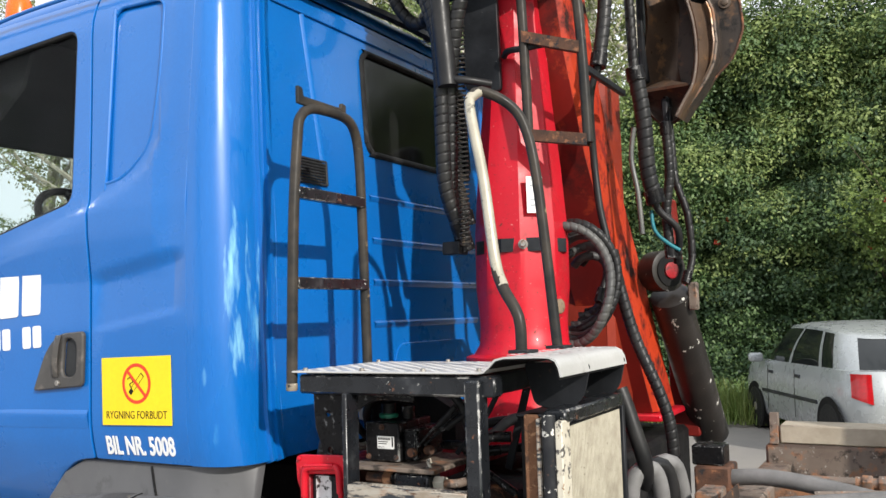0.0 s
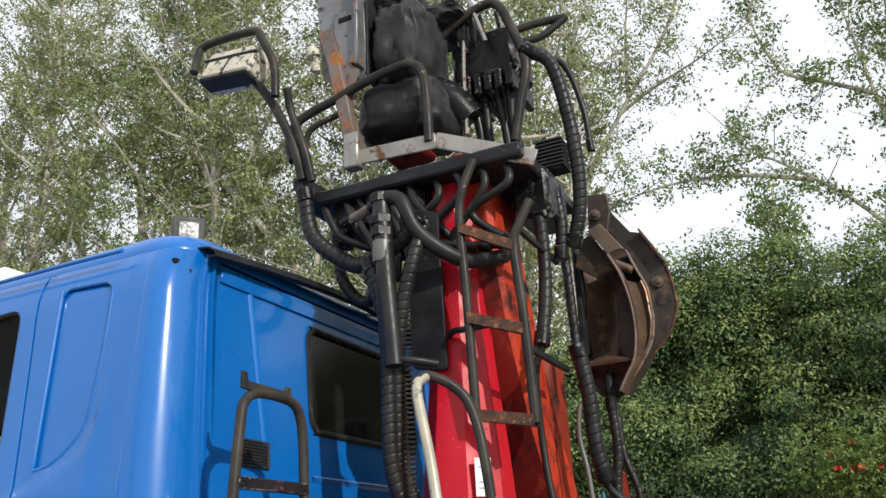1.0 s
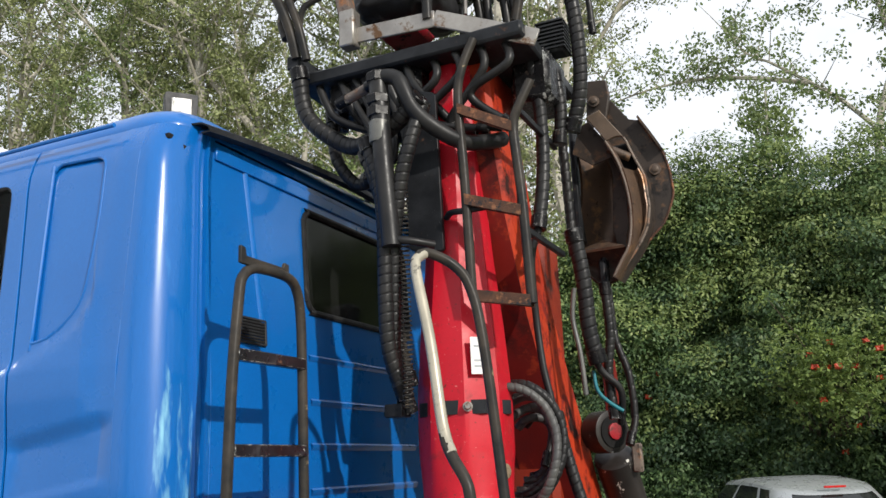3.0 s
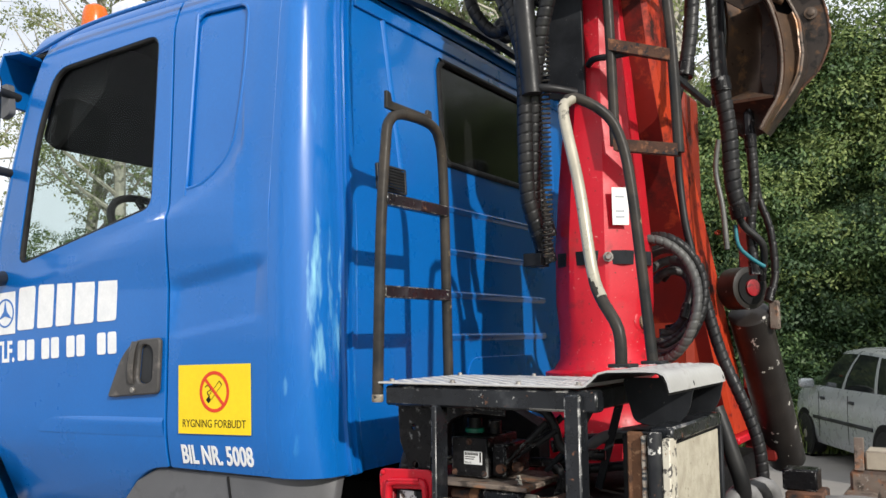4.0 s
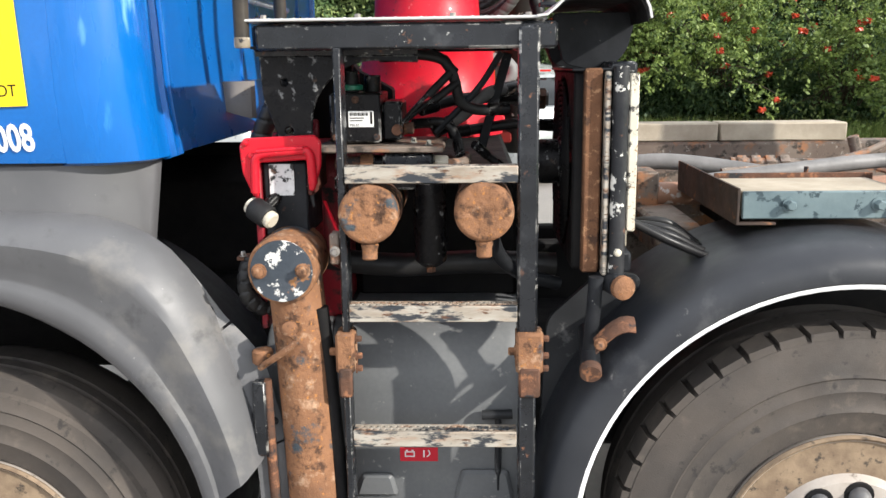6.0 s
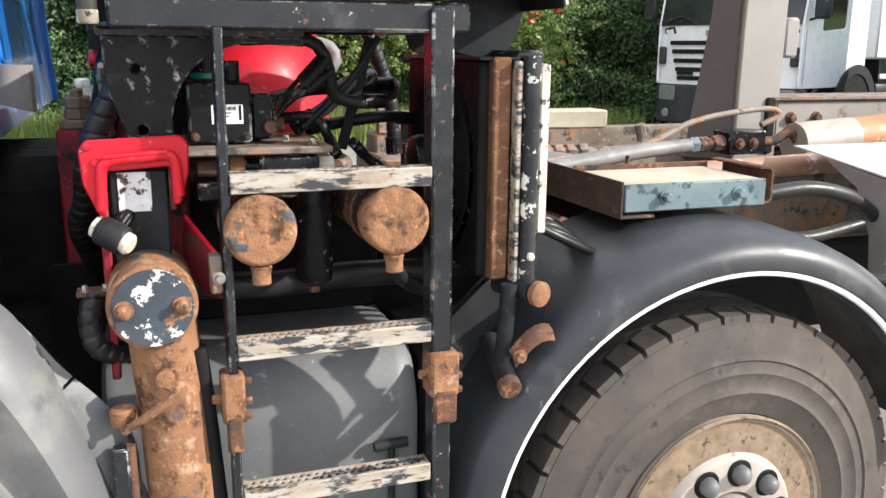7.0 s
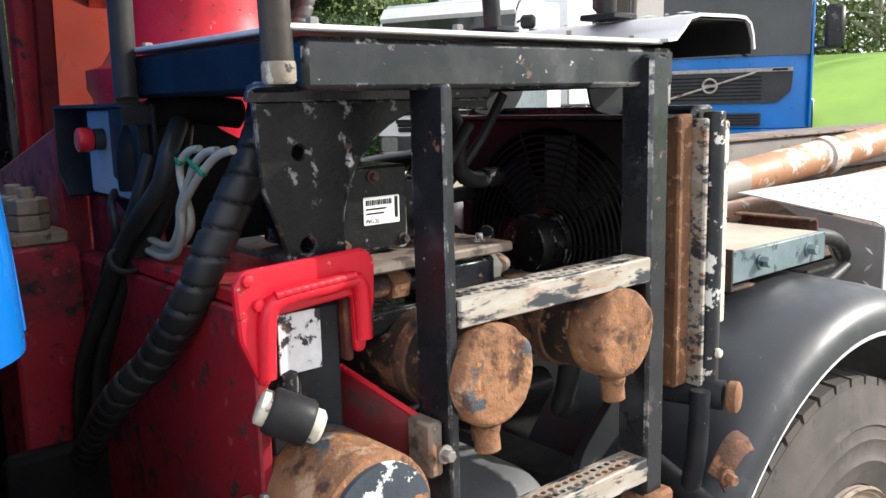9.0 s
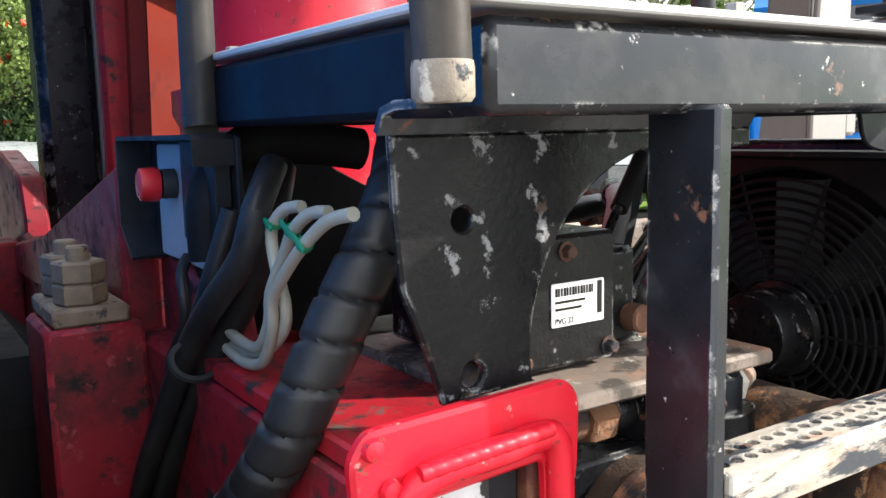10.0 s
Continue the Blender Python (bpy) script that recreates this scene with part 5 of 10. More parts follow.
# the face's shade is put into a dark wine red; its edge stays bright red
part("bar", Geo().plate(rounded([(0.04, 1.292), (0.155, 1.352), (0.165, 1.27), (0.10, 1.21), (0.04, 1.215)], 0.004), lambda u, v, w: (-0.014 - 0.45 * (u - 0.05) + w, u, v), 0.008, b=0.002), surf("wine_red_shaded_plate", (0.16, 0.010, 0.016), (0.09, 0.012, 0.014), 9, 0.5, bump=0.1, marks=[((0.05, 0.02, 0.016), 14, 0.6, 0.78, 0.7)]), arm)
part("worn_edge", Geo().tube([(-0.008, 0.042, 1.294), (-0.032, 0.096, 1.3225), (-0.056, 0.15, 1.351)], 0.0042, 8), red, arm)
part("end_plate", Geo().box(-0.026, -0.004, 0.010, 0.055, 1.232, 1.302, 0.004), steel_brown, arm, "weathered brown end plate")
part("bolt", Geo().bolt((-0.012, 0.0, 1.265), (0, -1, 0), 0.008, 0.012), steel, arm)

# ---- black valve bracket and valve block ----
brk = thing("valve_bracket", (-0.05, 0.12, 1.6), "black steel bracket plate with a round cut-out and chipped paint", "bracket")
cut = [(0.075 + 0.145 * math.cos(a), 1.528 + 0.145 * math.sin(a)) for a in np.linspace(radians(84), radians(188), 18)]
OUT = [(-0.182, 1.685), (0.17, 1.685), (0.17, 1.668)] + cut + [(-0.066, 1.506), (-0.146, 1.503), (-0.160, 1.545), (-0.176, 1.585), (-0.180, 1.63)]
part("plate", Geo().plate(OUT, on_y(0.105), 0.008, [circle(-0.128, 1.628, 0.0085), circle(-0.122, 1.520, 0.0095)], b=0.002), grime, brk)
# unseen dark backing, added so that the bracket's hole looks dark
part("hole_backing", Geo().box(-0.135, -0.074, 0.15, 0.16, 1.585, 1.68, 0.002), dark, brk)
part("flange", Geo().sheet([[(x, y, z) for x in (-0.190, 0.0, 0.17)] for y, z in ((0.06, 1.700), (0.085, 1.700), (0.10, 1.697), (0.107, 1.685))], 0.006), black_worn, brk)
valve = thing("valve_block", (0.03, 0.22, 1.55), "oily black hydraulic valve block with a white label", "valve block")
part("body", Geo().box(-0.04, 0.078, 0.17, 0.36, 1.487, 1.60, 0.004), grime, valve)
part("side_section", Geo().box(0.08, 0.125, 0.19, 0.35, 1.49, 1.58, 0.006), grime, valve)
part("spool_cap", Geo().cyl((0.126, 0.24, 1.515), (0.15, 0.24, 1.515), 0.014), rust_dark, valve)
part("spool_cap", Geo().cyl((0.115, 0.192, 1.515), (0.115, 0.172, 1.515), 0.013), rust_dark, valve)
part("port", Geo().cyl((0.0, 0.24, 1.60), (0.0, 0.24, 1.65), 0.022), grime, valve)
part("port", Geo().cyl((0.05, 0.27, 1.60), (0.05, 0.27, 1.64), 0.02), grime, valve)
part("green_cap", Geo().lathe([(0.026, 0), (0.03, 0.002), (0.03, 0.012), (0.026, 0.014)], (0.0, 0.24, 1.605), (0, 0, 1), 18), wire_green, valve, "green plastic port ring")
lab = part("label", Geo().plate(rect(0.003, 0.062, 1.523, 1.560, 0.002), on_y(0.1685), 0.0012), label_white, valve, "white paper label with dark print")
for k, (z, x1) in enumerate(((1.537, 0.036), (1.543, 0.04))):
    part("print_bar", Geo().box(0.007, x1, 0.1678, 0.1684, z, z + 0.0022, 0.0001), sign_black, lab)
for k in range(14):
    part("code_bar", Geo().box(0.007 + k * 0.0031, 0.0085 + k * 0.0031 + 0.0007 * (k % 3 == 0), 0.1678, 0.1684, 1.549, 1.556, 0.0001), sign_black, lab)
letters("lettering", "PVG 32", 0.0075, sign_black, lab, Matrix.Translation((0.007, 0.1682, 1.5255)) @ FACE, 0.020, 0.0002)
part("print_column", Geo().box(0.054, 0.059, 0.1678, 0.1684, 1.53, 1.558, 0.0001), sign_black, lab)
for x, z in ((-0.028, 1.499), (0.068, 1.499), (0.02, 1.586)):
    part("bolt", Geo().bolt((x, 0.17, z), (0, -1, 0), 0.006, 0.008), rust_dark, valve)
shelf = thing("valve_shelf", (0.09, 0.2, 1.47), "brown grimed steel shelf under the valve block", "shelf")
part("plate", Geo().box(-0.07, 0.225, 0.115, 0.40, 1.468, 1.482, 0.003), steel_brown, shelf)
for x, y in ((0.19, 0.15), (0.15, 0.22)):
    part("stud", Geo().bolt((x, y, 1.482), (0, 0, 1), 0.006, 0.01), cream, shelf)
chk = thing("check_valve", (0.12, 0.16, 1.44), "grimy check valve with corroded pipe fittings", "valve")
part("body", Geo().box(0.085, 0.20, 0.125, 0.20, 1.408, 1.464, 0.006), black_worn, chk)
part("pipe", Geo().cyl((-0.03, 0.165, 1.44), (0.03, 0.165, 1.44), 0.016), rust_dark, chk)
part("nut", Geo().lathe([(0.02, 0), (0.022, 0.003), (0.022, 0.026), (0.02, 0.03)], (0.03, 0.165, 1.44), (1, 0, 0), 6), rust, chk)
part("pipe", Geo().cyl((0.06, 0.165, 1.44), (0.085, 0.165, 1.44), 0.018), grime, chk)
part("end_nut", Geo().lathe([(0.018, 0), (0.021, 0.003), (0.021, 0.03), (0.018, 0.034)], (0.20, 0.165, 1.437), (1, 0, 0), 6), cream, chk)
part("elbow", Geo().tube([(0.23, 0.165, 1.437), (0.26, 0.175, 1.437), (0.272, 0.215, 1.437), (0.275, 0.32, 1.437)], 0.0125, 12), steel_brown, chk)
part("mount_block", Geo().box(-0.03, 0.20, 0.14, 0.30, 1.380, 1.413, 0.004), grime, chk)

# control levers
for k, (a, b) in enumerate((((0.125, 0.2, 1.53), (0.225, 0.22, 1.63)), ((0.13, 0.23, 1.53), (0.24, 0.25, 1.61)), ((0.13, 0.26, 1.54), (0.235, 0.30, 1.64)))):
    lv = thing("control_lever", a, "thin black control lever with a rubber grip", "lever", "control levers")
    a, b = Vector(a), Vector(b)
    part("rod", Geo().tube([a, a.lerp(b, 0.5) + Vector((0, 0, 0.004)), b], 0.005, 8), grime, lv)
    part("grip", Geo().tube([a.lerp(b, 0.62), b, b + (b - a) * 0.15], 0.0095, 10), rubber, lv)


def hose(pts, r=0.014, label="black rubber hydraulic hose", wrap=None, mat=None, group="hydraulic hoses", ends=True):
    h = thing("hydraulic_hose", pts[0], label, "hose", group)
    part("hose", Geo().tube(pts, r, 18 if r > 0.02 else 10, 0.003 if wrap else 0.02, wrap=wrap), mat or hose_mat, h, smooth=50 if wrap else 38)
    if ends:
        for p, q in ((pts[0], pts[1]), (pts[-1], pts[-2])):
            p, q = Vector(p), Vector(q)
            part("crimp", Geo().cyl(p - (q - p).normalized() * 0.01, p + (q - p).normalized() * 0.045, r * 1.18, seg=12), grime, h)
    return h


hose([(0.08, 0.25, 1.685), (0.16, 0.25, 1.688), (0.225, 0.25, 1.672), (0.25, 0.26, 1.62), (0.26, 0.27, 1.575), (0.30, 0.28, 1.555), (0.37, 0.30, 1.555)], 0.0135)
hose([(0.15, 0.32, 1.52), (0.22, 0.3, 1.525), (0.25, 0.3, 1.49), (0.26, 0.25, 1.45)], 0.011)
hose([(0.2, 0.36, 1.50), (0.27, 0.38, 1.54), (0.33, 0.42, 1.59), (0.40, 0.5, 1.60)], 0.016, "dusty grey hydraulic hose", mat=hose_grey)
hose([(0.16, 0.45, 1.55), (0.24, 0.5, 1.57), (0.33, 0.52, 1.575), (0.46, 0.55, 1.58)], 0.016)
hose([(0.24, 0.42, 1.49), (0.33, 0.45, 1.50), (0.42, 0.45, 1.51), (0.5, 0.5, 1.5)], 0.014)
hose([(0.30, 0.25, 1.47), (0.33, 0.28, 1.44), (0.38, 0.3, 1.40)], 0.01)
hose([(0.30, 0.93, 1.48), (0.335, 0.95, 1.529), (0.374, 0.95, 1.578), (0.416, 0.95, 1.63), (0.40, 0.95, 1.668), (0.344, 0.95, 1.678), (0.28, 0.90, 1.66)], 0.020, "dusty grey looped hydraulic hose", mat=hose_grey)
nut_pipe = hose([(0.36, 0.6, 1.567), (0.43, 0.6, 1.567), (0.50, 0.6, 1.567)], 0.02, "dusty grey pipe with a brass nut", mat=hose_grey, ends=False)
for x in (0.436, 0.468):
    part("pipe_nut", Geo().lathe([(0.026, 0), (0.03, 0.004), (0.03, 0.022), (0.026, 0.026)], (x, 0.6, 1.567), (1, 0, 0), 6), rust_dark, nut_pipe)
strut = thing("diagonal_strut", (0.32, 0.3, 1.6), "black diagonal stay rod under the platform", "stay")
part("rod", Geo().tube([(0.20, 0.30, 1.50), (0.30, 0.28, 1.60), (0.36, 0.27, 1.69)], 0.008, 8), black, strut)
part("strut", Geo().box(-0.012, 0.012, -0.004, 0.004, 0.0, 0.26, 0.002, Matrix.Translation((0.31, 0.42, 1.44)) @ Matrix.Rotation(radians(16), 4, "Y")), black, strut)

# ---- oil cooler with its fan ----
cool = thing("oil_cooler", (0.57, 0.3, 1.4), "oil cooler with bleached fins, black frame and fan shroud", "oil cooler")
part("core", Geo().box(0.60, 0.6345, 0.085, 0.515, 1.25, 1.625, 0.003), dark, cool)
for k in range(40):
    y = 0.09 + k * 0.0105
    part("fin", Geo().box(0.6335, 0.6378, y, y + 0.0048, 1.255, 1.62, 0.001), fins, cool)
part("tube_post", Geo().cyl((0.607, 0.036, 1.19), (0.607, 0.036, 1.655), 0.0175, seg=20), tube_chipped, cool, "black tube chipped to white along its edge")
part("side_channel", Geo().box(0.625, 0.645, 0.03, 0.085, 1.30, 1.64, 0.003), cream, cool, "chipped cream-white side channel")
part("top_tank", Geo().box(0.585, 0.645, 0.06, 0.53, 1.628, 1.665, 0.006), black_worn, cool)
part("far_channel", Geo().box(0.59, 0.645, 0.515, 0.535, 1.22, 1.63, 0.003), black, cool)
part("bottom_tank", Geo().box(0.585, 0.645, 0.06, 0.53, 1.20, 1.248, 0.006), black, cool)
part("flat_bar", Geo().box(0.574, 0.586, 0.03, 0.06, 1.20, 1.645, 0.003), step_worn, cool)
part("pipe_stub", Geo().lathe([(0.02, 0), (0.024, 0.004), (0.025, 0.09), (0.0255, 0.11)], (0.575, 0.11, 1.183), (0.35, -1, 0), 24), black, cool)
part("stub_cap", Geo().lathe([(0.0, 0.0), (0.024, 0.0), (0.0265, -0.003), (0.0265, -0.016), (0.02, -0.02)], (0.613, 0.0, 1.183), (-0.35, 1, 0), 24), rust, cool, "rusted end cap")
part("rivet_head", Geo().lathe([(0.009, 0), (0.007, 0.006), (0.002, 0.008)], (0.607, 0.018, 1.255), (0, -1, 0), 12), cream, cool)
shroud = part("fan_shroud", Geo().plate(rect(0.075, 0.545, 1.205, 1.645, 0.01), lambda u, v, w: (0.512 + w, u, v), 0.075, [circle(0.31, 1.425, 0.205, 40)], b=0.004), dark, cool, "black fan shroud")
part("shroud_lip", Geo().box(0.505, 0.60, 0.06, 0.56, 1.645, 1.652, 0.002), black, cool)
for r in [0.055 + 0.0125 * k for k in range(12)]:
    part("guard_ring", Geo().tube([(0.507, 0.31 + r * math.cos(a), 1.425 + r * math.sin(a)) for a in np.linspace(0, 2 * math.pi, 28, False)], 0.0028, 6, 0.02, closed=True), dark, shroud)
for a in np.linspace(0, 2 * math.pi, 10, False):
    part("guard_spoke", Geo().tube([(0.507, 0.31 + 0.05 * math.cos(a), 1.425 + 0.05 * math.sin(a)), (0.507, 0.31 + 0.205 * math.cos(a), 1.425 + 0.205 * math.sin(a))], 0.0028, 6, curve=False), dark, shroud)
part("fan_motor", Geo().lathe([(0.03, -0.06), (0.05, -0.055), (0.055, -0.04), (0.055, 0.0), (0.062, 0.004), (0.062, 0.02)], (0.50, 0.31, 1.425), (1, 0, 0), 26), grime, cool)
for a in np.linspace(0, 2 * math.pi, 8, False):
    m = Matrix.Translation((0.545, 0.31, 1.425)) @ Matrix.Rotation(a, 4, "X") @ Matrix.Rotation(0.5, 4, "Z")
    part("fan_blade", Geo().box(-0.002, 0.002, -0.03, 0.03, 0.05, 0.19, 0.001, m), plastic_black, cool)
solo("wooden_post", Geo().box(0.532, 0.570, 0.05, 0.105, 1.203, 1.652, 0.004), wood, "weathered brown wooden batten beside the oil cooler", "batten")
hook = thing("bent_hook_bracket", (0.56, 0.08, 1.05), "rusted bent hook bracket", "bracket")
part("tube", Geo().cyl((0.56, 0.12, 1.05), (0.549, -0.03, 0.995), 0.0225, seg=20), black, hook)
part("tube_end", Geo().lathe([(0.0, 0), (0.022, 0), (0.0245, 0.003), (0.0245, 0.02)], (0.548, -0.034, 0.993), (0.07, 1, 0.36), 20), rust_dark, hook)
part("upright", Geo().tube([(0.552, 0.03, 1.02), (0.556, 0.02, 1.10), (0.562, 0.02, 1.2)], 0.017), black, hook)
part("blade", Geo().sheet([[(0.56 + 0.083 * k / 6, -0.03 + dy, 1.05 + 0.05 * math.sin(k / 6 * 1.9) + dz) for k in range(7)] for dy, dz in ((0.0, -0.012), (0.012, 0.006), (0.03, 0.012))], 0.006), rust_dark, hook)
part("bolt", Geo().bolt((0.568, -0.03, 1.062), (-0.3, -1, 0), 0.010, 0.016), rust, hook)

# ---- fuel tank under the ladder ----
tank = thing("fuel_tank", (0.2, 0.45, 0.7), "dusty grey fuel tank with pressed bosses", "fuel tank")
prof = rounded([(0.165, 0.42), (0.165, 0.93), (0.235, 1.035), (0.80, 1.035), (0.80, 0.42)], [0.05, 0.12, 0.09, 0.05, 0.05], 6)
rows = []
for x, s in ((-0.235, 0.9), (-0.225, 0.97), (-0.205, 1.0), (0.37, 1.0), (0.405, 0.985), (0.418, 0.95), (0.423, 0.9)):
    rows.append([(x, 0.48 + (y - 0.48) * s, 0.73 + (z - 0.73) * s) for y, z in prof])
g = Geo().sheet(rows, closed=True)
n = len(prof)
g.f += [tuple(range(n)), tuple(range((len(rows) - 1) * n, len(rows) * n))]
part("shell", g, tank_grey, tank)
for x0, x1, z0, z1 in ((-0.01, 0.10, 0.60, 0.66), (0.24, 0.39, 0.59, 0.67)):
    part("boss", Geo().plate(rounded([(x0, z0), (x1, z0), (x1 - 0.015, z1), (x0 + 0.02, z1)], 0.012), on_y(0.148), 0.03, b=0.008), tank_grey, tank)
tl = part("warning_label", Geo().plate(rect(0.105, 0.2, 0.69, 0.727, 0.002), on_y(0.1635), 0.0015), surf("red_label", (0.62, 0.01, 0.03), None, 9, 0.5, bump=0.02), tank, "red label with white symbols")
g = Geo().plate(rect(0.117, 0.142, 0.702, 0.717), on_y(0.1625), 0.001, [rect(0.120, 0.139, 0.705, 0.714)], b=0.0002).box(0.12, 0.125, 0.1625, 0.1635, 0.718, 0.721, 0.0002).box(0.134, 0.139, 0.1625, 0.1635, 0.718, 0.721, 0.0002)
g2 = Geo().tube([(0.165, 0.1628, 0.702), (0.165, 0.1628, 0.72)], 0.0022, 6).tube([(0.172, 0.1628, 0.703), (0.18, 0.1628, 0.71), (0.176, 0.1628, 0.72)], 0.0016, 6, 0.004)
part("symbol", g, white, tl)
part("symbol", g2, white, tl)
part("t_handle", Geo().tube([(0.31, 0.15, 0.82), (0.385, 0.15, 0.822)], 0.012, 10), plastic_black, tank)
part("handle_rod", Geo().tube([(0.35, 0.152, 0.82), (0.35, 0.155, 0.62)], 0.008, 8), plastic_black, tank)
part("drain_plug", Geo().lathe([(0.018, 0), (0.018, 0.015), (0.008, 0.018), (0.008, 0.05)], (0.15, 0.155, 0.56), (0, -1, -0.3), 14), plastic_black, tank)
part("strap", Geo().sheet([[(x, y - 0.006 if z < 0.95 else y, z + (0.005 if z > 0.95 else 0)) for y, z in prof[4:26]] for x in (-0.06, -0.03)], 0.004), black, tank)

# ---- emergency stop, cables, spiral hose ----
solo("valve_cover", Geo().plate(rounded([(-0.16, 1.47), (0.075, 1.47), (0.075, 1.60), (-0.02, 1.65), (-0.045, 1.692), (-0.16, 1.692)], 0.01), on_y(0.52), 0.08), dark, "black cover plate behind the cables", "cover plate")
es = thing("emergency_stop_box", (-0.17, 0.58, 1.63), "emergency stop box with a red button on a pale panel", "switch box")
part("back", Geo().plate(rounded([(0.40, 1.55), (0.64, 1.548), (0.69, 1.58), (0.69, 1.688), (0.40, 1.688)], 0.006), on_x(-0.174), 0.006), black, es)
part("panel", Geo().plate(rounded([(0.452, 1.553), (0.63, 1.556), (0.628, 1.68), (0.516, 1.68), (0.520, 1.583), (0.455, 1.561)], 0.005), on_x(-0.183), 0.006), panel_blue, es)
part("side_cover", Geo().plate(rounded([(0.455, 1.566), (0.513, 1.585), (0.513, 1.684), (0.41, 1.684), (0.41, 1.60)], 0.004), on_x(-0.192), 0.016), black, es)
part("hood", Geo().sheet([[(x, y, z) for y, z in ((0.405, 1.66), (0.405, 1.684), (0.41, 1.689), (0.685, 1.689), (0.692, 1.683), (0.694, 1.585), (0.65, 1.548))] for x in (-0.213, -0.19, -0.168)], 0.005), black, es)
part("button", Geo().lathe([(0.010, 0), (0.010, 0.014), (0.0165, 0.016), (0.0185, 0.02), (0.0175, 0.036), (0.012, 0.039)], (-0.183, 0.565, 1.638), (-1, 0.12, 0), 24), button_red, es, "red mushroom button")
part("button_collar", Geo().lathe([(0.016, 0), (0.016, 0.014)], (-0.183, 0.565, 1.638), (-1, 0.12, 0), 20), plastic_black, es)
hose([(-0.185, 0.53, 1.562), (-0.197, 0.515, 1.548), (-0.2, 0.501, 1.525), (-0.2, 0.505, 1.495), (-0.205, 0.54, 1.456), (-0.21, 0.56, 1.38)], 0.0062, "thin black cable below the switch box", ends=False, group="cables")
hose([(-0.155, 0.36, 1.66), (-0.19, 0.32, 1.622), (-0.195, 0.335, 1.585), (-0.205, 0.375, 1.548), (-0.21, 0.45, 1.49), (-0.225, 0.53, 1.385), (-0.235, 0.60, 1.28), (-0.235, 0.64, 1.15)], 0.0130, "black hydraulic hose behind the bracket", ends=False)
hose([(-0.13, 0.40, 1.655), (-0.16, 0.355, 1.615), (-0.172, 0.385, 1.55), (-0.184, 0.44, 1.485), (-0.202, 0.52, 1.385), (-0.212, 0.585, 1.285), (-0.215, 0.62, 1.15)], 0.0135, "black hydraulic hose behind the bracket", ends=False)
part("clamp", Geo().tube([Vector((-0.212, 0.437, 1.475)) + Vector((0.022 * math.cos(a), 0.68 * 0.02 * math.sin(a), 0.75 * 0.02 * math.sin(a))) for a in np.linspace(0, 2 * math.pi, 14, False)], 0.004, 6, 0.02, closed=True), rubber, hose([(-0.18, 0.40, 1.62), (-0.205, 0.42, 1.53), (-0.215, 0.48, 1.45), (-0.23, 0.54, 1.36)], 0.011, "thin black hose tied to the others", ends=False))
hose([(-0.185, 0.45, 1.57), (-0.186, 0.45, 1.60), (-0.182, 0.45, 1.635), (-0.16, 0.45, 1.668), (-0.127, 0.45, 1.680), (-0.08, 0.45, 1.678), (-0.02, 0.45, 1.67)], 0.022, "thick black hose bent under the platform", mat=dark, ends=False)
for up, tie, pts in (((-0.172, 0.265, 1.630), (-0.18, 0.306, 1.614), [(-0.18, 0.311, 1.598), (-0.18, 0.302, 1.572), (-0.178, 0.294, 1.551), (-0.178, 0.297, 1.527), (-0.18, 0.329, 1.503), (-0.18, 0.389, 1.488), (-0.18, 0.431, 1.495)]),
                     ((-0.178, 0.205, 1.630), (-0.185, 0.254, 1.613), [(-0.185, 0.272, 1.594), (-0.186, 0.304, 1.557), (-0.185, 0.313, 1.53), (-0.185, 0.345, 1.502), (-0.185, 0.408, 1.503), (-0.184, 0.43, 1.512)]),
                     ((-0.186, 0.15, 1.633), (-0.19, 0.222, 1.606), [(-0.19, 0.25, 1.588), (-0.19, 0.29, 1.555), (-0.188, 0.298, 1.53), (-0.186, 0.325, 1.495), (-0.186, 0.37, 1.483), (-0.186, 0.42, 1.487)])):
    w = thing("grey_cable", tie, "pale grey control cable with a green tie", "cable", "grey control cables")
    part("cable", Geo().tube([up, Vector(up).lerp(Vector(tie), 0.5) + Vector((0, 0, 0.006)), tie, *pts], 0.0052, 10, 0.008), wire_grey, w)
    d = (Vector(pts[0]) - Vector(tie)).normalized()
    part("tie", Geo().lathe([(0.0066, -0.003), (0.0066, 0.003)], tie, d, 10), wire_green, w)
    part("tie_tail", Geo().box(-0.0015, 0.0015, -0.012, 0.012, -0.002, 0.002, 0.0005, Matrix.Translation(Vector(tie) + Vector((-0.006, 0, 0.002))) @ Matrix.Rotation(0.5, 4, "X")), wire_green, w)
sp = hose([(-0.10, 0.22, 1.69), (-0.128, 0.19, 1.645), (-0.157, 0.18, 1.60), (-0.180, 0.183, 1.56), (-0.200, 0.187, 1.52), (-0.216, 0.197, 1.48), (-0.227, 0.222, 1.44), (-0.233, 0.262, 1.40), (-0.24, 0.305, 1.36), (-0.255, 0.355, 1.32), (-0.258, 0.41, 1.28), (-0.25, 0.50, 1.22), (-0.24, 0.6, 1.15)], 0.0238, "thick black hose wrapped in a spiral sleeve", wrap=(0.034, 0.0048), ends=False)
hose([(-0.08, 0.3, 1.18), (0.1, 0.3, 1.165), (0.3, 0.31, 1.17), (0.5, 0.32, 1.16)], 0.03, "black pipe behind the ladder", ends=False)
hose([(0.33, 0.1, 1.29), (0.345, 0.12, 1.24), (0.37, 0.15, 1.20), (0.42, 0.2, 1.16), (0.5, 0.24, 1.13)], 0.017, "grey pipe with a clamp under the capped cylinder", mat=black, ends=False)


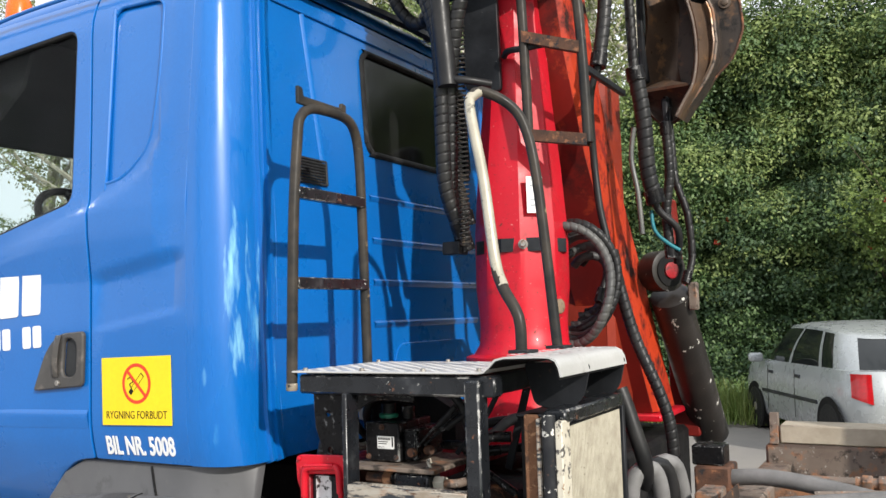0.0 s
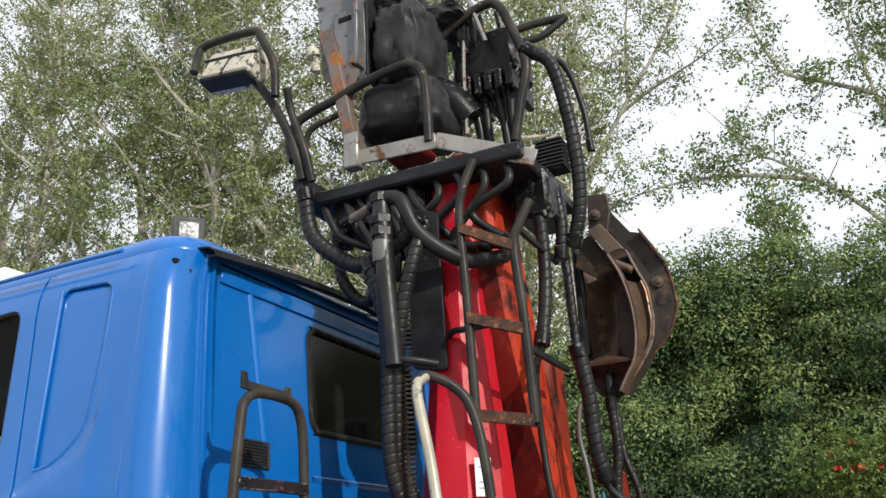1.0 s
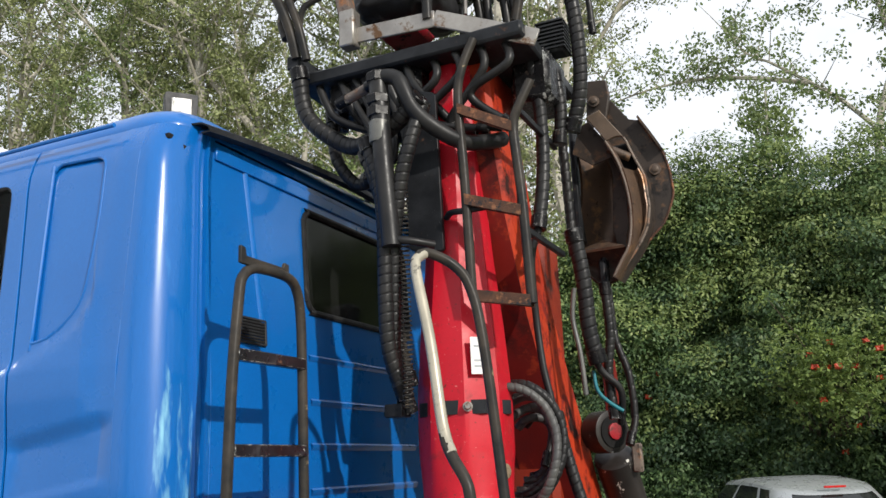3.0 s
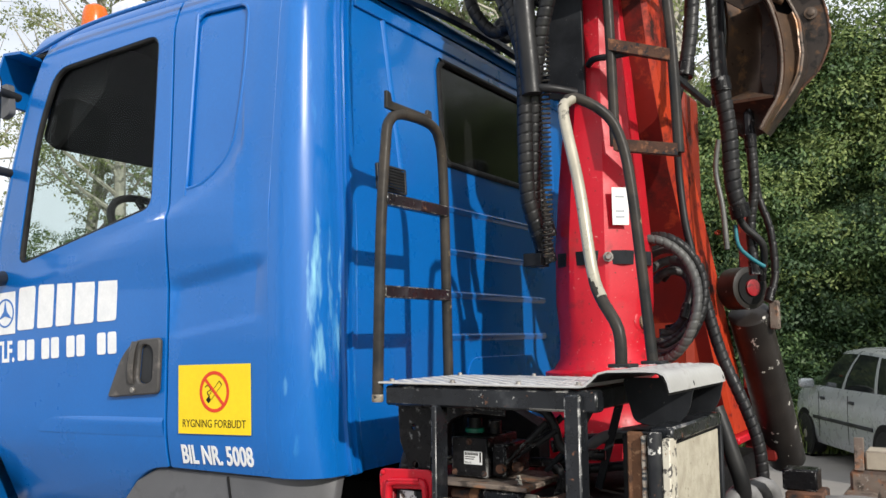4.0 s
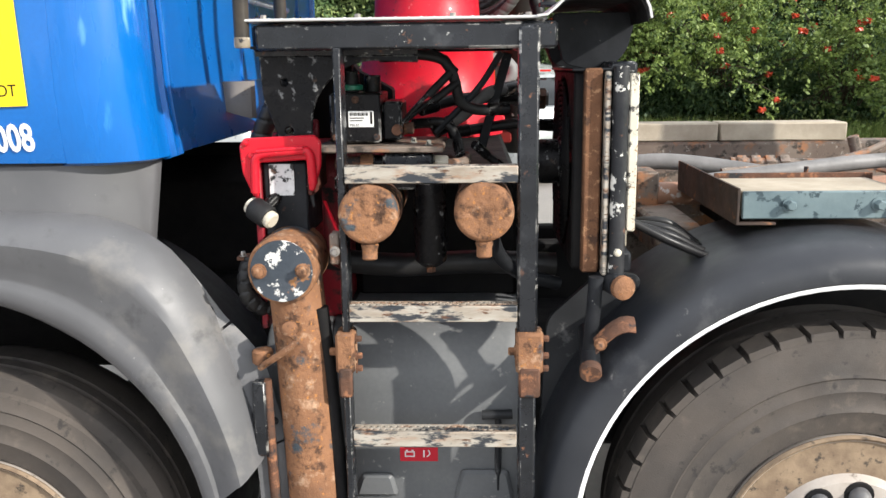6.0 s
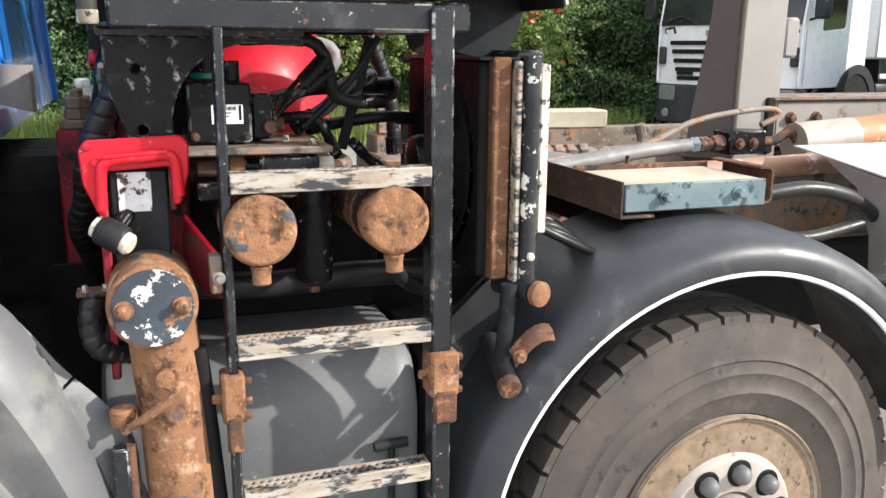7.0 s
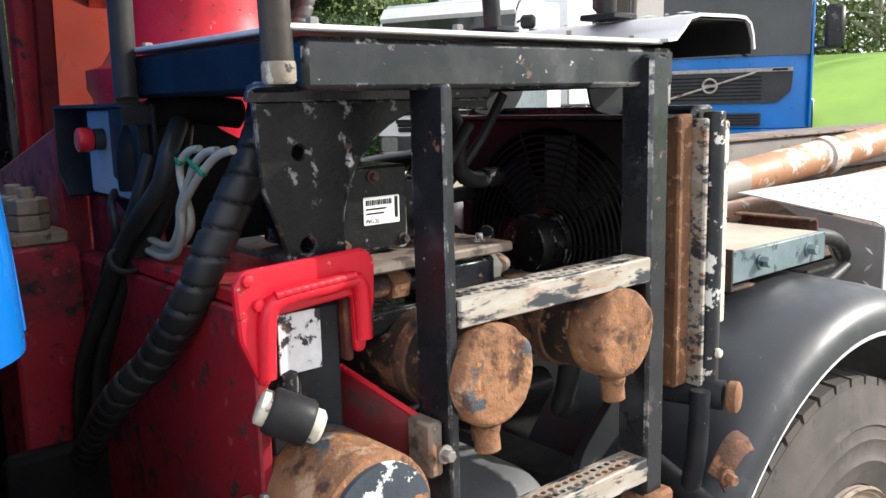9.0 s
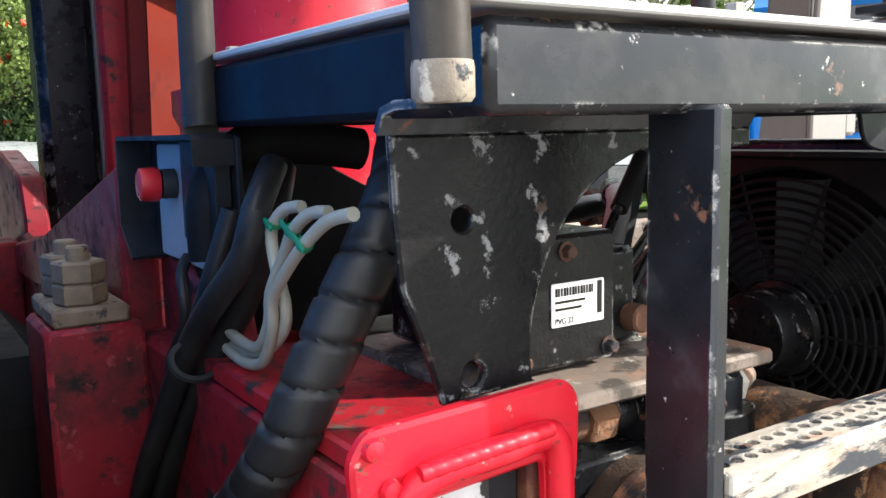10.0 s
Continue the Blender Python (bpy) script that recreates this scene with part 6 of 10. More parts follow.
# ---- crane base and column ----
crane = thing("loader_crane", (0.15, 1.1, 1.4), "red loader crane with faded orange-red boom, folded upright", "crane")
part("base_frame", Geo().plate(rounded([(0.28, 1.02), (2.2, 1.02), (2.2, 1.36), (1.6, 1.5), (0.70, 1.455), (0.28, 1.45)], 0.03), on_x(-0.20), 0.16, b=0.008), red_base, crane, "dull red crane base frame")
part("base_beam", Geo().box(-0.038, 0.42, 0.5, 2.2, 1.02, 1.36, 0.02), dark, crane)
part("base_gusset", Geo().plate(rounded([(0.70, 1.44), (1.9, 1.40), (1.9, 1.44), (1.28, 1.522), (0.92, 1.606), (0.70, 1.657)], 0.008), on_x(-0.213), 0.045, b=0.006), red_base, crane)
part("base_gusset", Geo().plate(rounded([(0.47, 1.44), (0.70, 1.44), (0.70, 1.60), (0.625, 1.56), (0.56, 1.525), (0.50, 1.52)], 0.012), on_x(-0.168), 0.04, b=0.006), red_base, crane)
part("base_gusset", Geo().plate(rounded([(2.1, 1.40), (1.6, 1.40), (1.61, 1.53), (1.65, 1.612), (1.94, 1.665), (2.1, 1.66)], 0.02), on_x(-0.195), 0.05, b=0.006), red_base, crane)
# orange-red, duller and darker than the boom's
part("boom_foot", Geo().plate(rounded([(0.012, 1.45), (0.30, 1.45), (0.30, 2.9), (0.05, 2.9)], 0.02), on_y(1.50), 0.25, b=0.03), surf("dulled_orange_red_paint", (0.26, 0.028, 0.012), (0.16, 0.02, 0.012), 4, 0.5, bump=0.06, spec=0.2, marks=[((0.03, 0.012, 0.01), 6, 0.56, 0.74, 0.75)]), crane, "faded orange-red boom foot with dark streaks")
part("boom_foot_plate", Geo().box(-0.03, 0.05, 1.56, 1.60, 1.5, 2.6, 0.01), red_dull, crane)
part("mount_block", Geo().box(-0.31, -0.20, 0.66, 0.80, 1.0, 1.475, 0.006), red_base, crane)
part("mount_block", Geo().box(-0.31, -0.20, 1.64, 1.78, 1.0, 1.475, 0.006), red_base, crane)
for y in (0.70, 0.775):
    nut = part("stud_nut", Geo().box(-0.30, -0.215, y - 0.035, y + 0.035, 1.475, 1.497, 0.004), nut_steel, crane, "grimy stud with stacked nuts")
    part("nut", Geo().lathe([(0.027, 0), (0.030, 0.003), (0.030, 0.022), (0.026, 0.025), (0.030, 0.028), (0.030, 0.048), (0.027, 0.051)], (-0.262, y, 1.497), (0, 0, 1), 6), nut_steel, nut)
    part("stud", Geo().cyl((-0.262, y, 1.5), (-0.262, y, 1.565), 0.013, seg=14), nut_steel, nut)
CXC, CYC = 0.15, 0.93
col_prof = [(0.235, 1.45), (0.235, 1.55), (0.21, 1.60), (0.205, 1.70), (0.215, 1.72), (0.215, 1.755), (0.185, 1.765), (0.163, 1.80), (0.160, 1.86), (0.165, 1.93), (0.172, 2.0), (0.172, 2.2), (0.154, 2.45), (0.130, 2.7), (0.108, 3.0), (0.10, 3.5)]
rows = []
for r, z in col_prof:
    k = min(1, max(0, (z - 1.86) / 0.14))
    row = []
    for i in range(48):
        a = 2 * math.pi * i / 48
        ca, sa = math.cos(a), math.sin(a)
        hexr = math.cos(math.pi / 8) / math.cos((a + math.pi / 8) % (math.pi / 4) - math.pi / 8)
        q = r * (1 + 0.9 * k * (hexr - 1))
        row.append((CXC - 0.012 * max(0, z - 1.8) + q * ca, CYC + 0.04 * max(0, z - 1.8) + q * sa, z))
    rows.append(row)
g = Geo().sheet(rows, closed=True)
g.f.append(tuple(range(15 * 48, 16 * 48)))
col = part("column", g, red, crane, "glossy red tapered crane column")
part("strap", Geo().lathe([(0.172, -0.024), (0.1765, -0.024), (0.1765, 0.024), (0.172, 0.024)], (CXC - 0.004, CYC + 0.014, 2.15), (0, 0, 1), 8), black, col, "black steel strap round the column")
part("strap_tab", Geo().box(-0.07, 0.0, CYC - 0.205, CYC - 0.135, 2.127, 2.173, 0.003), black, col)
part("strap_bolt", Geo().bolt((0.225, CYC - 0.150, 2.15), (0.4, -1, 0), 0.012, 0.018), steel, col)
stk = part("sticker", Geo().box(-0.03, 0.03, -0.001, 0.001, -0.065, 0.065, 0.0005, Matrix.Translation((0.262, CYC - 0.118, 2.325)) @ Matrix.Rotation(radians(42), 4, "Z")), label_white, col, "white instruction sticker")
for dz in (-0.04, -0.02, 0.03):
    part("print_bar", Geo().box(-0.018, 0.014, -0.0022, -0.001, dz, dz + 0.006, 0.0002, Matrix.Translation((0.262, CYC - 0.118, 2.325)) @ Matrix.Rotation(radians(42), 4, "Z")), panel_blue, stk)
part("pivot_boss", Geo().lathe([(0.04, -0.08), (0.044, -0.075), (0.044, 0.0), (0.04, 0.004), (0.03, 0.006)], (0.300, CYC - 0.04, 1.93), (0.95, -0.3, 0), 26), red, col)
part("boss_pin", Geo().lathe([(0.026, 0), (0.026, 0.008), (0.02, 0.012)], (0.306, CYC - 0.042, 1.93), (0.95, -0.3, 0), 20), nut_steel, col)

# folded boom behind the column: a box that leans to the far side as it goes down
BOOM = ((1.46, 0.386, 2.10), (1.60, 0.381, 2.02), (2.0, 0.366, 1.79), (2.5, 0.345, 1.49), (2.88, 0.330, 1.34), (3.2, 0.315, 1.28), (3.55, 0.285, 1.28))
rows = []
for z, x1, yb in BOOM:
    x0, yf = x1 - 0.24, yb - 0.32
    rows.append([(x0, yf + 0.02, z), (x0 + 0.02, yf, z), (x1 - 0.02, yf, z), (x1, yf + 0.02, z), (x1, yb - 0.02, z), (x1 - 0.02, yb, z), (x0 + 0.02, yb, z), (x0, yb - 0.02, z)])
g = Geo().sheet(rows, closed=True)
g.f += [tuple(range(8)), tuple(range(48, 56))]
part("boom_end_flange", Geo().box(0.12, 0.42, 1.72, 2.14, 1.425, 1.455, 0.006), red, crane)
part("boom", g, orange_red, crane, "faded orange-red box boom with dark grime")
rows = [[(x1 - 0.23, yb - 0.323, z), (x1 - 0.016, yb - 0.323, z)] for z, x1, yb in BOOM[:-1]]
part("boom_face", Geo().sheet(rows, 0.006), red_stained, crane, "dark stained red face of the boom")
part("rear_column", Geo().plate(rounded([(0.33, 1.30), (0.47, 1.30), (0.45, 1.62), (0.41, 2.0), (0.38, 2.45), (0.34, 2.45), (0.34, 1.9)], 0.02), on_y(2.20), 0.12, b=0.006), red_stained, crane)
bu = thing("inner_boom_ram", (-0.04, 1.95, 1.4), "tall black inner boom ram with chipped pale edge", "hydraulic ram")
part("barrel", Geo().box(-0.106, 0.024, 1.86, 1.98, 1.36, 2.85, 0.02), black_worn, bu)
part("edge_strip", Geo().box(0.0245, 0.040, 1.862, 1.90, 1.4, 2.85, 0.003), wood_pale, bu)
part("line", Geo().tube([(0.06, 1.86, 1.4), (0.075, 1.85, 1.8), (0.06, 1.85, 2.3), (0.065, 1.85, 2.8)], 0.018, 10), hose_mat, bu)
ram = thing("hydraulic_ram", (0.55, 1.8, 1.6), "thick black hydraulic ram with white paint chips", "hydraulic ram")
A, B = Vector((0.462, 1.775, 1.99)), Vector((0.484, 2.35, 1.30))
tube_chipped_fine = surf("oily_black_ram_paint", (0.018, 0.016, 0.015), (0.035, 0.03, 0.027), 5, 0.4, bump=0.1, spec=0.3, marks=[((0.6, 0.58, 0.52), 20, 0.72, 0.75, 0.6)])
ax = (B - A).normalized()
part("barrel", Geo().lathe([(0.07, 0.02), (0.086, 0.03), (0.086, (B - A).length), (0.07, (B - A).length + 0.01)], A, ax, 28), tube_chipped_fine, ram)
part("eye", Geo().lathe([(0.07, -0.055), (0.088, -0.05), (0.088, 0.05), (0.07, 0.055)], (0.459, 1.70, 2.07), (0.8, -0.6, 0), 28), tube_chipped_fine, ram)
part("eye_bore", Geo().lathe([(0.0, 0.0), (0.066, 0.0), (0.068, 0.004)], (0.505, 1.666, 2.07), (0.8, -0.6, 0), 24), dark, ram)
part("pin", Geo().lathe([(0.034, 0), (0.034, 0.012), (0.026, 0.014)], (0.506, 1.665, 2.07), (0.8, -0.6, 0), 22), red_dull, ram, "red pin head")
part("bracket", Geo().box(0.545, 0.585, 1.78, 1.82, 1.90, 2.02, 0.006), steel_brown, ram)

# ladder on the crane mast
cl = thing("mast_ladder", (0.3, 1.0, 3.0), "steel tube ladder with rusty rungs on the crane mast", "ladder")
part("rail", Geo().tube([(0.262, 0.78, 2.53), (0.258, 0.78, 2.76), (0.252, 0.78, 3.0), (0.241, 0.78, 3.28), (0.262, 0.78, 3.4), (0.306, 0.80, 3.52)], 0.018, 10), rail_metal, cl)
part("rail", Geo().tube([(0.48, 0.78, 2.48), (0.474, 0.78, 2.7), (0.466, 0.78, 2.9), (0.452, 0.78, 3.12), (0.475, 0.78, 3.2), (0.52, 0.80, 3.3)], 0.018, 10), rail_metal, cl)
for z0, z1, x0, x1 in ((2.532, 2.488, 0.262, 0.482), (2.885, 2.81, 0.255, 0.468), (3.24, 3.125, 0.243, 0.452)):
    part("rung", Geo().sheet([[(x0 + (x1 - x0) * k, 0.78 + dy, z0 + (z1 - z0) * k + dz) for k in (0, 1)] for dy, dz in ((-0.02, 0.02), (0.02, 0.02), (0.02, -0.02), (-0.02, -0.02), (-0.02, 0.02))]), rust_dark, cl)
part("standoff", Geo().tube([(0.15, 0.84, 2.85), (0.19, 0.79, 2.85), (0.25, 0.78, 2.846), (0.34, 0.82, 2.86)], 0.012, 8), black, cl)
for z in (2.75, 3.2):
    part("mast_clip", Geo().box(0.455, 0.475, 0.78, 1.25, z - 0.012, z + 0.012), black, cl)

# crane head: frame, seat, controls
rusty_hinge = surf("rust_streaked_grey_steel", (0.17, 0.15, 0.14), (0.12, 0.09, 0.075), 7, 0.55, bump=0.2, marks=[((0.30, 0.12, 0.045), 9, 0.54, 0.70, 0.85), ((0.06, 0.04, 0.03), 22, 0.62, 0.76, 0.8)])
head = thing("seat_carrier", (0.0, 1.0, 3.6), "black high-seat frame with bent guard rails on the crane mast", "seat frame")
part("mast_head", Geo().box(0.06, 0.24, 1.06, 1.34, 3.35, 3.72, 0.03), red_dull, head, "red mast head")
part("mast_top", Geo().tube([(0.15, 1.15, 3.9), (0.08, 1.1, 4.0), (-0.02, 1.05, 4.05)], 0.09, 16), grime, head)
part("seat_pan", Geo().box(-0.18, 0.02, 0.90, 1.1, 3.71, 3.76, 0.02), red_base, head, "red seat pan")
part("front_bar", Geo().box(0, 0.36, -0.006, 0.006, -0.035, 0.035, 0.004, Matrix.Translation((-0.20, 0.78, 3.655)) @ Matrix.Rotation(radians(3), 4, "Y")), steel, head, "bare steel flat bar")
part("side_bar", Geo().box(0, 0.42, -0.006, 0.006, -0.035, 0.035, 0.004, Matrix.Translation((0.155, 0.78, 3.64)) @ Matrix.Rotation(radians(12), 4, "Z") @ Matrix.Rotation(radians(20), 4, "Y")), steel, head, "bare steel flat bar")
part("floor_plate", Geo().box(-0.5, 0.5, 0.8, 1.5, 3.50, 3.56, 0.01), black, head)
part("floor_beam", Geo().box(-0.5, -0.44, 0.74, 1.5, 3.56, 3.62, 0.006), black, head)
part("post", Geo().box(-0.035, 0.035, -0.03, 0.03, 0, 0.16, 0.006, Matrix.Translation((-0.215, 0.77, 3.60))), steel, head)
part("post", Geo().box(-0.03, 0.03, -0.03, 0.03, 0, 0.40, 0.006, Matrix.Translation((-0.225, 0.78, 3.73)) @ Matrix.Rotation(radians(-11), 4, "Y")), rusty_hinge, head, "rusted seat post")
part("guard_rail", Geo().tube([(-0.50, 0.74, 3.70), (-0.53, 0.75, 3.80), (-0.48, 0.76, 3.90), (-0.30, 0.76, 3.95), (-0.15, 0.77, 4.0), (0.0, 0.78, 4.03), (0.07, 0.78, 4.02), (0.12, 0.78, 3.93), (0.13, 0.78, 3.64)], 0.020, 10), rail_metal, head)
part("inner_rail", Geo().tube([(-0.46, 0.76, 3.62), (-0.45, 0.77, 3.80), (-0.42, 0.78, 3.86), (-0.3, 0.80, 3.9)], 0.014, 8), rail_metal, head)
seat = thing("operator_seat", (-0.15, 0.95, 4.3), "folded crane seat with a steel back plate and torn black vinyl", "seat")
part("back_plate", Geo().plate(rounded([(-0.435, 4.555), (-0.375, 4.60), (-0.19, 4.60), (-0.175, 4.10), (-0.25, 3.98), (-0.40, 4.12)], 0.02), on_y(0.82), 0.012), seat_steel, seat, "bare grey steel back plate")
part("hinge_arm", Geo().box(-0.036, 0.036, -0.02, 0.0, -0.22, 0.22, 0.01, Matrix.Translation((-0.30, 0.81, 4.12)) @ Matrix.Rotation(radians(-14), 4, "Y")), rusty_hinge, seat)
part("slot_plate", Geo().box(-0.33, -0.20, 0.795, 0.815, 4.05, 4.42, 0.008), seat_steel, seat)
part("hinge_gusset", Geo().plate(rounded([(-0.4, 4.334), (-0.334, 4.336), (-0.286, 4.172), (-0.192, 4.078), (-0.225, 3.964), (-0.311, 4.021)], 0.008), on_y(0.776), 0.012, b=0.002), rusty_hinge, seat, "rust-brown hinge gusset")
part("slot", Geo().box(-0.30, -0.235, 0.79, 0.796, 4.36, 4.385, 0.002), dark, seat)
for x, z in ((-0.41, 4.50), (-0.40, 4.30), (-0.36, 4.56), (-0.21, 4.52)):
    part("bolt", Geo().bolt((x, 0.82, z), (0, -1, 0), 0.012, 0.014), seat_steel, seat)
part("edge_flange", Geo().box(-0.205, -0.185, 0.76, 0.83, 4.10, 4.60, 0.004), seat_steel, seat)
part("side_plate", Geo().plate(rounded([(0.82, 4.60), (1.05, 4.56), (1.05, 4.43), (0.95, 4.02), (0.82, 4.05)], 0.03), on_x(-0.18), 0.012), black, seat)
part("knob", Geo().lathe([(0.018, 0), (0.018, 0.07), (0.03, 0.075), (0.03, 0.1), (0.02, 0.12)], (-0.42, 0.8, 4.15), (-0.1, -0.2, 1), 16), cream, seat)
part("bolt", Geo().bolt((-0.21, 0.80, 4.13), (0, -1, 0), 0.022, 0.03), rust, seat)


def lump(c, s, seed, amp=0.18, n=18):
    """A soft, creased cushion shape."""
    rows = []
    for j in range(n):
        v = math.pi * (j + 0.02) / (n - 0.96)
        row = []
        for i in range(2 * n):
            u = math.pi * i / n
            d = Vector((math.sin(v) * math.cos(u), math.sin(v) * math.sin(u), math.cos(v)))
            d = Vector(tuple(math.copysign(abs(q) ** 0.55, q) for q in d))
            k = 1 + amp * noise.noise(d * 1.7 + Vector((seed, 0, 0))) + 0.6 * amp * noise.noise(d * 4.5 + Vector((seed, 3, 0)))
            row.append((c[0] + d.x * s[0] * k, c[1] + d.y * s[1] * k, c[2] + d.z * s[2] * k))
        rows.append(row)
    return Geo().sheet(rows, closed=True)


part("cushion", lump((-0.04, 1.00, 4.21), (0.125, 0.19, 0.215), 2.0, 0.16, 34), leather, seat, "creased black vinyl cushion")
part("cushion", lump((-0.07, 1.02, 3.90), (0.20, 0.20, 0.145), 5.0, 0.10, 34), leather, seat)
part("cover_flap", lump((0.06, 1.16, 4.43), (0.14, 0.15, 0.055), 9.0, 0.24, 34), leather, seat, "loose black cover flap")
part("cover_flap", lump((-0.08, 1.05, 4.49), (0.11, 0.16, 0.06), 12.0, 0.2, 34), leather, seat)
part("cover_flap", lump((0.17, 1.22, 4.33), (0.05, 0.12, 0.09), 15.0, 0.25, 26), leather, seat)
wl = thing("flood_lamp", (-0.72, 0.62, 4.15), "caged white flood lamp on a bent black arm", "flood lamp")
T = Matrix.Translation((-0.715, 0.62, 4.19)) @ Matrix.Rotation(radians(-14), 4, "X") @ Matrix.Rotation(radians(8), 4, "Y")
part("housing", Geo().plate(rounded([(-0.15, -0.105), (0.13, -0.105), (0.145, 0.0), (0.12, 0.05), (-0.13, 0.05), (-0.16, 0.0)], 0.018), lambda u, v, w: tuple(T @ Vector((u, -0.05 + w, v))), 0.13, b=0.015), cream, wl)
part("tape", Geo().box(-0.004, 0.004, -0.053, 0.02, -0.107, -0.02, 0.001, T @ Matrix.Rotation(0.25, 4, "Y")), sign_black, wl)
part("clip_band", Geo().box(-0.155, 0.14, -0.055, 0.085, -0.012, 0.006, 0.004, T), black, wl)
part("cage", Geo().tube([T @ Vector(p) for p in ((-0.17, -0.07, -0.08), (-0.19, -0.07, 0.03), (-0.16, -0.07, 0.085), (0.10, -0.07, 0.10), (0.15, -0.06, 0.06), (0.22, 0.0, -0.06), (0.24, 0.05, -0.2))], 0.019, 10), rail_metal, wl)
part("under_bar", Geo().box(-0.14, 0.13, -0.06, 0.03, -0.128, -0.108, 0.008, T), black, wl)
part("arm", Geo().tube([(-0.66, 0.64, 4.12), (-0.55, 0.66, 3.95), (-0.47, 0.70, 3.75), (-0.45, 0.74, 3.6)], 0.022, 10), rail_metal, wl)
part("arm", Geo().tube([(-0.47, 0.65, 4.0), (-0.47, 0.68, 3.9), (-0.42, 0.71, 3.72), (-0.40, 0.74, 3.58)], 0.018, 10), rail_metal, wl)
ctl = thing("crane_control_bank", (0.25, 1.25, 4.2), "black control valve bank in a bent tube guard", "control bank")
part("bank", Geo().box(0.08, 0.40, 1.15, 1.40, 4.10, 4.36, 0.03), grime, ctl)
for k in range(6):
    part("section", Geo().box(0.095 + 0.05 * k, 0.13 + 0.05 * k, 1.13, 1.42, 4.02, 4.12, 0.006), grime, ctl)
part("guard", Geo().tube([(0.10, 1.1, 3.95), (0.06, 1.1, 4.15), (0.03, 1.1, 4.28), (0.10, 1.1, 4.37), (0.27, 1.1, 4.44), (0.35, 1.1, 4.42), (0.40, 1.1, 4.30), (0.46, 1.1, 4.08), (0.42, 1.1, 3.9), (0.38, 1.1, 3.72)], 0.022, 10), rail_metal, ctl)
part("outer_guard", Geo().tube([(0.30, 1.3, 4.40), (0.45, 1.35, 4.44), (0.58, 1.4, 4.46)], 0.02, 10).tube([(0.32, 1.3, 4.34), (0.46, 1.35, 4.36), (0.58, 1.4, 4.46)], 0.018, 10), rail_metal, ctl)
for k, (x, z) in enumerate(((0.16, 4.40), (0.24, 4.43), (0.32, 4.42))):
    lv = part("lever", Geo().tube([(x, 1.2, 4.35), (x - 0.01, 1.18, z + 0.03)], 0.009, 8), grime, ctl)
lv = part("long_lever", Geo().tube([(0.28, 1.1, 4.25), (0.22, 1.1, 4.47), (0.17, 1.1, 4.675)], 0.011, 8), steel, ctl, "long lever with a black ball knob")
part("ball_knob", Geo().lathe([(0.032 * math.sin(a), -0.032 * math.cos(a)) for a in np.linspace(0.05, math.pi - 0.05, 12)], (0.166, 1.1, 4.69), (0, 0, 1), 18), rubber, lv)
part("push_rod", Geo().tube([(0.17, 1.12, 4.36), (0.165, 1.1, 4.1), (0.17, 1.08, 3.8)], 0.009, 8), steel, ctl)
for k, x in enumerate((0.10, 0.16, 0.22, 0.28, 0.34)):
    hose([(x, 1.2, 4.04), (x + 0.02 * (k % 2), 1.22, 3.85), (x + 0.03, 1.15 + 0.03 * k, 3.65), (x + 0.05, 1.1 + 0.04 * k, 3.45)], 0.020, ends=True)
hn = thing("finned_horn", (0.51, 1.2, 3.62), "black finned horn box on the crane mast", "horn")
part("box", Geo().box(0.452, 0.56, 1.16, 1.25, 3.58, 3.73, 0.01, Matrix.Rotation(0, 4, "Z")), plastic_black, hn)
for k in range(8):
    part("fin", Geo().box(0.446, 0.566, 1.148, 1.26, 3.590 + 0.017 * k, 3.597 + 0.017 * k, 0.001), plastic_black, hn)
part("bracket", Geo().box(0.36, 0.46, 1.19, 1.22, 3.60, 3.66), grime, hn)

# hoses round the mast
W = (0.034, 0.004)
SPIRAL = "black hose in a spiral protective sleeve"
hose([(0.46, 1.1, 4.15), (0.56, 1.12, 4.06), (0.60, 1.15, 3.85), (0.615, 1.18, 3.6), (0.60, 1.2, 3.4), (0.55, 1.22, 3.25)], 0.030, SPIRAL, W)
hose([(0.44, 1.2, 4.18), (0.58, 1.25, 4.12), (0.64, 1.28, 3.9), (0.65, 1.3, 3.7)], 0.014)
hose([(0.50, 1.2, 3.50), (0.515, 1.2, 3.35), (0.50, 1.2, 3.2)], 0.026, SPIRAL, W)
hose([(0.42, 1.05, 3.60), (0.455, 1.08, 3.42), (0.46, 1.1, 3.2), (0.455, 1.08, 3.0), (0.435, 1.05, 2.82)], 0.027, SPIRAL, (0.04, 0.003))
hose([(0.435, 1.05, 2.82), (0.40, 1.05, 2.7), (0.385, 1.1, 2.5), (0.40, 1.1, 2.3), (0.43, 1.1, 2.1), (0.40, 1.05, 1.95)], 0.014)
hose([(0.50, 1.3, 2.85), (0.52, 1.32, 2.65), (0.525, 1.33, 2.45), (0.545, 1.35, 2.33)], 0.032, SPIRAL, (0.038, 0.004))
hose([(0.57, 1.45, 2.65), (0.575, 1.46, 2.45), (0.555, 1.46, 2.3), (0.565, 1.46, 2.12)], 0.02, SPIRAL, (0.03, 0.003))
hose([(0.53, 1.65, 2.80), (0.54, 1.65, 2.62), (0.55, 1.65, 2.45), (0.59, 1.66, 2.30), (0.60, 1.66, 2.12), (0.58, 1.62, 2.02)], 0.016, SPIRAL, (0.06, 0.003))
hose([(0.50, 1.35, 2.55), (0.505, 1.36, 2.42), (0.54, 1.4, 2.30), (0.60, 1.45, 2.22), (0.58, 1.5, 2.1)], 0.014)
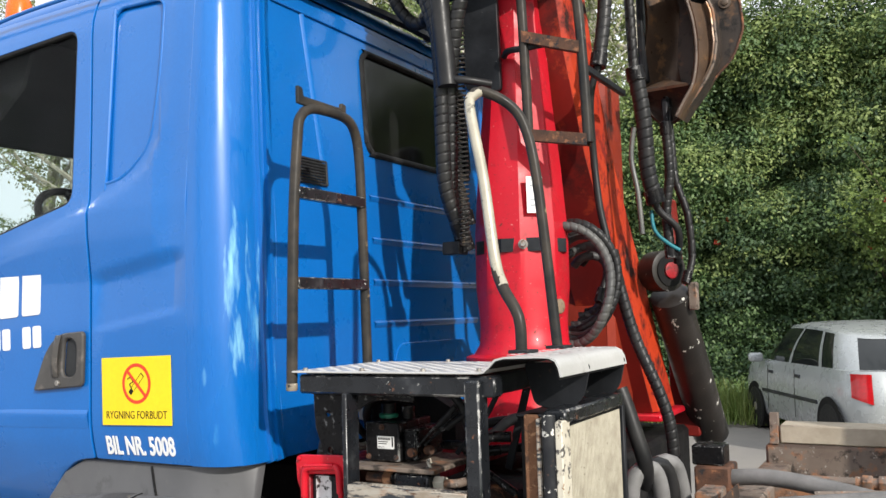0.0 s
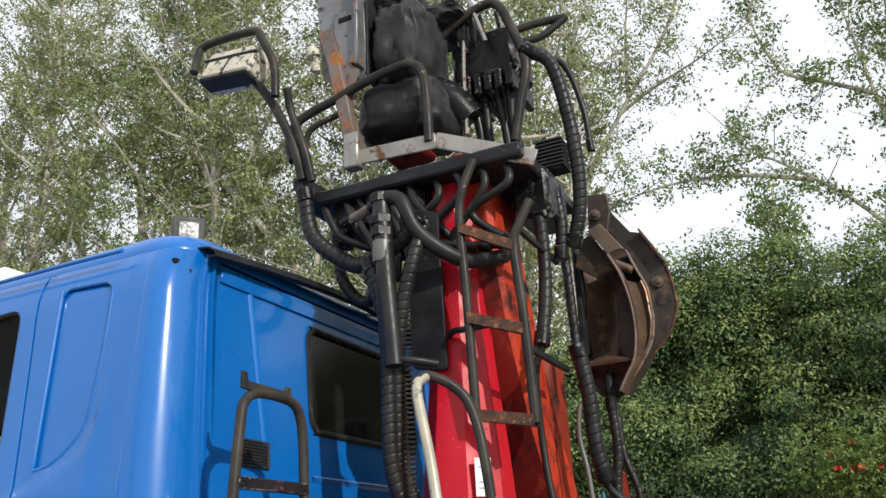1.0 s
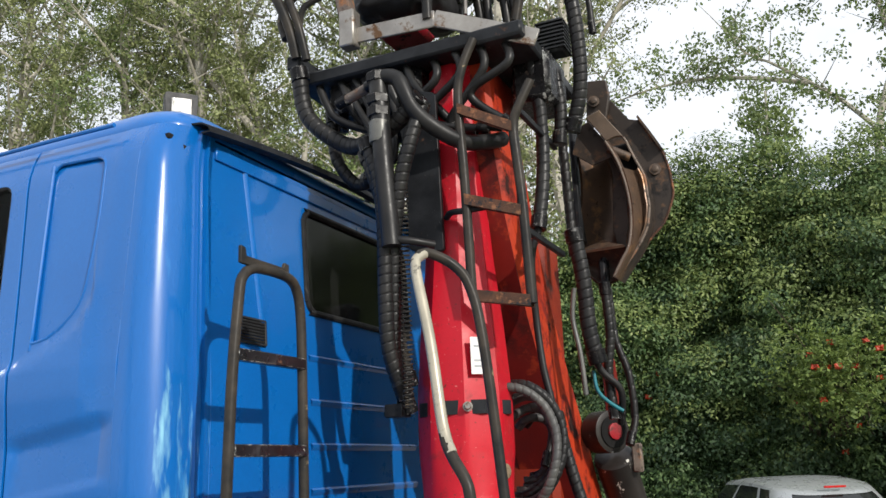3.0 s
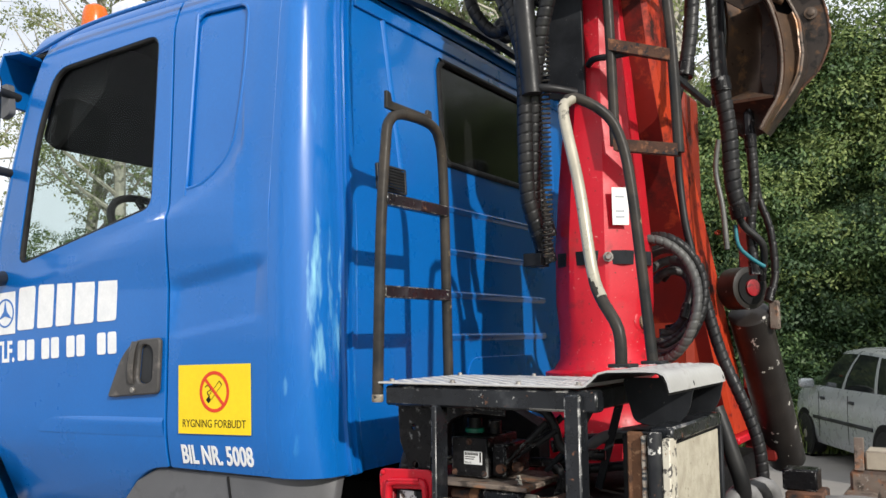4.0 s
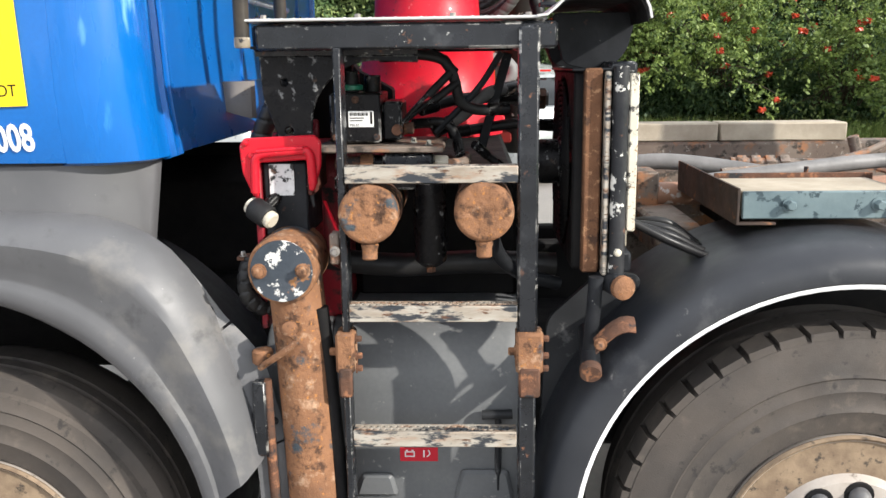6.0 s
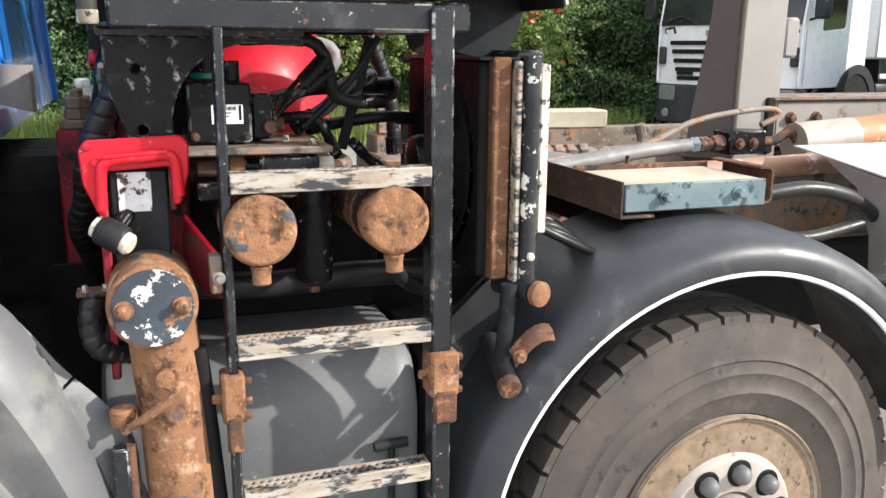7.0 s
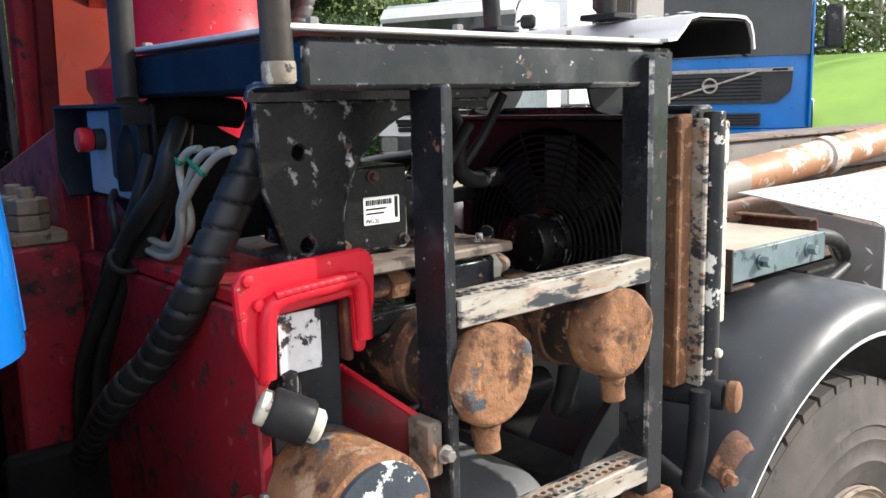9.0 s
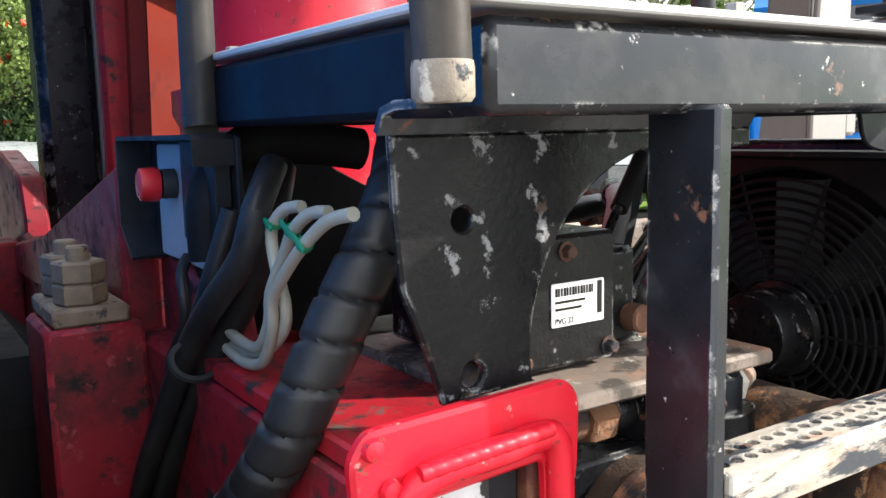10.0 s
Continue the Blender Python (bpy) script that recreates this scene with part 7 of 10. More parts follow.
hose([(0.51, 1.4, 2.30), (0.52, 1.4, 2.22), (0.56, 1.43, 2.17), (0.60, 1.46, 2.14)], 0.008, "thin teal-blue hydraulic line", mat=wire_teal, ends=False, group="cables")
hose([(0.485, 1.3, 2.62), (0.47, 1.3, 2.5), (0.49, 1.3, 2.36), (0.50, 1.3, 2.2)], 0.010, "worn pale and dark control line", mat=rail_bright, ends=False)
# left side bundle, between cab and column
hose([(-0.45, 0.76, 3.55), (-0.42, 0.78, 3.35), (-0.25, 0.8, 3.20), (-0.1, 0.75, 3.18), (0.02, 0.72, 3.22), (0.12, 0.70, 3.28)], 0.034, SPIRAL, W)
hose([(-0.38, 0.9, 3.40), (-0.36, 0.9, 3.2), (-0.28, 0.92, 3.08), (-0.18, 0.9, 3.08)], 0.026, SPIRAL, W)
hose([(0.12, 0.72, 3.26), (0.09, 0.68, 3.12), (0.04, 0.68, 2.95), (0.0, 0.70, 2.75), (-0.02, 0.72, 2.5), (-0.03, 0.74, 2.3), (0.0, 0.78, 2.15)], 0.028, SPIRAL, W)
hose([(-0.12, 0.72, 3.16), (-0.06, 0.7, 3.0), (-0.03, 0.68, 2.8), (-0.03, 0.68, 2.55), (-0.03, 0.7, 2.35), (0.0, 0.75, 2.2)], 0.028, SPIRAL, W)
hose([(-0.16, 0.78, 3.14), (-0.10, 0.75, 3.0), (-0.06, 0.75, 2.85), (-0.05, 0.78, 2.6), (-0.04, 0.8, 2.4), (-0.02, 0.84, 2.25)], 0.024, SPIRAL, W)
pipe = hose([(-0.03, 0.66, 3.40), (-0.025, 0.66, 3.25), (-0.015, 0.66, 3.05), (0.0, 0.66, 2.85), (0.01, 0.66, 2.72)], 0.036, "thick smooth black hose with a worn steel fitting", ends=False)
part("fitting", Geo().lathe([(0.038, 0), (0.04, 0.01), (0.04, 0.08), (0.036, 0.085)], (-0.027, 0.66, 3.12), (0, 0, 1), 20), rail_bright, pipe)
for z in (3.22, 3.27, 3.36):
    part("nut", Geo().lathe([(0.042, 0), (0.046, 0.004), (0.046, 0.034), (0.042, 0.038)], (-0.03, 0.66, z), (0, 0, 1), 6), grime, pipe)
hose([(-0.03, 0.66, 3.38), (0.05, 0.66, 3.36), (0.10, 0.68, 3.24), (0.16, 0.72, 3.17), (0.24, 0.8, 3.12), (0.30, 0.9, 3.14), (0.33, 1.0, 3.18)], 0.03, ends=False)
hose([(-0.25, 0.75, 3.36), (-0.15, 0.72, 3.37), (-0.05, 0.67, 3.37)], 0.02, "dusty brown steel pipe under the seat", mat=steel_brown)
hose([(-0.02, 0.72, 2.72), (0.02, 0.66, 2.74), (0.08, 0.68, 2.735), (0.14, 0.74, 2.725)], 0.015, "black clip rod holding the hoses", ends=False)
for k in range(5):
    hose([(-0.3 + 0.06 * k, 0.85, 3.5), (-0.22 + 0.05 * k, 0.85, 3.36), (-0.16 + 0.05 * k, 0.84, 3.25 - 0.02 * k), (-0.12 + 0.03 * k, 0.82, 3.1)], 0.016, ends=False)
solo("hose_guard_plate", Geo().plate(rounded([(0.0, 2.74), (0.14, 2.72), (0.13, 3.35), (-0.02, 3.4)], 0.02), on_y(0.82), 0.02), black, "black backing plate behind the hoses", "guard plate")
spring = Geo().tube([(0.035 + 0.017 * math.cos(a), 0.71 + 0.017 * math.sin(a), 2.15 + 0.0027 * a) for a in np.arange(0, 330, 0.65)], 0.0035, 5, curve=False)
solo("hose_spring", spring, rail_metal, "coiled steel spring guard beside the hoses", "spring")
# coiled bundle right of the column
hose_coil = surf("dusty_coil_rubber", (0.055, 0.055, 0.055), (0.11, 0.108, 0.10), 8, 0.5, bump=0.06, grain=160)
for k in range(8):
    R = 0.168 - 0.013 * k + 0.012 * (k % 2)
    hose([(0.295 + 0.012 * (k % 3) + R * math.cos(a), 1.0 + 0.034 * k + 0.02 * math.sin(3 * a + k), 2.005 + 0.014 * (k % 2) + 1.3 * R * math.sin(a + 0.05 * k)) for a in np.linspace(radians(118), radians(-112), 10)], 0.0175 if k % 3 != 2 else 0.0125, SPIRAL if k % 3 != 2 else "black hose in a looped bundle", (0.030, 0.004) if k % 3 != 2 else None, mat=hose_coil if k % 2 == 0 else None, ends=False)
hose([(0.44, 1.1, 2.12), (0.47, 1.1, 1.97), (0.515, 1.1, 1.804), (0.589, 1.1, 1.622), (0.625, 1.1, 1.50), (0.635, 1.1, 1.35)], 0.022, SPIRAL, (0.03, 0.003))
# hoses beside the oil cooler
hose([(0.61, 0.6, 1.67), (0.628, 0.6, 1.62), (0.655, 0.6, 1.53), (0.675, 0.61, 1.45), (0.665, 0.64, 1.39), (0.62, 0.72, 1.33)], 0.024, "thick black hose by the oil cooler", ends=False)
for k in range(3):
    hose([(0.63, 0.60 + 0.06 * k, 1.26), (0.635 + 0.01 * k, 0.60 + 0.06 * k, 1.38), (0.66 + 0.01 * k, 0.62 + 0.06 * k, 1.425), (0.685 + 0.015 * k, 0.66 + 0.06 * k, 1.42), (0.70 + 0.015 * k, 0.68 + 0.06 * k, 1.36), (0.70 + 0.02 * k, 0.70 + 0.06 * k, 1.22)], 0.026, "thick dusty grey hose by the oil cooler", mat=hose_grey if k % 2 == 0 else None, ends=False)
for k in range(4):
    hose([(0.66, 0.14 + 0.05 * k, 1.30 - 0.01 * k), (0.76, 0.14 + 0.04 * k, 1.25 + 0.01 * k), (0.88, 0.2 + 0.04 * k, 1.20), (1.0, 0.3 + 0.04 * k, 1.19)], 0.010, ends=False)

# ---- grapple hanging behind the mast ----
# light and shade across the jaws is put into these steel tones
grapple_rim = surf("scuffed_brown_rim_steel", (0.105, 0.074, 0.054), (0.065, 0.046, 0.035), 6, 0.42, metal=0.3, bump=0.2, marks=[((0.22, 0.125, 0.065), 14, 0.58, 0.78, 0.6), ((0.028, 0.023, 0.02), 20, 0.58, 0.74, 0.7)])
grapple_far = surf("shaded_brown_plate_steel", (0.055, 0.041, 0.033), (0.034, 0.027, 0.023), 5, 0.5, metal=0.2, bump=0.2, marks=[((0.14, 0.075, 0.04), 12, 0.60, 0.78, 0.6), ((0.015, 0.013, 0.012), 16, 0.56, 0.72, 0.7)])
gr = thing("grapple", (0.6, 1.7, 3.1), "worn brown steel clamshell grapple with polished edges", "grapple")
def bowed(ctrl, n=22):
    """n even points along a smooth line through the given ones."""
    pts = [Vector(p) for p in spline(ctrl, 0.01)]
    return [pts[round(i * (len(pts) - 1) / (n - 1))] for i in range(n)]


def ragged(line, seed, amp):
    return [p + Vector((amp * noise.noise((seed, 9.0 * i / len(line), 0)), 0, 0.5 * amp * noise.noise((seed, 0, 14.0 * i / len(line))))) for i, p in enumerate(line)]


INNER = bowed(((0.602, 1.56, 3.306), (0.642, 1.56, 3.219), (0.67, 1.56, 3.117), (0.683, 1.56, 3.011), (0.68, 1.56, 2.911), (0.661, 1.56, 2.824), (0.626, 1.56, 2.767), (0.587, 1.56, 2.70)))
LEFT = bowed(((0.449, 1.68, 3.323), (0.456, 1.68, 3.18), (0.444, 1.68, 3.063), (0.41, 1.68, 2.962), (0.372, 1.68, 2.859)))
RIM = ragged(bowed(((0.67, 1.62, 3.33), (0.709, 1.62, 3.232), (0.739, 1.62, 3.149), (0.752, 1.62, 3.051), (0.747, 1.62, 2.958), (0.716, 1.62, 2.872), (0.659, 1.62, 2.791), (0.587, 1.62, 2.703))), 2.0, 0.008)
FAR = ragged(bowed(((0.727, 1.70, 3.43), (0.817, 1.70, 3.258), (0.842, 1.70, 3.15), (0.846, 1.70, 3.063), (0.827, 1.70, 3.0), (0.778, 1.70, 2.924), (0.671, 1.70, 2.821))), 5.0, 0.006)
part("jaw_shell", Geo().sheet([[a.lerp(b, k) + Vector((0.02, 0.17, 0.0)) * math.sin(math.pi * k) for a, b in zip(INNER, LEFT)] for k in np.linspace(0, 1, 12)], 0.014), grapple_steel, gr, "hollow jaw shell polished brown by scrap")
part("worn_edge", Geo().tube(INNER, 0.006, 8, 0.02), steel_brown, gr)
part("jaw_shell", Geo().sheet([[a.lerp(b, k) + Vector((0.0, 0.055, 0.0)) * math.sin(math.pi * k) for a, b in zip(INNER[5:], RIM[5:])] for k in np.linspace(0, 1, 8)], 0.012), grapple_steel, gr)
# near-black sheet stands in for the shade in the open gap
part("gap_shade", Geo().sheet([[a.lerp(b, k) + Vector((0, 0.09, 0)) for a, b in zip(INNER[:7], RIM[:7])] for k in np.linspace(-0.2, 1.0, 4)], 0.008), dark, gr)
part("cross_pin", Geo().cyl((0.60, 1.60, 3.285), (0.69, 1.63, 3.235), 0.020, seg=16), grapple_rim, gr)
part("worn_edge", Geo().tube(RIM, 0.006, 8, 0.02), steel_brown, gr)
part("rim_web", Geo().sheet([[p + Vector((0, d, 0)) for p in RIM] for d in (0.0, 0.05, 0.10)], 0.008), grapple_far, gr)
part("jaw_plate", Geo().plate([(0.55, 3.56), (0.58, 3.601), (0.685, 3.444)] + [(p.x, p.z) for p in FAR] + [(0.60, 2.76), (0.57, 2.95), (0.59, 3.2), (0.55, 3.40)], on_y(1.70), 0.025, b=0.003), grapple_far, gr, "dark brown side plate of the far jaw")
part("worn_edge", Geo().tube(FAR, 0.0055, 8, 0.02), rust_dark, gr)
part("edge_flange", Geo().sheet([[Vector((x, y, z)) for x, z in ((0.727, 3.432), (0.775, 3.345), (0.817, 3.262))] for y in (1.66, 1.70, 1.76)], 0.010), grapple_rim, gr)
# the flange's sunlit look is in its paler brown
part("top_flange", Geo().plate(rounded([(0.525, 3.433), (0.587, 3.455), (0.682, 3.313), (0.648, 3.318), (0.606, 3.305)], 0.004), on_y(1.556), 0.016, b=0.003), surf("scuffed_sunlit_brown_flange", (0.17, 0.125, 0.092), (0.12, 0.088, 0.066), 8, 0.45, metal=0.3, bump=0.15, marks=[((0.26, 0.17, 0.10), 18, 0.62, 0.78, 0.6)]), gr)
part("top_web", Geo().plate(rounded([(0.44, 3.29), (0.48, 3.41), (0.525, 3.43), (0.604, 3.303), (0.615, 3.24), (0.53, 3.22)], 0.006), on_y(1.60), 0.012, b=0.002), grapple_far, gr)
part("ledge", Geo().sheet([[(0.385, 1.66, 2.845), (0.46, 1.66, 2.872), (0.531, 1.68, 2.898)], [(0.41, 1.60, 2.842), (0.50, 1.60, 2.842), (0.58, 1.60, 2.858)], [(0.42, 1.585, 2.838), (0.52, 1.575, 2.836), (0.64, 1.57, 2.835)]], 0.012), grapple_steel, gr, "worn ledge across the jaw")
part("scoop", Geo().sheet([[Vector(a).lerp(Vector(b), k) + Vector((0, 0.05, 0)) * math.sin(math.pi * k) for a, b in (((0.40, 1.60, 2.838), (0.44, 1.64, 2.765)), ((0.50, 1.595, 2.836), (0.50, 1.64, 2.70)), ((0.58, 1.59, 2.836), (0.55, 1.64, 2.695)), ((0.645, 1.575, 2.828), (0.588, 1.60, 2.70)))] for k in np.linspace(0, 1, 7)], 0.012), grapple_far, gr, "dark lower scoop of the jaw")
for p in ((0.546, 1.65, 3.538), (0.779, 1.70, 3.184)):
    part("pivot_pin", Geo().lathe([(0.026, 0), (0.026, 0.010), (0.015, 0.011), (0.015, 0.02), (0.010, 0.022)], p, (0.2, -0.97, 0), 16), grapple_rim, gr)
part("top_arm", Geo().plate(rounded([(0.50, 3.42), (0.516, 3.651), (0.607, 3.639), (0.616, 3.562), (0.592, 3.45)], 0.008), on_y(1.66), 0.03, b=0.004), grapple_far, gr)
part("hanger", Geo().box(0.41, 0.44, 1.66, 1.74, 2.9, 3.5, 0.008), black, gr)
part("hydraulic_line", Geo().tube([(0.42, 1.5, 3.5), (0.43, 1.5, 3.2), (0.44, 1.5, 2.8)], 0.022, 14, 0.006, wrap=(0.045, 0.005)), hose_mat, gr)
part("lower_bracket", Geo().box(0.51, 0.54, 1.62, 1.66, 2.62, 2.8, 0.008), black, gr)

# dark clutter under the high seat
for k in range(9):
    a = -0.42 + 0.1 * k
    hose([(a, 0.84 + 0.02 * (k % 3), 3.56), (a + 0.05, 0.84, 3.42), (a + 0.12 * (1 if k < 5 else -1), 0.86 + 0.03 * (k % 2), 3.33 - 0.03 * (k % 4)), (0.0 + 0.05 * k, 0.92, 3.2)], 0.017, "black hose looped under the high seat", ends=True)
under = thing("valve_manifold", (-0.1, 0.95, 3.45), "grimy black valve manifold under the high seat", "valve")
part("body", Geo().box(-0.38, 0.05, 0.86, 1.1, 3.38, 3.52, 0.02), grime, under)
for k in range(5):
    part("port", Geo().cyl((-0.34 + 0.085 * k, 0.92, 3.39), (-0.34 + 0.085 * k, 0.92, 3.32), 0.026, seg=12), grime, under)
part("side_box", Geo().box(0.36, 0.52, 1.05, 1.3, 3.34, 3.56, 0.02), grime, under)


# ---- wheels ----
def truck_wheel(name, c, R, label, blocks=True):
    """A truck wheel that faces the near side; c: its middle at the tyre's outer face."""
    x, y, z = c
    w = thing(name, (x, y + 0.15, z - R), label, "wheel", "truck wheels")
    prof = [(0.285, 0.03), (0.292, 0.012), (0.31, 0.006), (0.345, -0.006), (0.35, -0.009), (0.356, -0.006), (0.366, -0.002), (0.39, -0.004), (0.398, -0.007), (0.405, -0.003), (0.425, 0.0), (0.43, -0.004), (0.436, 0.0), (0.445, 0.004), (0.462, 0.006), (R - 0.045, 0.016), *(((R - 0.022, 0.022), (R - 0.016, 0.04), (R - 0.014, 0.105), (R - 0.001, 0.108), (R, 0.165), (R - 0.014, 0.17), (R - 0.014, 0.178), (R, 0.183), (R - 0.002, 0.24)) if blocks else ((R - 0.012, 0.02), (R - 0.003, 0.035), (R, 0.06), (R - 0.012, 0.064), (R - 0.012, 0.074), (R, 0.078), (R, 0.11), (R - 0.012, 0.114), (R - 0.012, 0.124), (R, 0.128), (R, 0.2))), (R - 0.016, 0.26), (R - 0.03, 0.285), (0.40, 0.3), (0.285, 0.27)]
    g = Geo().lathe(prof, c, (0, 1, 0), 96)
    n = 46
    tyre = part("tyre", g, tyre_mat, w, "worn dusty block-tread tyre" if blocks else "worn dusty tyre with smooth ribs")
    for i in range(n if blocks else 0):
        a = 2 * math.pi * i / n
        m = Matrix.Translation((x, y, z)) @ Matrix.Rotation(-a, 4, "Y")
        t = math.pi * R / n * 0.90
        block = Geo().add([m @ Vector(p) for p in ((-t, 0.018, R - 0.062), (t, 0.018, R - 0.062), (t, 0.105, R - 0.02), (-t, 0.105, R - 0.02), (-t * 0.93, 0.026, R - 0.004), (t * 0.86, 0.026, R - 0.004), (t * 0.8, 0.10, R + 0.002), (-t * 0.95, 0.085, R + 0.002))],
              [(0, 1, 2, 3), (4, 5, 6, 7), (0, 1, 5, 4), (1, 2, 6, 5), (2, 3, 7, 6), (3, 0, 4, 7)])
        part("tread_block", block, tyre_mat, tyre)
    rim = part("rim", Geo().lathe([(0.287, 0.26), (0.287, 0.02), (0.29, 0.0), (0.284, -0.006), (0.276, 0.0), (0.27, 0.018), (0.265, 0.07), (0.258, 0.125), (0.247, 0.14), (0.228, 0.135), (0.208, 0.06), (0.197, 0.006), (0.18, -0.012), (0.12, -0.016), (0.10, -0.012), (0.098, 0.0), (0.094, 0.02), (0.09, 0.02)], c, (0, 1, 0), 64), surf("rim_paint_" + name, (0.40, 0.36, 0.32), (0.28, 0.23, 0.19), 6, 0.5, bump=0.15, marks=[((0.20, 0.12, 0.07), 6, 0.64, 0.78, 0.85), ((0.08, 0.06, 0.045), 14, 0.66, 0.78, 0.8)]), w, "pale grey rim rusting at its edge")
    part("rim_lip", Geo().lathe([(0.287, 0.012), (0.291, -0.001), (0.286, -0.009), (0.280, -0.005), (0.2765, 0.004)], c, (0, 1, 0), 64), nut_steel, rim, "rusted rim lip")
    part("hub", Geo().lathe([(0.092, 0.03), (0.092, -0.02), (0.085, -0.035), (0.05, -0.045), (0.0, -0.046)], c, (0, 1, 0), 36), steel_grey, w)
    for k in range(10):
        a = 2 * math.pi * (k + 0.3) / 10
        p = (x + 0.148 * math.cos(a), y - 0.014, z + 0.148 * math.sin(a))
        part("nut_cap", Geo().lathe([(0.024, 0), (0.0235, 0.012), (0.021, 0.022), (0.012, 0.03), (0.0, 0.032)], p, (0, -1, 0), 18), plastic_grey, rim)
        part("nut_seat", Geo().lathe([(0.0, 0.0), (0.033, 0.0), (0.036, -0.003)], (p[0], p[1] - 0.002, p[2]), (0, -1, 0), 18), dark, rim)
        b = a + math.pi / 10
        part("hand_hole", Geo().lathe([(0.0, 0.0), (0.02, 0.0), (0.024, 0.002)], (x + 0.232 * math.cos(b), y + 0.128, z + 0.232 * math.sin(b)), (math.cos(b) * 0.5, -1, math.sin(b) * 0.5), 14), dark, rim)
    return w


truck_wheel("front_axle_wheel", (-0.955, 0.09, 0.435), 0.515, "front truck wheel with a dusty worn tyre", False)
truck_wheel("second_axle_wheel", (1.155, 0.025, 0.535), 0.535, "second-axle truck wheel with a deep block tread")
for nm, x in (("far_front_wheel", -0.955), ("far_second_wheel", 1.15)):
    z = 0.47 + ground_z(x, 2.3) + 0.035
    w = thing(nm, (x, 2.2, z - 0.515), "dusty truck wheel on the far side", "wheel", "truck wheels")
    part("tyre", Geo().lathe([(0.285, 0), (0.45, 0.0), (0.50, 0.02), (0.515, 0.05), (0.515, 0.26), (0.48, 0.3), (0.285, 0.3)], (x, 2.12, z), (0, 1, 0), 48), tyre_mat, w)
    part("rim", Geo().lathe([(0.285, 0.02), (0.2, 0.1), (0.05, 0.1)], (x, 2.12, z), (0, 1, 0), 32), steel_grey, w)

# ---- second-axle mudguard ----
mud = thing("mudguard", (1.12, 0.25, 1.2), "glossy black plastic mudguard with a white edge line", "mudguard")
MX, MZ = 1.116, 0.567
def mud_r(a):
    return 0.606 + 0.018 * math.cos(a - radians(40))
rows = []
ANG = np.linspace(radians(9), radians(206), 50)
for a in ANG:
    r0 = mud_r(a)
    rows.append([(MX + (r0 + dr) * math.cos(a), y, MZ + (r0 + dr) * math.sin(a)) for dr, y in ((-0.004, 0.03), (0.0, 0.0), (0.012, -0.012), (0.035, -0.014), (0.06, 0.0), (0.078, 0.03), (0.086, 0.08), (0.09, 0.2), (0.09, 0.42))])
part("shell", Geo().sheet(rows, 0.006), mud_plastic, mud)
rows = [[(MX + (mud_r(a) + dr) * math.cos(a), y, MZ + (mud_r(a) + dr) * math.sin(a)) for dr, y in ((-0.004, -0.006), (-0.003, -0.010), (0.003, -0.0135), (0.005, -0.013))] for a in ANG]
part("edge_trim", Geo().sheet(rows, 0.003), white, mud, "thin white edge trim")
for k in range(5):
    a = radians(86 - k * 1.5)
    part("moulded_mark", Geo().box(-0.006, 0.005, -0.015, -0.0135, 0.64, 0.648, 0.0005, Matrix.Translation((MX, 0, MZ)) @ Matrix.Rotation(math.pi / 2 - a, 4, "Y")), plastic_black, mud)
part("clip", Geo().tube([(1.735, -0.012, 0.672), (1.748, -0.016, 0.668), (1.745, -0.016, 0.652)], 0.003, 6), steel, mud)
part("apron", Geo().plate(rounded([(0.44, 0.42), (0.535, 0.42), (0.56, 0.80), (0.66, 1.0), (0.70, 1.16), (0.60, 1.17), (0.47, 1.05)], 0.03), on_y(0.20), 0.02), plastic_black, mud)

# ---- chassis ----
ch = thing("truck_chassis", (1.0, 1.22, 0.8), "dark grimy truck chassis frame", "chassis")
for y0 in (0.78, 1.60):
    part("side_rail", Geo().box(-2.2, 8.0, y0, y0 + 0.075, 0.72, 1.02, 0.01), dark, ch)
for x in (-1.4, -0.3, 0.75, 1.9, 3.5, 5.5):
    part("cross_member", Geo().box(x - 0.08, x + 0.08, 0.855, 1.60, 0.76, 0.98, 0.01), dark, ch)
for x, z in ((-0.955, 0.47), (1.15, 0.51)):
    part("axle", Geo().cyl((x, 0.25, z), (x, 2.2, z), 0.07), dark, ch)
part("engine_mass", Geo().box(-1.9, -0.2, 0.9, 1.55, 0.75, 1.38, 0.08), dark, ch)
part("gearbox", Geo().box(-0.2, 0.55, 1.0, 1.45, 0.55, 1.0, 0.1), dark, ch)
part("air_tank", Geo().lathe([(0.08, 0), (0.12, 0.02), (0.13, 0.05), (0.13, 0.55), (0.12, 0.58), (0.08, 0.6)], (0.45, 0.45, 0.75), (1, 0, 0), 24), dark, ch)
part("inner_skirt", Geo().box(-0.35, 0.66, 0.62, 0.66, 0.45, 1.16, 0.01), dark, ch)
part("battery_box", Geo().box(0.44, 0.58, 0.22, 0.60, 0.45, 1.0, 0.02), dark, ch)

# ---- hook-lift gear behind the cab ----
hl = thing("hook_lift", (3.5, 1.2, 1.2), "brown and grey steel hook-lift frame on the chassis", "hook lift")
part("subframe", Geo().box(0.72, 8.0, 0.86, 0.98, 1.02, 1.26, 0.01), steel_brown, hl)
part("subframe", Geo().box(0.72, 8.0, 1.50, 1.62, 1.02, 1.26, 0.01), steel_brown, hl)
part("cross_bar", Geo().box(0.78, 0.9, 0.45, 2.2, 1.14, 1.24, 0.01), steel_brown, hl)
part("far_beam", Geo().box(0.8, 8.0, 1.95, 2.1, 1.18, 1.32, 0.012), steel_brown, hl)
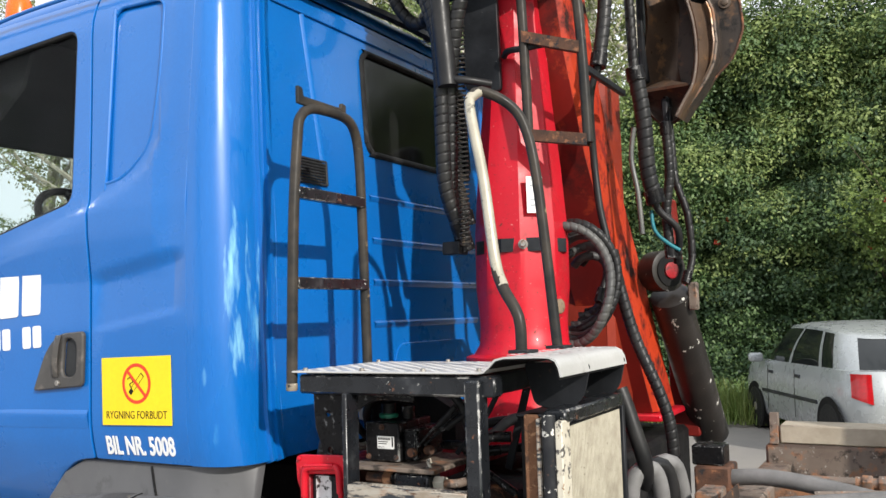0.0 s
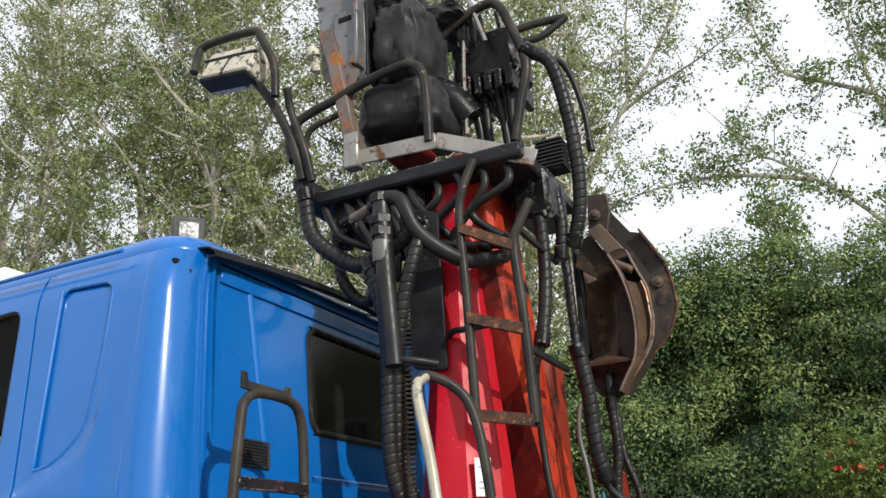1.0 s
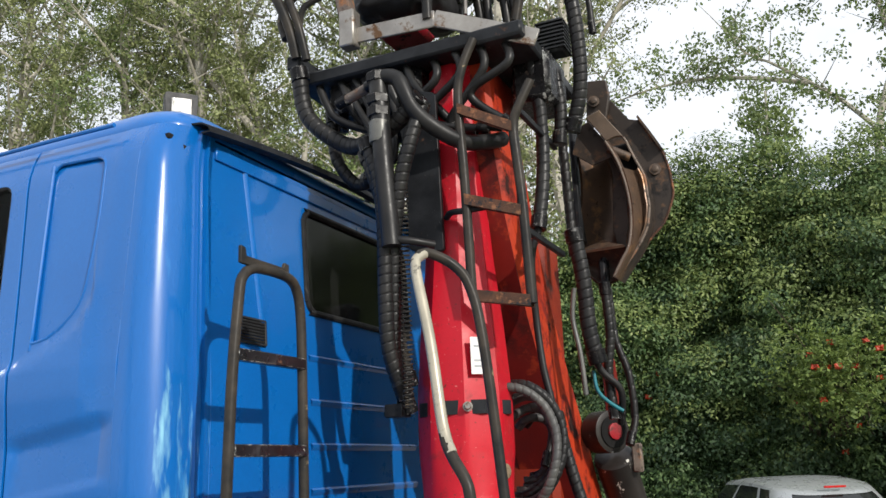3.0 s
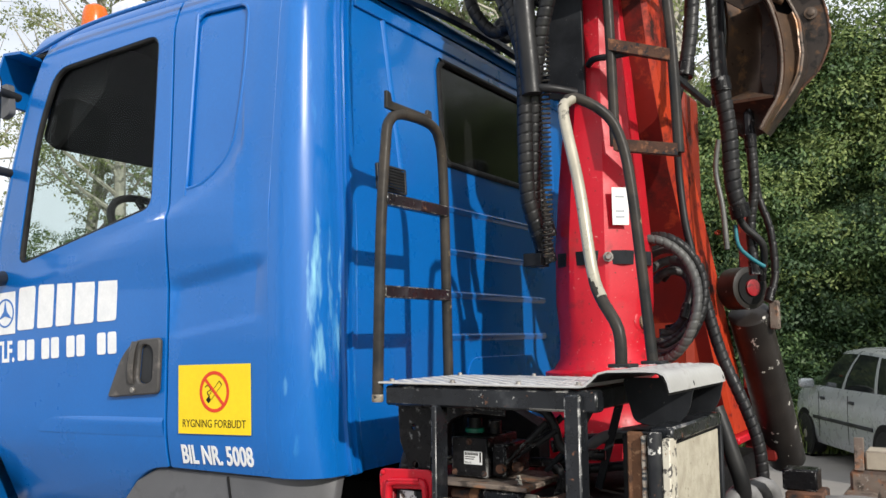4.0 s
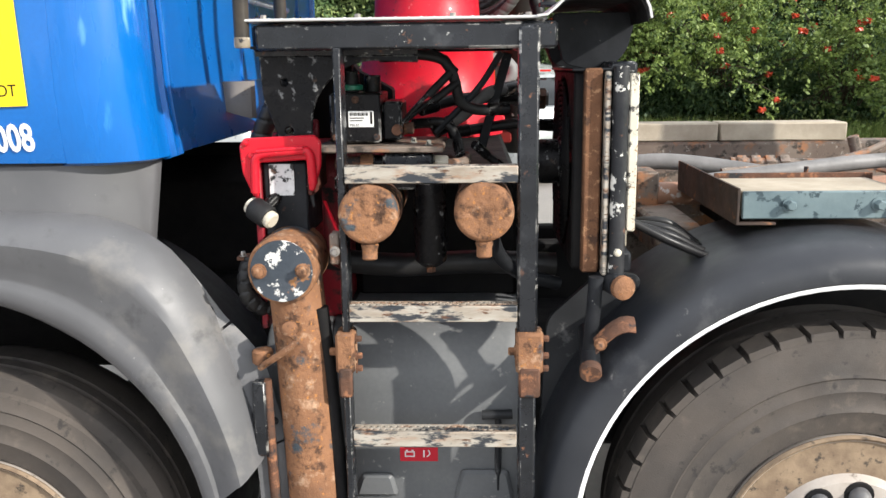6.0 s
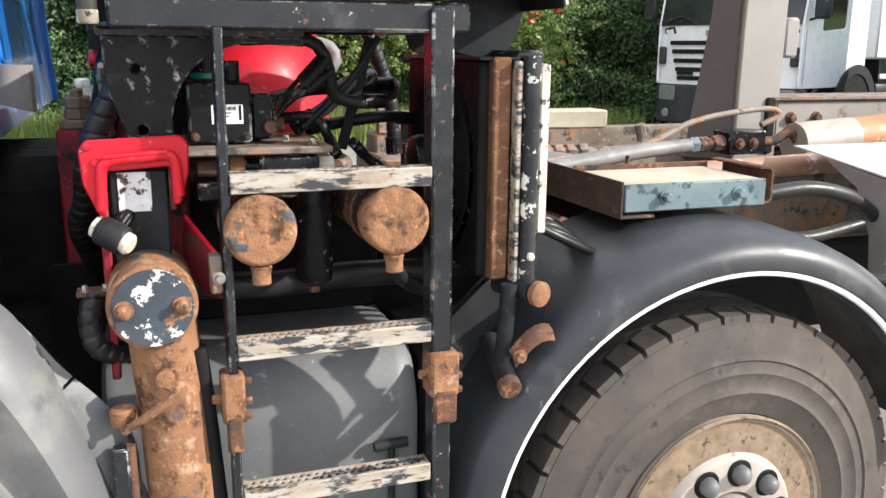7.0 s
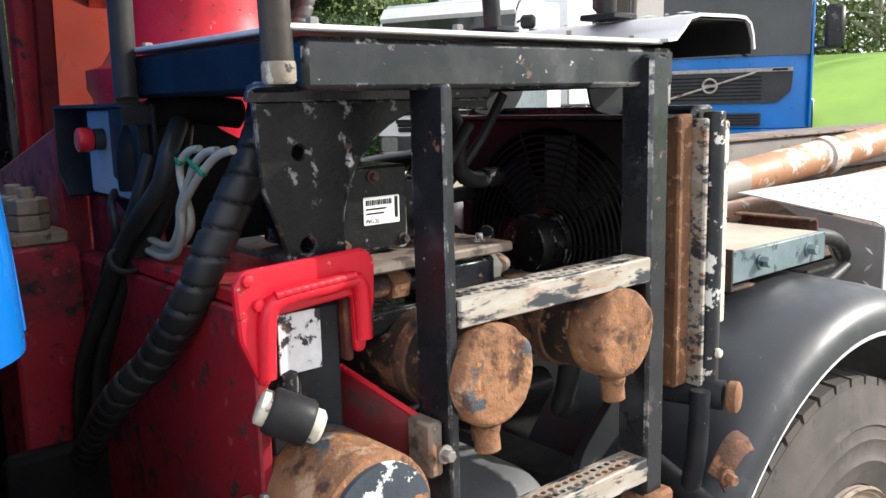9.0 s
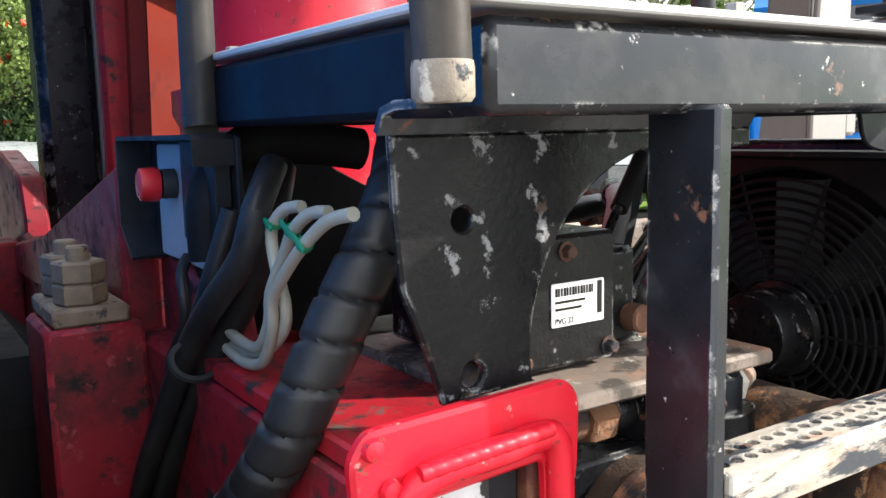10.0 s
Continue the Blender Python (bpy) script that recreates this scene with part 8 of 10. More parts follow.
long_beam = part("long_beam", Geo().box(2.32, 8.0, 1.36, 1.62, 1.285, 1.47, 0.008), steel_grey, hl, "grey steel main beam with a rusty top")
part("beam_top", Geo().box(2.30, 8.0, 1.34, 1.64, 1.472, 1.485, 0.004), steel_brown, long_beam)
part("beam_end", Geo().box(2.27, 2.317, 1.345, 1.63, 1.26, 1.485, 0.008), dark, long_beam)
for x in (2.40, 2.53):
    part("bolt", Geo().bolt((x, 1.36, 1.40), (0, -1, 0), 0.018, 0.02), rust_dark, long_beam)
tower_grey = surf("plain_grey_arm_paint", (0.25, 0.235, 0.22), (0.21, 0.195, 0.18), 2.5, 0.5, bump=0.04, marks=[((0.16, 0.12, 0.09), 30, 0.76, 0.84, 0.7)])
# the arm's sides away from the sun have their shade in this colour
tower_shade = surf("shaded_taupe_arm_steel", (0.115, 0.098, 0.088), (0.085, 0.072, 0.064), 3, 0.6, bump=0.08, marks=[((0.19, 0.12, 0.08), 7, 0.68, 0.86, 0.8)])
tower = thing("hook_arm_tower", (2.2, 1.55, 1.3), "tall grey-brown steel hook arm standing behind the crane", "hook arm")
part("tower", Geo().plate(rounded([(2.125, 1.24), (2.335, 1.24), (2.34, 2.4), (2.33, 3.1), (2.16, 3.1), (2.125, 2.0)], 0.01), on_y(1.36), 0.006), tower_grey, tower)
part("tower_side", Geo().sheet([[(2.125 + (x - 2.125) * k, 1.366 + 0.134 * k, z) for x, z in ((1.995, 1.24), (2.019, 1.389), (2.091, 1.80), (2.105, 2.0), (2.15, 3.1))] for k in (0.0, 0.5, 1.0)], 0.01), tower_shade, tower)
part("edge_bead", Geo().tube([(2.125, 1.357, 1.25), (2.127, 1.357, 1.75), (2.14, 1.357, 2.0), (2.17, 1.357, 2.3)], 0.012, 8), tower_shade, tower)
part("tower_back", Geo().box(2.11, 2.335, 1.50, 1.52, 1.24, 3.1, 0.006), tower_shade, tower)
part("tower_right", Geo().sheet([[(x, y, z) for x, z in ((2.33, 1.24), (2.34, 2.4), (2.325, 3.1))] for y in (1.366, 1.50)], 0.006), tower_grey, tower)
part("stop_block", Geo().box(2.345, 2.42, 1.37, 1.43, 1.64, 1.80, 0.012), tower_grey, tower)
pp = thing("hook_lift_tube", (2.2, 0.85, 1.27), "rusty brown tube of the hook lift with chipped paint", "steel tube")
part("tube", Geo().tube([(0.75, 0.80, 1.265), (1.6, 0.80, 1.285), (2.4, 0.82, 1.305), (4.5, 0.85, 1.36)], 0.036, 20, 0.1), brown_pipe, pp)
for x in (0.78, 2.75):
    part("cradle", Geo().box(x, x + 0.07, 0.76, 0.90, 1.2, 1.34, 0.006), steel_brown, pp)
big = thing("lift_cylinder", (3.5, 1.1, 1.35), "large hook-lift cylinder with chipped orange paint", "hydraulic cylinder")
part("barrel", Geo().tube([(2.45, 1.10, 1.345), (3.2, 1.10, 1.40), (5.2, 1.10, 1.54)], 0.075, 28, 0.1), orange_tube, big)
part("silver_end", Geo().tube([(2.2, 1.10, 1.33), (2.46, 1.10, 1.346)], 0.077, 28, curve=False), surf("weathered_beige_gland", (0.36, 0.315, 0.27), (0.27, 0.22, 0.18), 6, 0.5, bump=0.1, marks=[((0.26, 0.15, 0.09), 10, 0.64, 0.80, 0.7)]), big, "weathered beige gland end")
part("collar", Geo().cyl((3.15, 1.10, 1.395), (3.22, 1.10, 1.40), 0.088, seg=28), orange_tube, big)
vb = thing("lift_valve", (1.96, 1.1, 1.34), "dark steel valve with fittings on the hook lift", "valve")
part("block", Geo().box(1.88, 2.04, 1.06, 1.16, 1.30, 1.385, 0.005), grime, vb)
for x in (1.925, 1.985):
    part("bolt", Geo().bolt((x, 1.06, 1.34), (0, -1, 0), 0.014, 0.012), rust_dark, vb)
part("fitting", Geo().lathe([(0.026, 0), (0.03, 0.005), (0.03, 0.05), (0.022, 0.055), (0.022, 0.07), (0.028, 0.075), (0.028, 0.11)], (1.88, 1.10, 1.34), (-1, -0.05, -0.02), 8), rust_dark, vb)
part("blue_nut", Geo().lathe([(0.03, 0), (0.03, 0.035)], (1.765, 1.095, 1.338), (-1, -0.05, -0.02), 6), steel_green, vb)
part("hose_end", Geo().tube([(1.73, 1.09, 1.337), (1.55, 1.05, 1.33), (1.3, 1.0, 1.31), (1.0, 0.95, 1.28)], 0.025, 12), hose_grey, vb)
part("steel_line", Geo().tube([(1.1, 1.0, 1.31), (1.5, 1.06, 1.34), (1.75, 1.10, 1.42), (2.0, 1.12, 1.455), (2.12, 1.12, 1.455), (2.13, 1.12, 1.43), (2.06, 1.12, 1.40)], 0.011, 10), steel_brown, vb)
part("right_elbow", Geo().tube([(2.04, 1.1, 1.34), (2.12, 1.1, 1.345), (2.16, 1.1, 1.37), (2.2, 1.1, 1.36), (2.23, 1.1, 1.31)], 0.018, 10), rust_dark, vb)
part("pin", Geo().tube([(1.29, 0.78, 1.35), (1.29, 0.79, 1.25)], 0.007, 8), rust_dark, vb)

# timber-topped bracket over the mudguard
tb = thing("timber_rest", (1.12, 0.4, 1.33), "timber-topped steel rest bracket with a green-grey end", "rest bracket")
part("end_plate", Geo().box(0.922, 1.318, 0.182, 0.194, 1.298, 1.364, 0.003), steel_green, tb, "green-grey painted end plate")
for x in (1.03, 1.235):
    part("bolt", Geo().bolt((x, 0.182, 1.332), (0, -1, 0), 0.012, 0.018), steel_green, tb)
part("timber", Geo().box(0.924, 1.316, 0.196, 0.44, 1.30, 1.362, 0.004), wood_pale, tb, "pale weathered timber")
part("channel", Geo().plate([(0.908, 1.285), (1.0, 1.285), (1.0, 1.291), (0.914, 1.291), (0.914, 1.372), (0.908, 1.372)], lambda u, v, w: (u, 0.176 + w, v), 0.6, b=0.001), surf("grimy_brown_channel", (0.045, 0.036, 0.032), (0.09, 0.06, 0.045), 9, 0.7, bump=0.2, marks=[((0.22, 0.11, 0.06), 26, 0.68, 0.8, 0.85)]), tb)
part("channel", Geo().plate(rounded([(1.322, 1.290), (1.37, 1.290), (1.38, 1.30), (1.38, 1.375), (1.37, 1.385), (1.335, 1.385), (1.335, 1.379), (1.365, 1.379), (1.373, 1.372), (1.373, 1.303), (1.365, 1.297), (1.322, 1.297)], 0.004), lambda u, v, w: (u, 0.23 + w, v), 0.20, b=0.001), rust_dark, tb)
part("rear_lip", Geo().box(0.924, 1.335, 0.442, 0.448, 1.30, 1.375, 0.002), rust_dark, tb)
part("rest_arm", Geo().box(1.0, 1.2, 0.5, 0.9, 1.2, 1.285, 0.006), dark, tb)
ft = thing("far_timber_rest", (0.9, 2.0, 1.35), "weathered timber block on the far steel frame", "timber block")
part("timber", Geo().box(0.86, 1.35, 1.96, 2.12, 1.322, 1.40, 0.006), wood_pale, ft)
part("timber", Geo().box(1.36, 1.9, 1.96, 2.12, 1.322, 1.40, 0.006), wood_pale, ft)
part("end_cleat", Geo().plate([(1.95, 1.322), (2.0, 1.322), (2.0, 1.45), (1.97, 1.45)], on_x(0.82), 0.035), steel_brown, ft)
vf = thing("chassis_valve", (0.72, 1.2, 1.2), "grimy valve with fittings on the chassis behind the cooler", "valve")
part("block", Geo().box(0.70, 0.82, 1.10, 1.25, 1.26, 1.36, 0.006), rust_dark, vf)
part("solenoid", Geo().box(0.69, 0.80, 1.12, 1.22, 1.36, 1.43, 0.006), grime, vf)
part("hose", Geo().tube([(0.82, 1.15, 1.32), (0.95, 1.13, 1.33), (1.15, 1.1, 1.31), (1.4, 1.05, 1.27)], 0.028, 12), hose_grey, vf)
for k in range(4):
    part("pipe_nut", Geo().lathe([(0.026, 0), (0.028, 0.003), (0.028, 0.03), (0.026, 0.033)], (1.22 + 0.05 * k, 1.25, 1.31), (1, 0, 0), 6), steel_brown, vf)
part("pipe", Geo().tube([(1.2, 1.25, 1.31), (1.6, 1.25, 1.31), (1.62, 1.25, 1.4)], 0.02), steel_brown, vf)

# tread-plate box, lamp and reflector behind the second axle
tp = thing("tread_plate_box", (2.3, 0.6, 1.2), "bright aluminium tread-plate cover box", "tread plate")
part("top", Geo().sheet([[(x, y, z) for y, z in ((0.75, 1.368), (0.72, 1.366), (0.31, 1.312), (0.285, 1.30), (0.28, 1.28), (0.28, 0.78))] for x in (1.892, 2.2, 2.6, 3.0)], -0.005), tread, tp)
part("raised_pattern", checker(1.9, 3.0, 0.80, 1.27, lambda u, v, w: (u, 0.279 - w, v), 0.05, 0.018), tread, tp)
part("raised_pattern", checker(1.9, 3.0, 0.31, 0.72, lambda u, v, w: (u, v, 1.3135 + (v - 0.31) * 0.132 + w), 0.05, 0.018), tread, tp)
# the end face's deep shade is put into this darker aluminium
part("end_plate", Geo().plate([(0.285, 1.295), (0.62, 1.346), (0.47, 1.27), (0.405, 1.14), (0.38, 0.95), (0.38, 0.80), (0.285, 0.80)], on_x(1.893), 0.004), surf("shaded_aluminium_end", (0.30, 0.29, 0.275), (0.22, 0.21, 0.20), 6, 0.5, metal=0.3, bump=0.1), tp)
part("raised_pattern", checker(0.3, 0.38, 0.85, 1.28, lambda u, v, w: (1.892 - w, u, v), 0.05, 0.018), tread, tp)
ml = thing("marker_lamp", (1.72, 0.05, 1.1), "black rubber-bodied side marker lamp", "marker lamp")
part("body", lump((1.735, 0.05, 1.075), (0.06, 0.055, 0.055), 3.0, 0.08, 14), rubber, ml)
part("stalk", Geo().cyl((1.60, 0.12, 1.10), (1.74, 0.08, 1.085), 0.018), rubber, ml)
rf = thing("side_reflector", (1.83, 0.02, 0.93), "amber side reflector on a rusty bracket", "reflector")
part("lens", Geo().plate(rect(1.79, 1.86, 0.87, 1.0, 0.006), on_y(0.012), 0.014, b=0.003), amber, rf)
part("bracket", Geo().box(1.765, 1.88, 0.027, 0.035, 0.84, 1.03, 0.002), rust, rf)
solo("side_post", Geo().box(1.77, 2.1, 0.05, 0.12, 0.25, 0.84, 0.006), steel_grey, "dusty grey steel side guard post", "side guard")
hose([(1.45, 0.35, 1.29), (1.6, 0.35, 1.30), (1.75, 0.36, 1.27), (1.9, 0.4, 1.2)], 0.022, ends=False)
hose([(1.45, 0.3, 1.18), (1.6, 0.32, 1.17), (1.8, 0.35, 1.19)], 0.018, "black hose under the cover box", ends=False)


# ---- parked cars ----
def oval(cx, ax, ay, power, n=96):
    """A rounded rectangle in plan: its points at even angles, starting straight ahead."""
    out = []
    for i in range(n):
        a = 2 * math.pi * i / n
        ca, sa = math.cos(a), math.sin(a)
        out.append((cx + ax * math.copysign(abs(ca) ** power, ca), ay * math.copysign(abs(sa) ** power, sa)))
    return out


def car_body(length, width, height, name, base, yaw, paint, label):
    """A small hatchback. Local x ahead, y to its left; base: the middle of its footprint."""
    m = Matrix.Translation(base) @ Matrix.Rotation(yaw, 4, "Z")
    car = thing(name, base, label, "car", "parked cars")
    L, hw = length / 2, width / 2
    put = lambda nm, g, mat, parent=car, lab="", **k: part(nm, g.moved(m), mat, parent, lab, **k)
    nose = lambda x: 0.20 * max(0.0, (x - (L - 1.0)) / 1.0) ** 1.5
    levels = ((0.20, 0.93, 0.93), (0.26, 0.985, 0.96), (0.40, 1.0, 0.985), (0.56, 1.0, 1.0), (0.74, 0.99, 0.995), (0.90, 0.968, 0.975), (0.955, 0.95, 0.955), (0.965, 0.9, 0.9), (0.968, 0.4, 0.4))
    rows = [[(x, y, z - nose(x) * (z - 0.2) / 0.75) for x, y in oval(0, L * kx, hw * ky, 0.36)] for z, kx, ky in levels]
    body = put("body", Geo().sheet(rows, closed=True), paint)
    # glasshouse: one lofted band of glass with painted pillars and roof standing proud of it
    N = 96
    low, high = oval(-0.27, (length - 0.95) / 2, hw * 0.935, 0.42, N), oval(-0.45, (length - 1.95) / 2, hw * 0.76, 0.5, N)
    def glassy(i, k, out=0.0):
        (x0, y0), (x1, y1) = low[i % N], high[i % N]
        b = 0.035 * math.sin(math.pi * k)
        x, y = x0 + (x1 - x0) * k, y0 + (y1 - y0) * k
        r = math.hypot(x + 0.35, y) or 1.0
        return (x + (x + 0.35) / r * (b + out), y + y / r * (b + out), 0.945 + (height - 0.055 - 0.10 * (abs(x1 + 0.2) / 1.1) ** 2.4 - 0.945) * k)
    ks = [j / 6 for j in range(7)]
    put("window_band", Geo().sheet([[glassy(i, k) for i in range(N)] for k in ks], closed=True), car_glass, lab="dark car windows")
    rows = [[glassy(i, k, 0.008) for i in range(N)] for k in (0.93, 1.0)]
    for f_, dz in ((0.93, 0.022), (0.75, 0.044), (0.4, 0.056), (0.05, 0.06)):
        rows.append([(-0.45 + (x + 0.45) * f_, y * f_, height - 0.06 + dz - 0.10 * (abs(x + 0.2) / 1.1) ** 2.4 * f_ ** 2) for x, y in high])
    put("roof", Geo().sheet(rows, closed=True), paint)
    put("waist_strip", Geo().sheet([[glassy(i, k, 0.006) for i in range(N)] for k in (-0.01, 0.05)], closed=True), paint)
    for s in (1, -1):
        for a0, a1, mat in ((7.5, 10, paint), (23.5, 23.68, paint), (26.5, 27.2, paint), (30.6, 39.2, paint)):
            idx = np.linspace(a0, a1, 5 if a1 - a0 < 4 else 14)
            rows = []
            for q in idx:
                i0 = int(math.floor(q))
                t = q - i0
                rows.append([tuple(Vector(glassy(s * i0, k, 0.009)).lerp(Vector(glassy(s * (i0 + 1), k, 0.009)), t)) for k in [0.0, 0.2, 0.4, 0.6, 0.8, 0.97]])
            put("pillar", Geo().sheet(rows), mat)
        for x in (-0.48, 0.42):
            put("door_handle", Geo().box(x, x + 0.13, s * hw * 0.995 - 0.014, s * hw * 0.995 + 0.014, 0.80, 0.84, 0.009), plastic_black)
        put("rub_strip", Geo().box(-L + 0.95, L - 1.1, s * hw - 0.010, s * hw + 0.010, 0.53, 0.575, 0.006), plastic_black)
        put("wing_mirror", lump((L - 1.12, s * (hw + 0.08), 1.0), (0.055, 0.10, 0.065), 4.0, 0.05, 12), paint)
        for q in (0.62, -0.30):
            put("door_gap", Geo().tube([(q, s * (hw + 0.0005), 0.30), (q, s * (hw + 0.0005), 0.60), (q, s * (hw * 0.985 + 0.001), 0.90)], 0.004, 5), dark)
        rows = []
        for q in np.linspace(35.6, 42.0, 9):
            i0 = int(q)
            (xa, ya), (xb, yb) = oval(0, L, hw, 0.36)[i0 % N], oval(0, L, hw, 0.36)[(i0 + 1) % N]
            x, y = (xa + (xb - xa) * (q - i0)) * 1.006, s * (ya + (yb - ya) * (q - i0)) * 1.008
            rows.append([(x * (1.0 if z < 0.8 else 0.985), y * (1.0 if z < 0.8 else 0.985), z) for z in (0.60 + 0.07 * (42.0 - q) / 6.4, 0.70, 0.80, 0.93)])
        put("tail_lamp", Geo().sheet(rows, 0.008), tail_red)
        for x in (-L + 0.66, L - 0.78):
            wh = put("wheel", Geo().lathe([(0.18, -0.1), (0.27, -0.1), (0.288, -0.08), (0.288, 0.08), (0.27, 0.1), (0.18, 0.1)], (x, s * (hw - 0.10), 0.288), (0, s, 0), 32), rubber)
            put("wheel_trim", Geo().lathe([(0.185, 0.0), (0.17, 0.02), (0.06, 0.03), (0.0, 0.032)], (x, s * (hw - 0.03), 0.288), (0, s, 0), 24), steel_grey, wh)
            put("wheel_well", Geo().lathe([(0.0, 0.0), (0.335, 0.0), (0.335, 0.004)], (x, s * (hw - 0.008), 0.31), (0, s, 0), 28), dark)
    put("number_plate", Geo().box(-L - 0.012, -L + 0.004, -0.26, 0.26, 0.70, 0.81), label_white)
    put("plate_frame", Geo().box(-L - 0.006, -L + 0.006, -0.28, 0.28, 0.685, 0.825, 0.004), plastic_black)
    put("brake_lamp", Geo().box(-L + 0.47, -L + 0.50, -0.13, 0.13, height - 0.13, height - 0.105, 0.004), tail_red)
    put("wiper", Geo().tube([(-L + 0.13, 0.0, 1.02), (-L + 0.15, -0.30, 1.04)], 0.009, 6), plastic_black)
    return car


car_body(3.85, 1.66, 1.50, "silver_hatchback", (0.45, 10.5, ground_z(0.45, 10.5)), radians(119), silver, "silver hatchback parked by the hedge")
car_body(4.3, 1.75, 1.42, "silver_estate_car", (-3.6, 11.5, ground_z(-3.6, 11.5)), radians(100), silver, "second silver car parked beyond the crane")
car_body(4.4, 1.8, 1.45, "dark_blue_car", (-12.6, 5.2, ground_z(-12.6, 5.2)), radians(-32), navy, "dark blue car parked across the yard")


# ---- parked trucks ----
def parked_truck(name, base, yaw, paint, label, style, size=1.0):
    """A truck that faces local -x; base: the middle of its front at the ground."""
    m = Matrix.Translation(base) @ Matrix.Rotation(yaw, 4, "Z") @ Matrix.Scale(size, 4)
    t = thing(name, base, label, "truck", "parked trucks")
    put = lambda nm, g, mat, parent=t, lab="", **k: part(nm, g.moved(m), mat, parent, lab, **k)
    H = 2.95
    prof = rounded([(0.0, 0.95), (0.0, 1.85), (0.18, 2.75), (0.35, H), (1.95, H + 0.08), (2.0, 0.95)], [0.05, 0.12, 0.12, 0.15, 0.1, 0.02])
    hole = rounded([(0.55, 1.75), (1.25, 1.80), (1.25, 2.55), (0.62, 2.55)], 0.06)
    for s in (-1.2, 1.17):
        sd = put("cab_side", Geo().plate(prof, lambda u, v, w: (u, s + w, v), 0.03, [hole], b=0.008), paint)
        put("side_window", Geo().plate(hole, lambda u, v, w: (u, s + 0.012 + w, v), 0.005), glass_dark, sd)
    put("roof", Geo().box(0.32, 1.97, -1.17, 1.17, H - 0.02, H + 0.07, 0.03), paint)
    put("cab_back", Geo().box(1.95, 2.0, -1.17, 1.17, 1.0, H, 0.02), paint)
    put("windscreen", Geo().sheet([[(0.01 - 0.05 * math.cos(y * 1.2) + 0.2 * k / 4, y, 1.84 + 0.92 * k / 4) for y in np.linspace(-1.16, 1.16, 9)] for k in range(5)], 0.01), windscreen_mat)
    put("visor", Geo().sheet([[(0.2 - 0.05 * math.cos(y * 1.2) + dx, y, z) for y in np.linspace(-1.18, 1.18, 9)] for dx, z in ((0.0, 2.74), (-0.05, 2.80), (0.1, 2.97))], 0.02), paint)
    for y in (-0.45, 0.45):
        put("wiper", Geo().tube([(-0.06, y, 1.84), (-0.03, y + 0.3, 1.97), (-0.04, y + 0.6, 1.90)], 0.012, 6), plastic_black)
    face = put("front_panel", Geo().plate(rounded([(-1.2, 0.95), (1.2, 0.95), (1.2, 1.86), (-1.2, 1.86)], [0.03, 0.03, 0.12, 0.12]), lambda u, v, w: (-0.02 + 0.10 * (abs(u) / 1.2) ** 4 + w, u, v), 0.04, cuts=[("u", q) for q in (-1.1, -0.95, -0.7, 0.7, 0.95, 1.1)]), paint)
    if style == "slats":
        for k, z in enumerate((1.58, 1.45, 1.31, 1.18, 1.05)):
            put("grille_slot", Geo().plate(rect(-0.95 + 0.04 * k, 0.95 - 0.04 * k, z - 0.033, z + 0.033, 0.02), lambda u, v, w: (-0.03 - w, u, v), 0.006), dark, face)
        put("name_bars", Geo().box(-0.035, -0.028, -0.33, 0.33, 1.685, 1.765, 0.002), steel_grey, face)
        put("model_bar", Geo().box(-0.038, -0.032, 0.50, 0.80, 1.095, 1.145, 0.002), dark, face)
        for y in (-1.0, 1.0):
            put("corner_slot", Geo().plate(rounded([(y - 0.13, 1.72), (y + 0.13, 1.72), (y + 0.13, 1.80), (y - 0.08, 1.83)], 0.02), lambda u, v, w: (-0.012 + 0.10 * (abs(u) / 1.2) ** 4 - w, u, v), 0.01), dark, face)
            put("side_duct", Geo().box(-0.03, 0.05, y - 0.16 if y < 0 else y + 0.05, y - 0.05 if y < 0 else y + 0.16, 1.25, 1.52, 0.02), grille_grey, face)
        bcol = paint
    else:
        put("grille", Geo().plate(rounded([(-0.98, 1.66), (0.98, 1.66), (0.96, 1.40), (0.80, 1.26), (-0.80, 1.26), (-0.96, 1.40)], 0.05), lambda u, v, w: (-0.03 - w, u, v), 0.012), grille_grey, face)
        put("top_bar", Geo().box(-0.055, -0.035, -0.98, 0.98, 1.64, 1.69, 0.006), steel, face)
        put("name_bar", Geo().box(-0.060, -0.055, 0.66, 0.94, 1.65, 1.68, 0.001), sign_black, face)
        put("model_bar", Geo().box(-0.060, -0.055, -0.92, -0.74, 1.655, 1.68, 0.001), sign_black, face)
        for k in range(7):
            put("grille_slat", Geo().box(-0.055, -0.04, -0.62, 0.62, 1.31 + 0.045 * k, 1.32 + 0.045 * k, 0.003), dark, face)
        put("diagonal_bar", Geo().tube([(-0.06, 0.5, 1.33), (-0.06, -0.55, 1.64)], 0.016, 8), steel, face)
        put("ring_emblem", Geo().tube([(-0.065, 0.085 * math.cos(a), 1.485 + 0.085 * math.sin(a)) for a in np.linspace(0, 2 * math.pi, 20, False)], 0.016, 8, 0.02, closed=True), steel, face)
        put("emblem_bar", Geo().box(-0.075, -0.06, -0.08, 0.08, 1.468, 1.502, 0.003), steel, face)
        put("lower_grille", Geo().box(-0.065, -0.03, -0.62, 0.62, 0.98, 1.14, 0.01), grille_grey, face)
        for k in range(4):
            put("grille_slat", Geo().box(-0.075, -0.06, -0.6, 0.6, 1.0 + 0.036 * k, 1.012 + 0.036 * k, 0.003), dark, face)
        bcol = paint
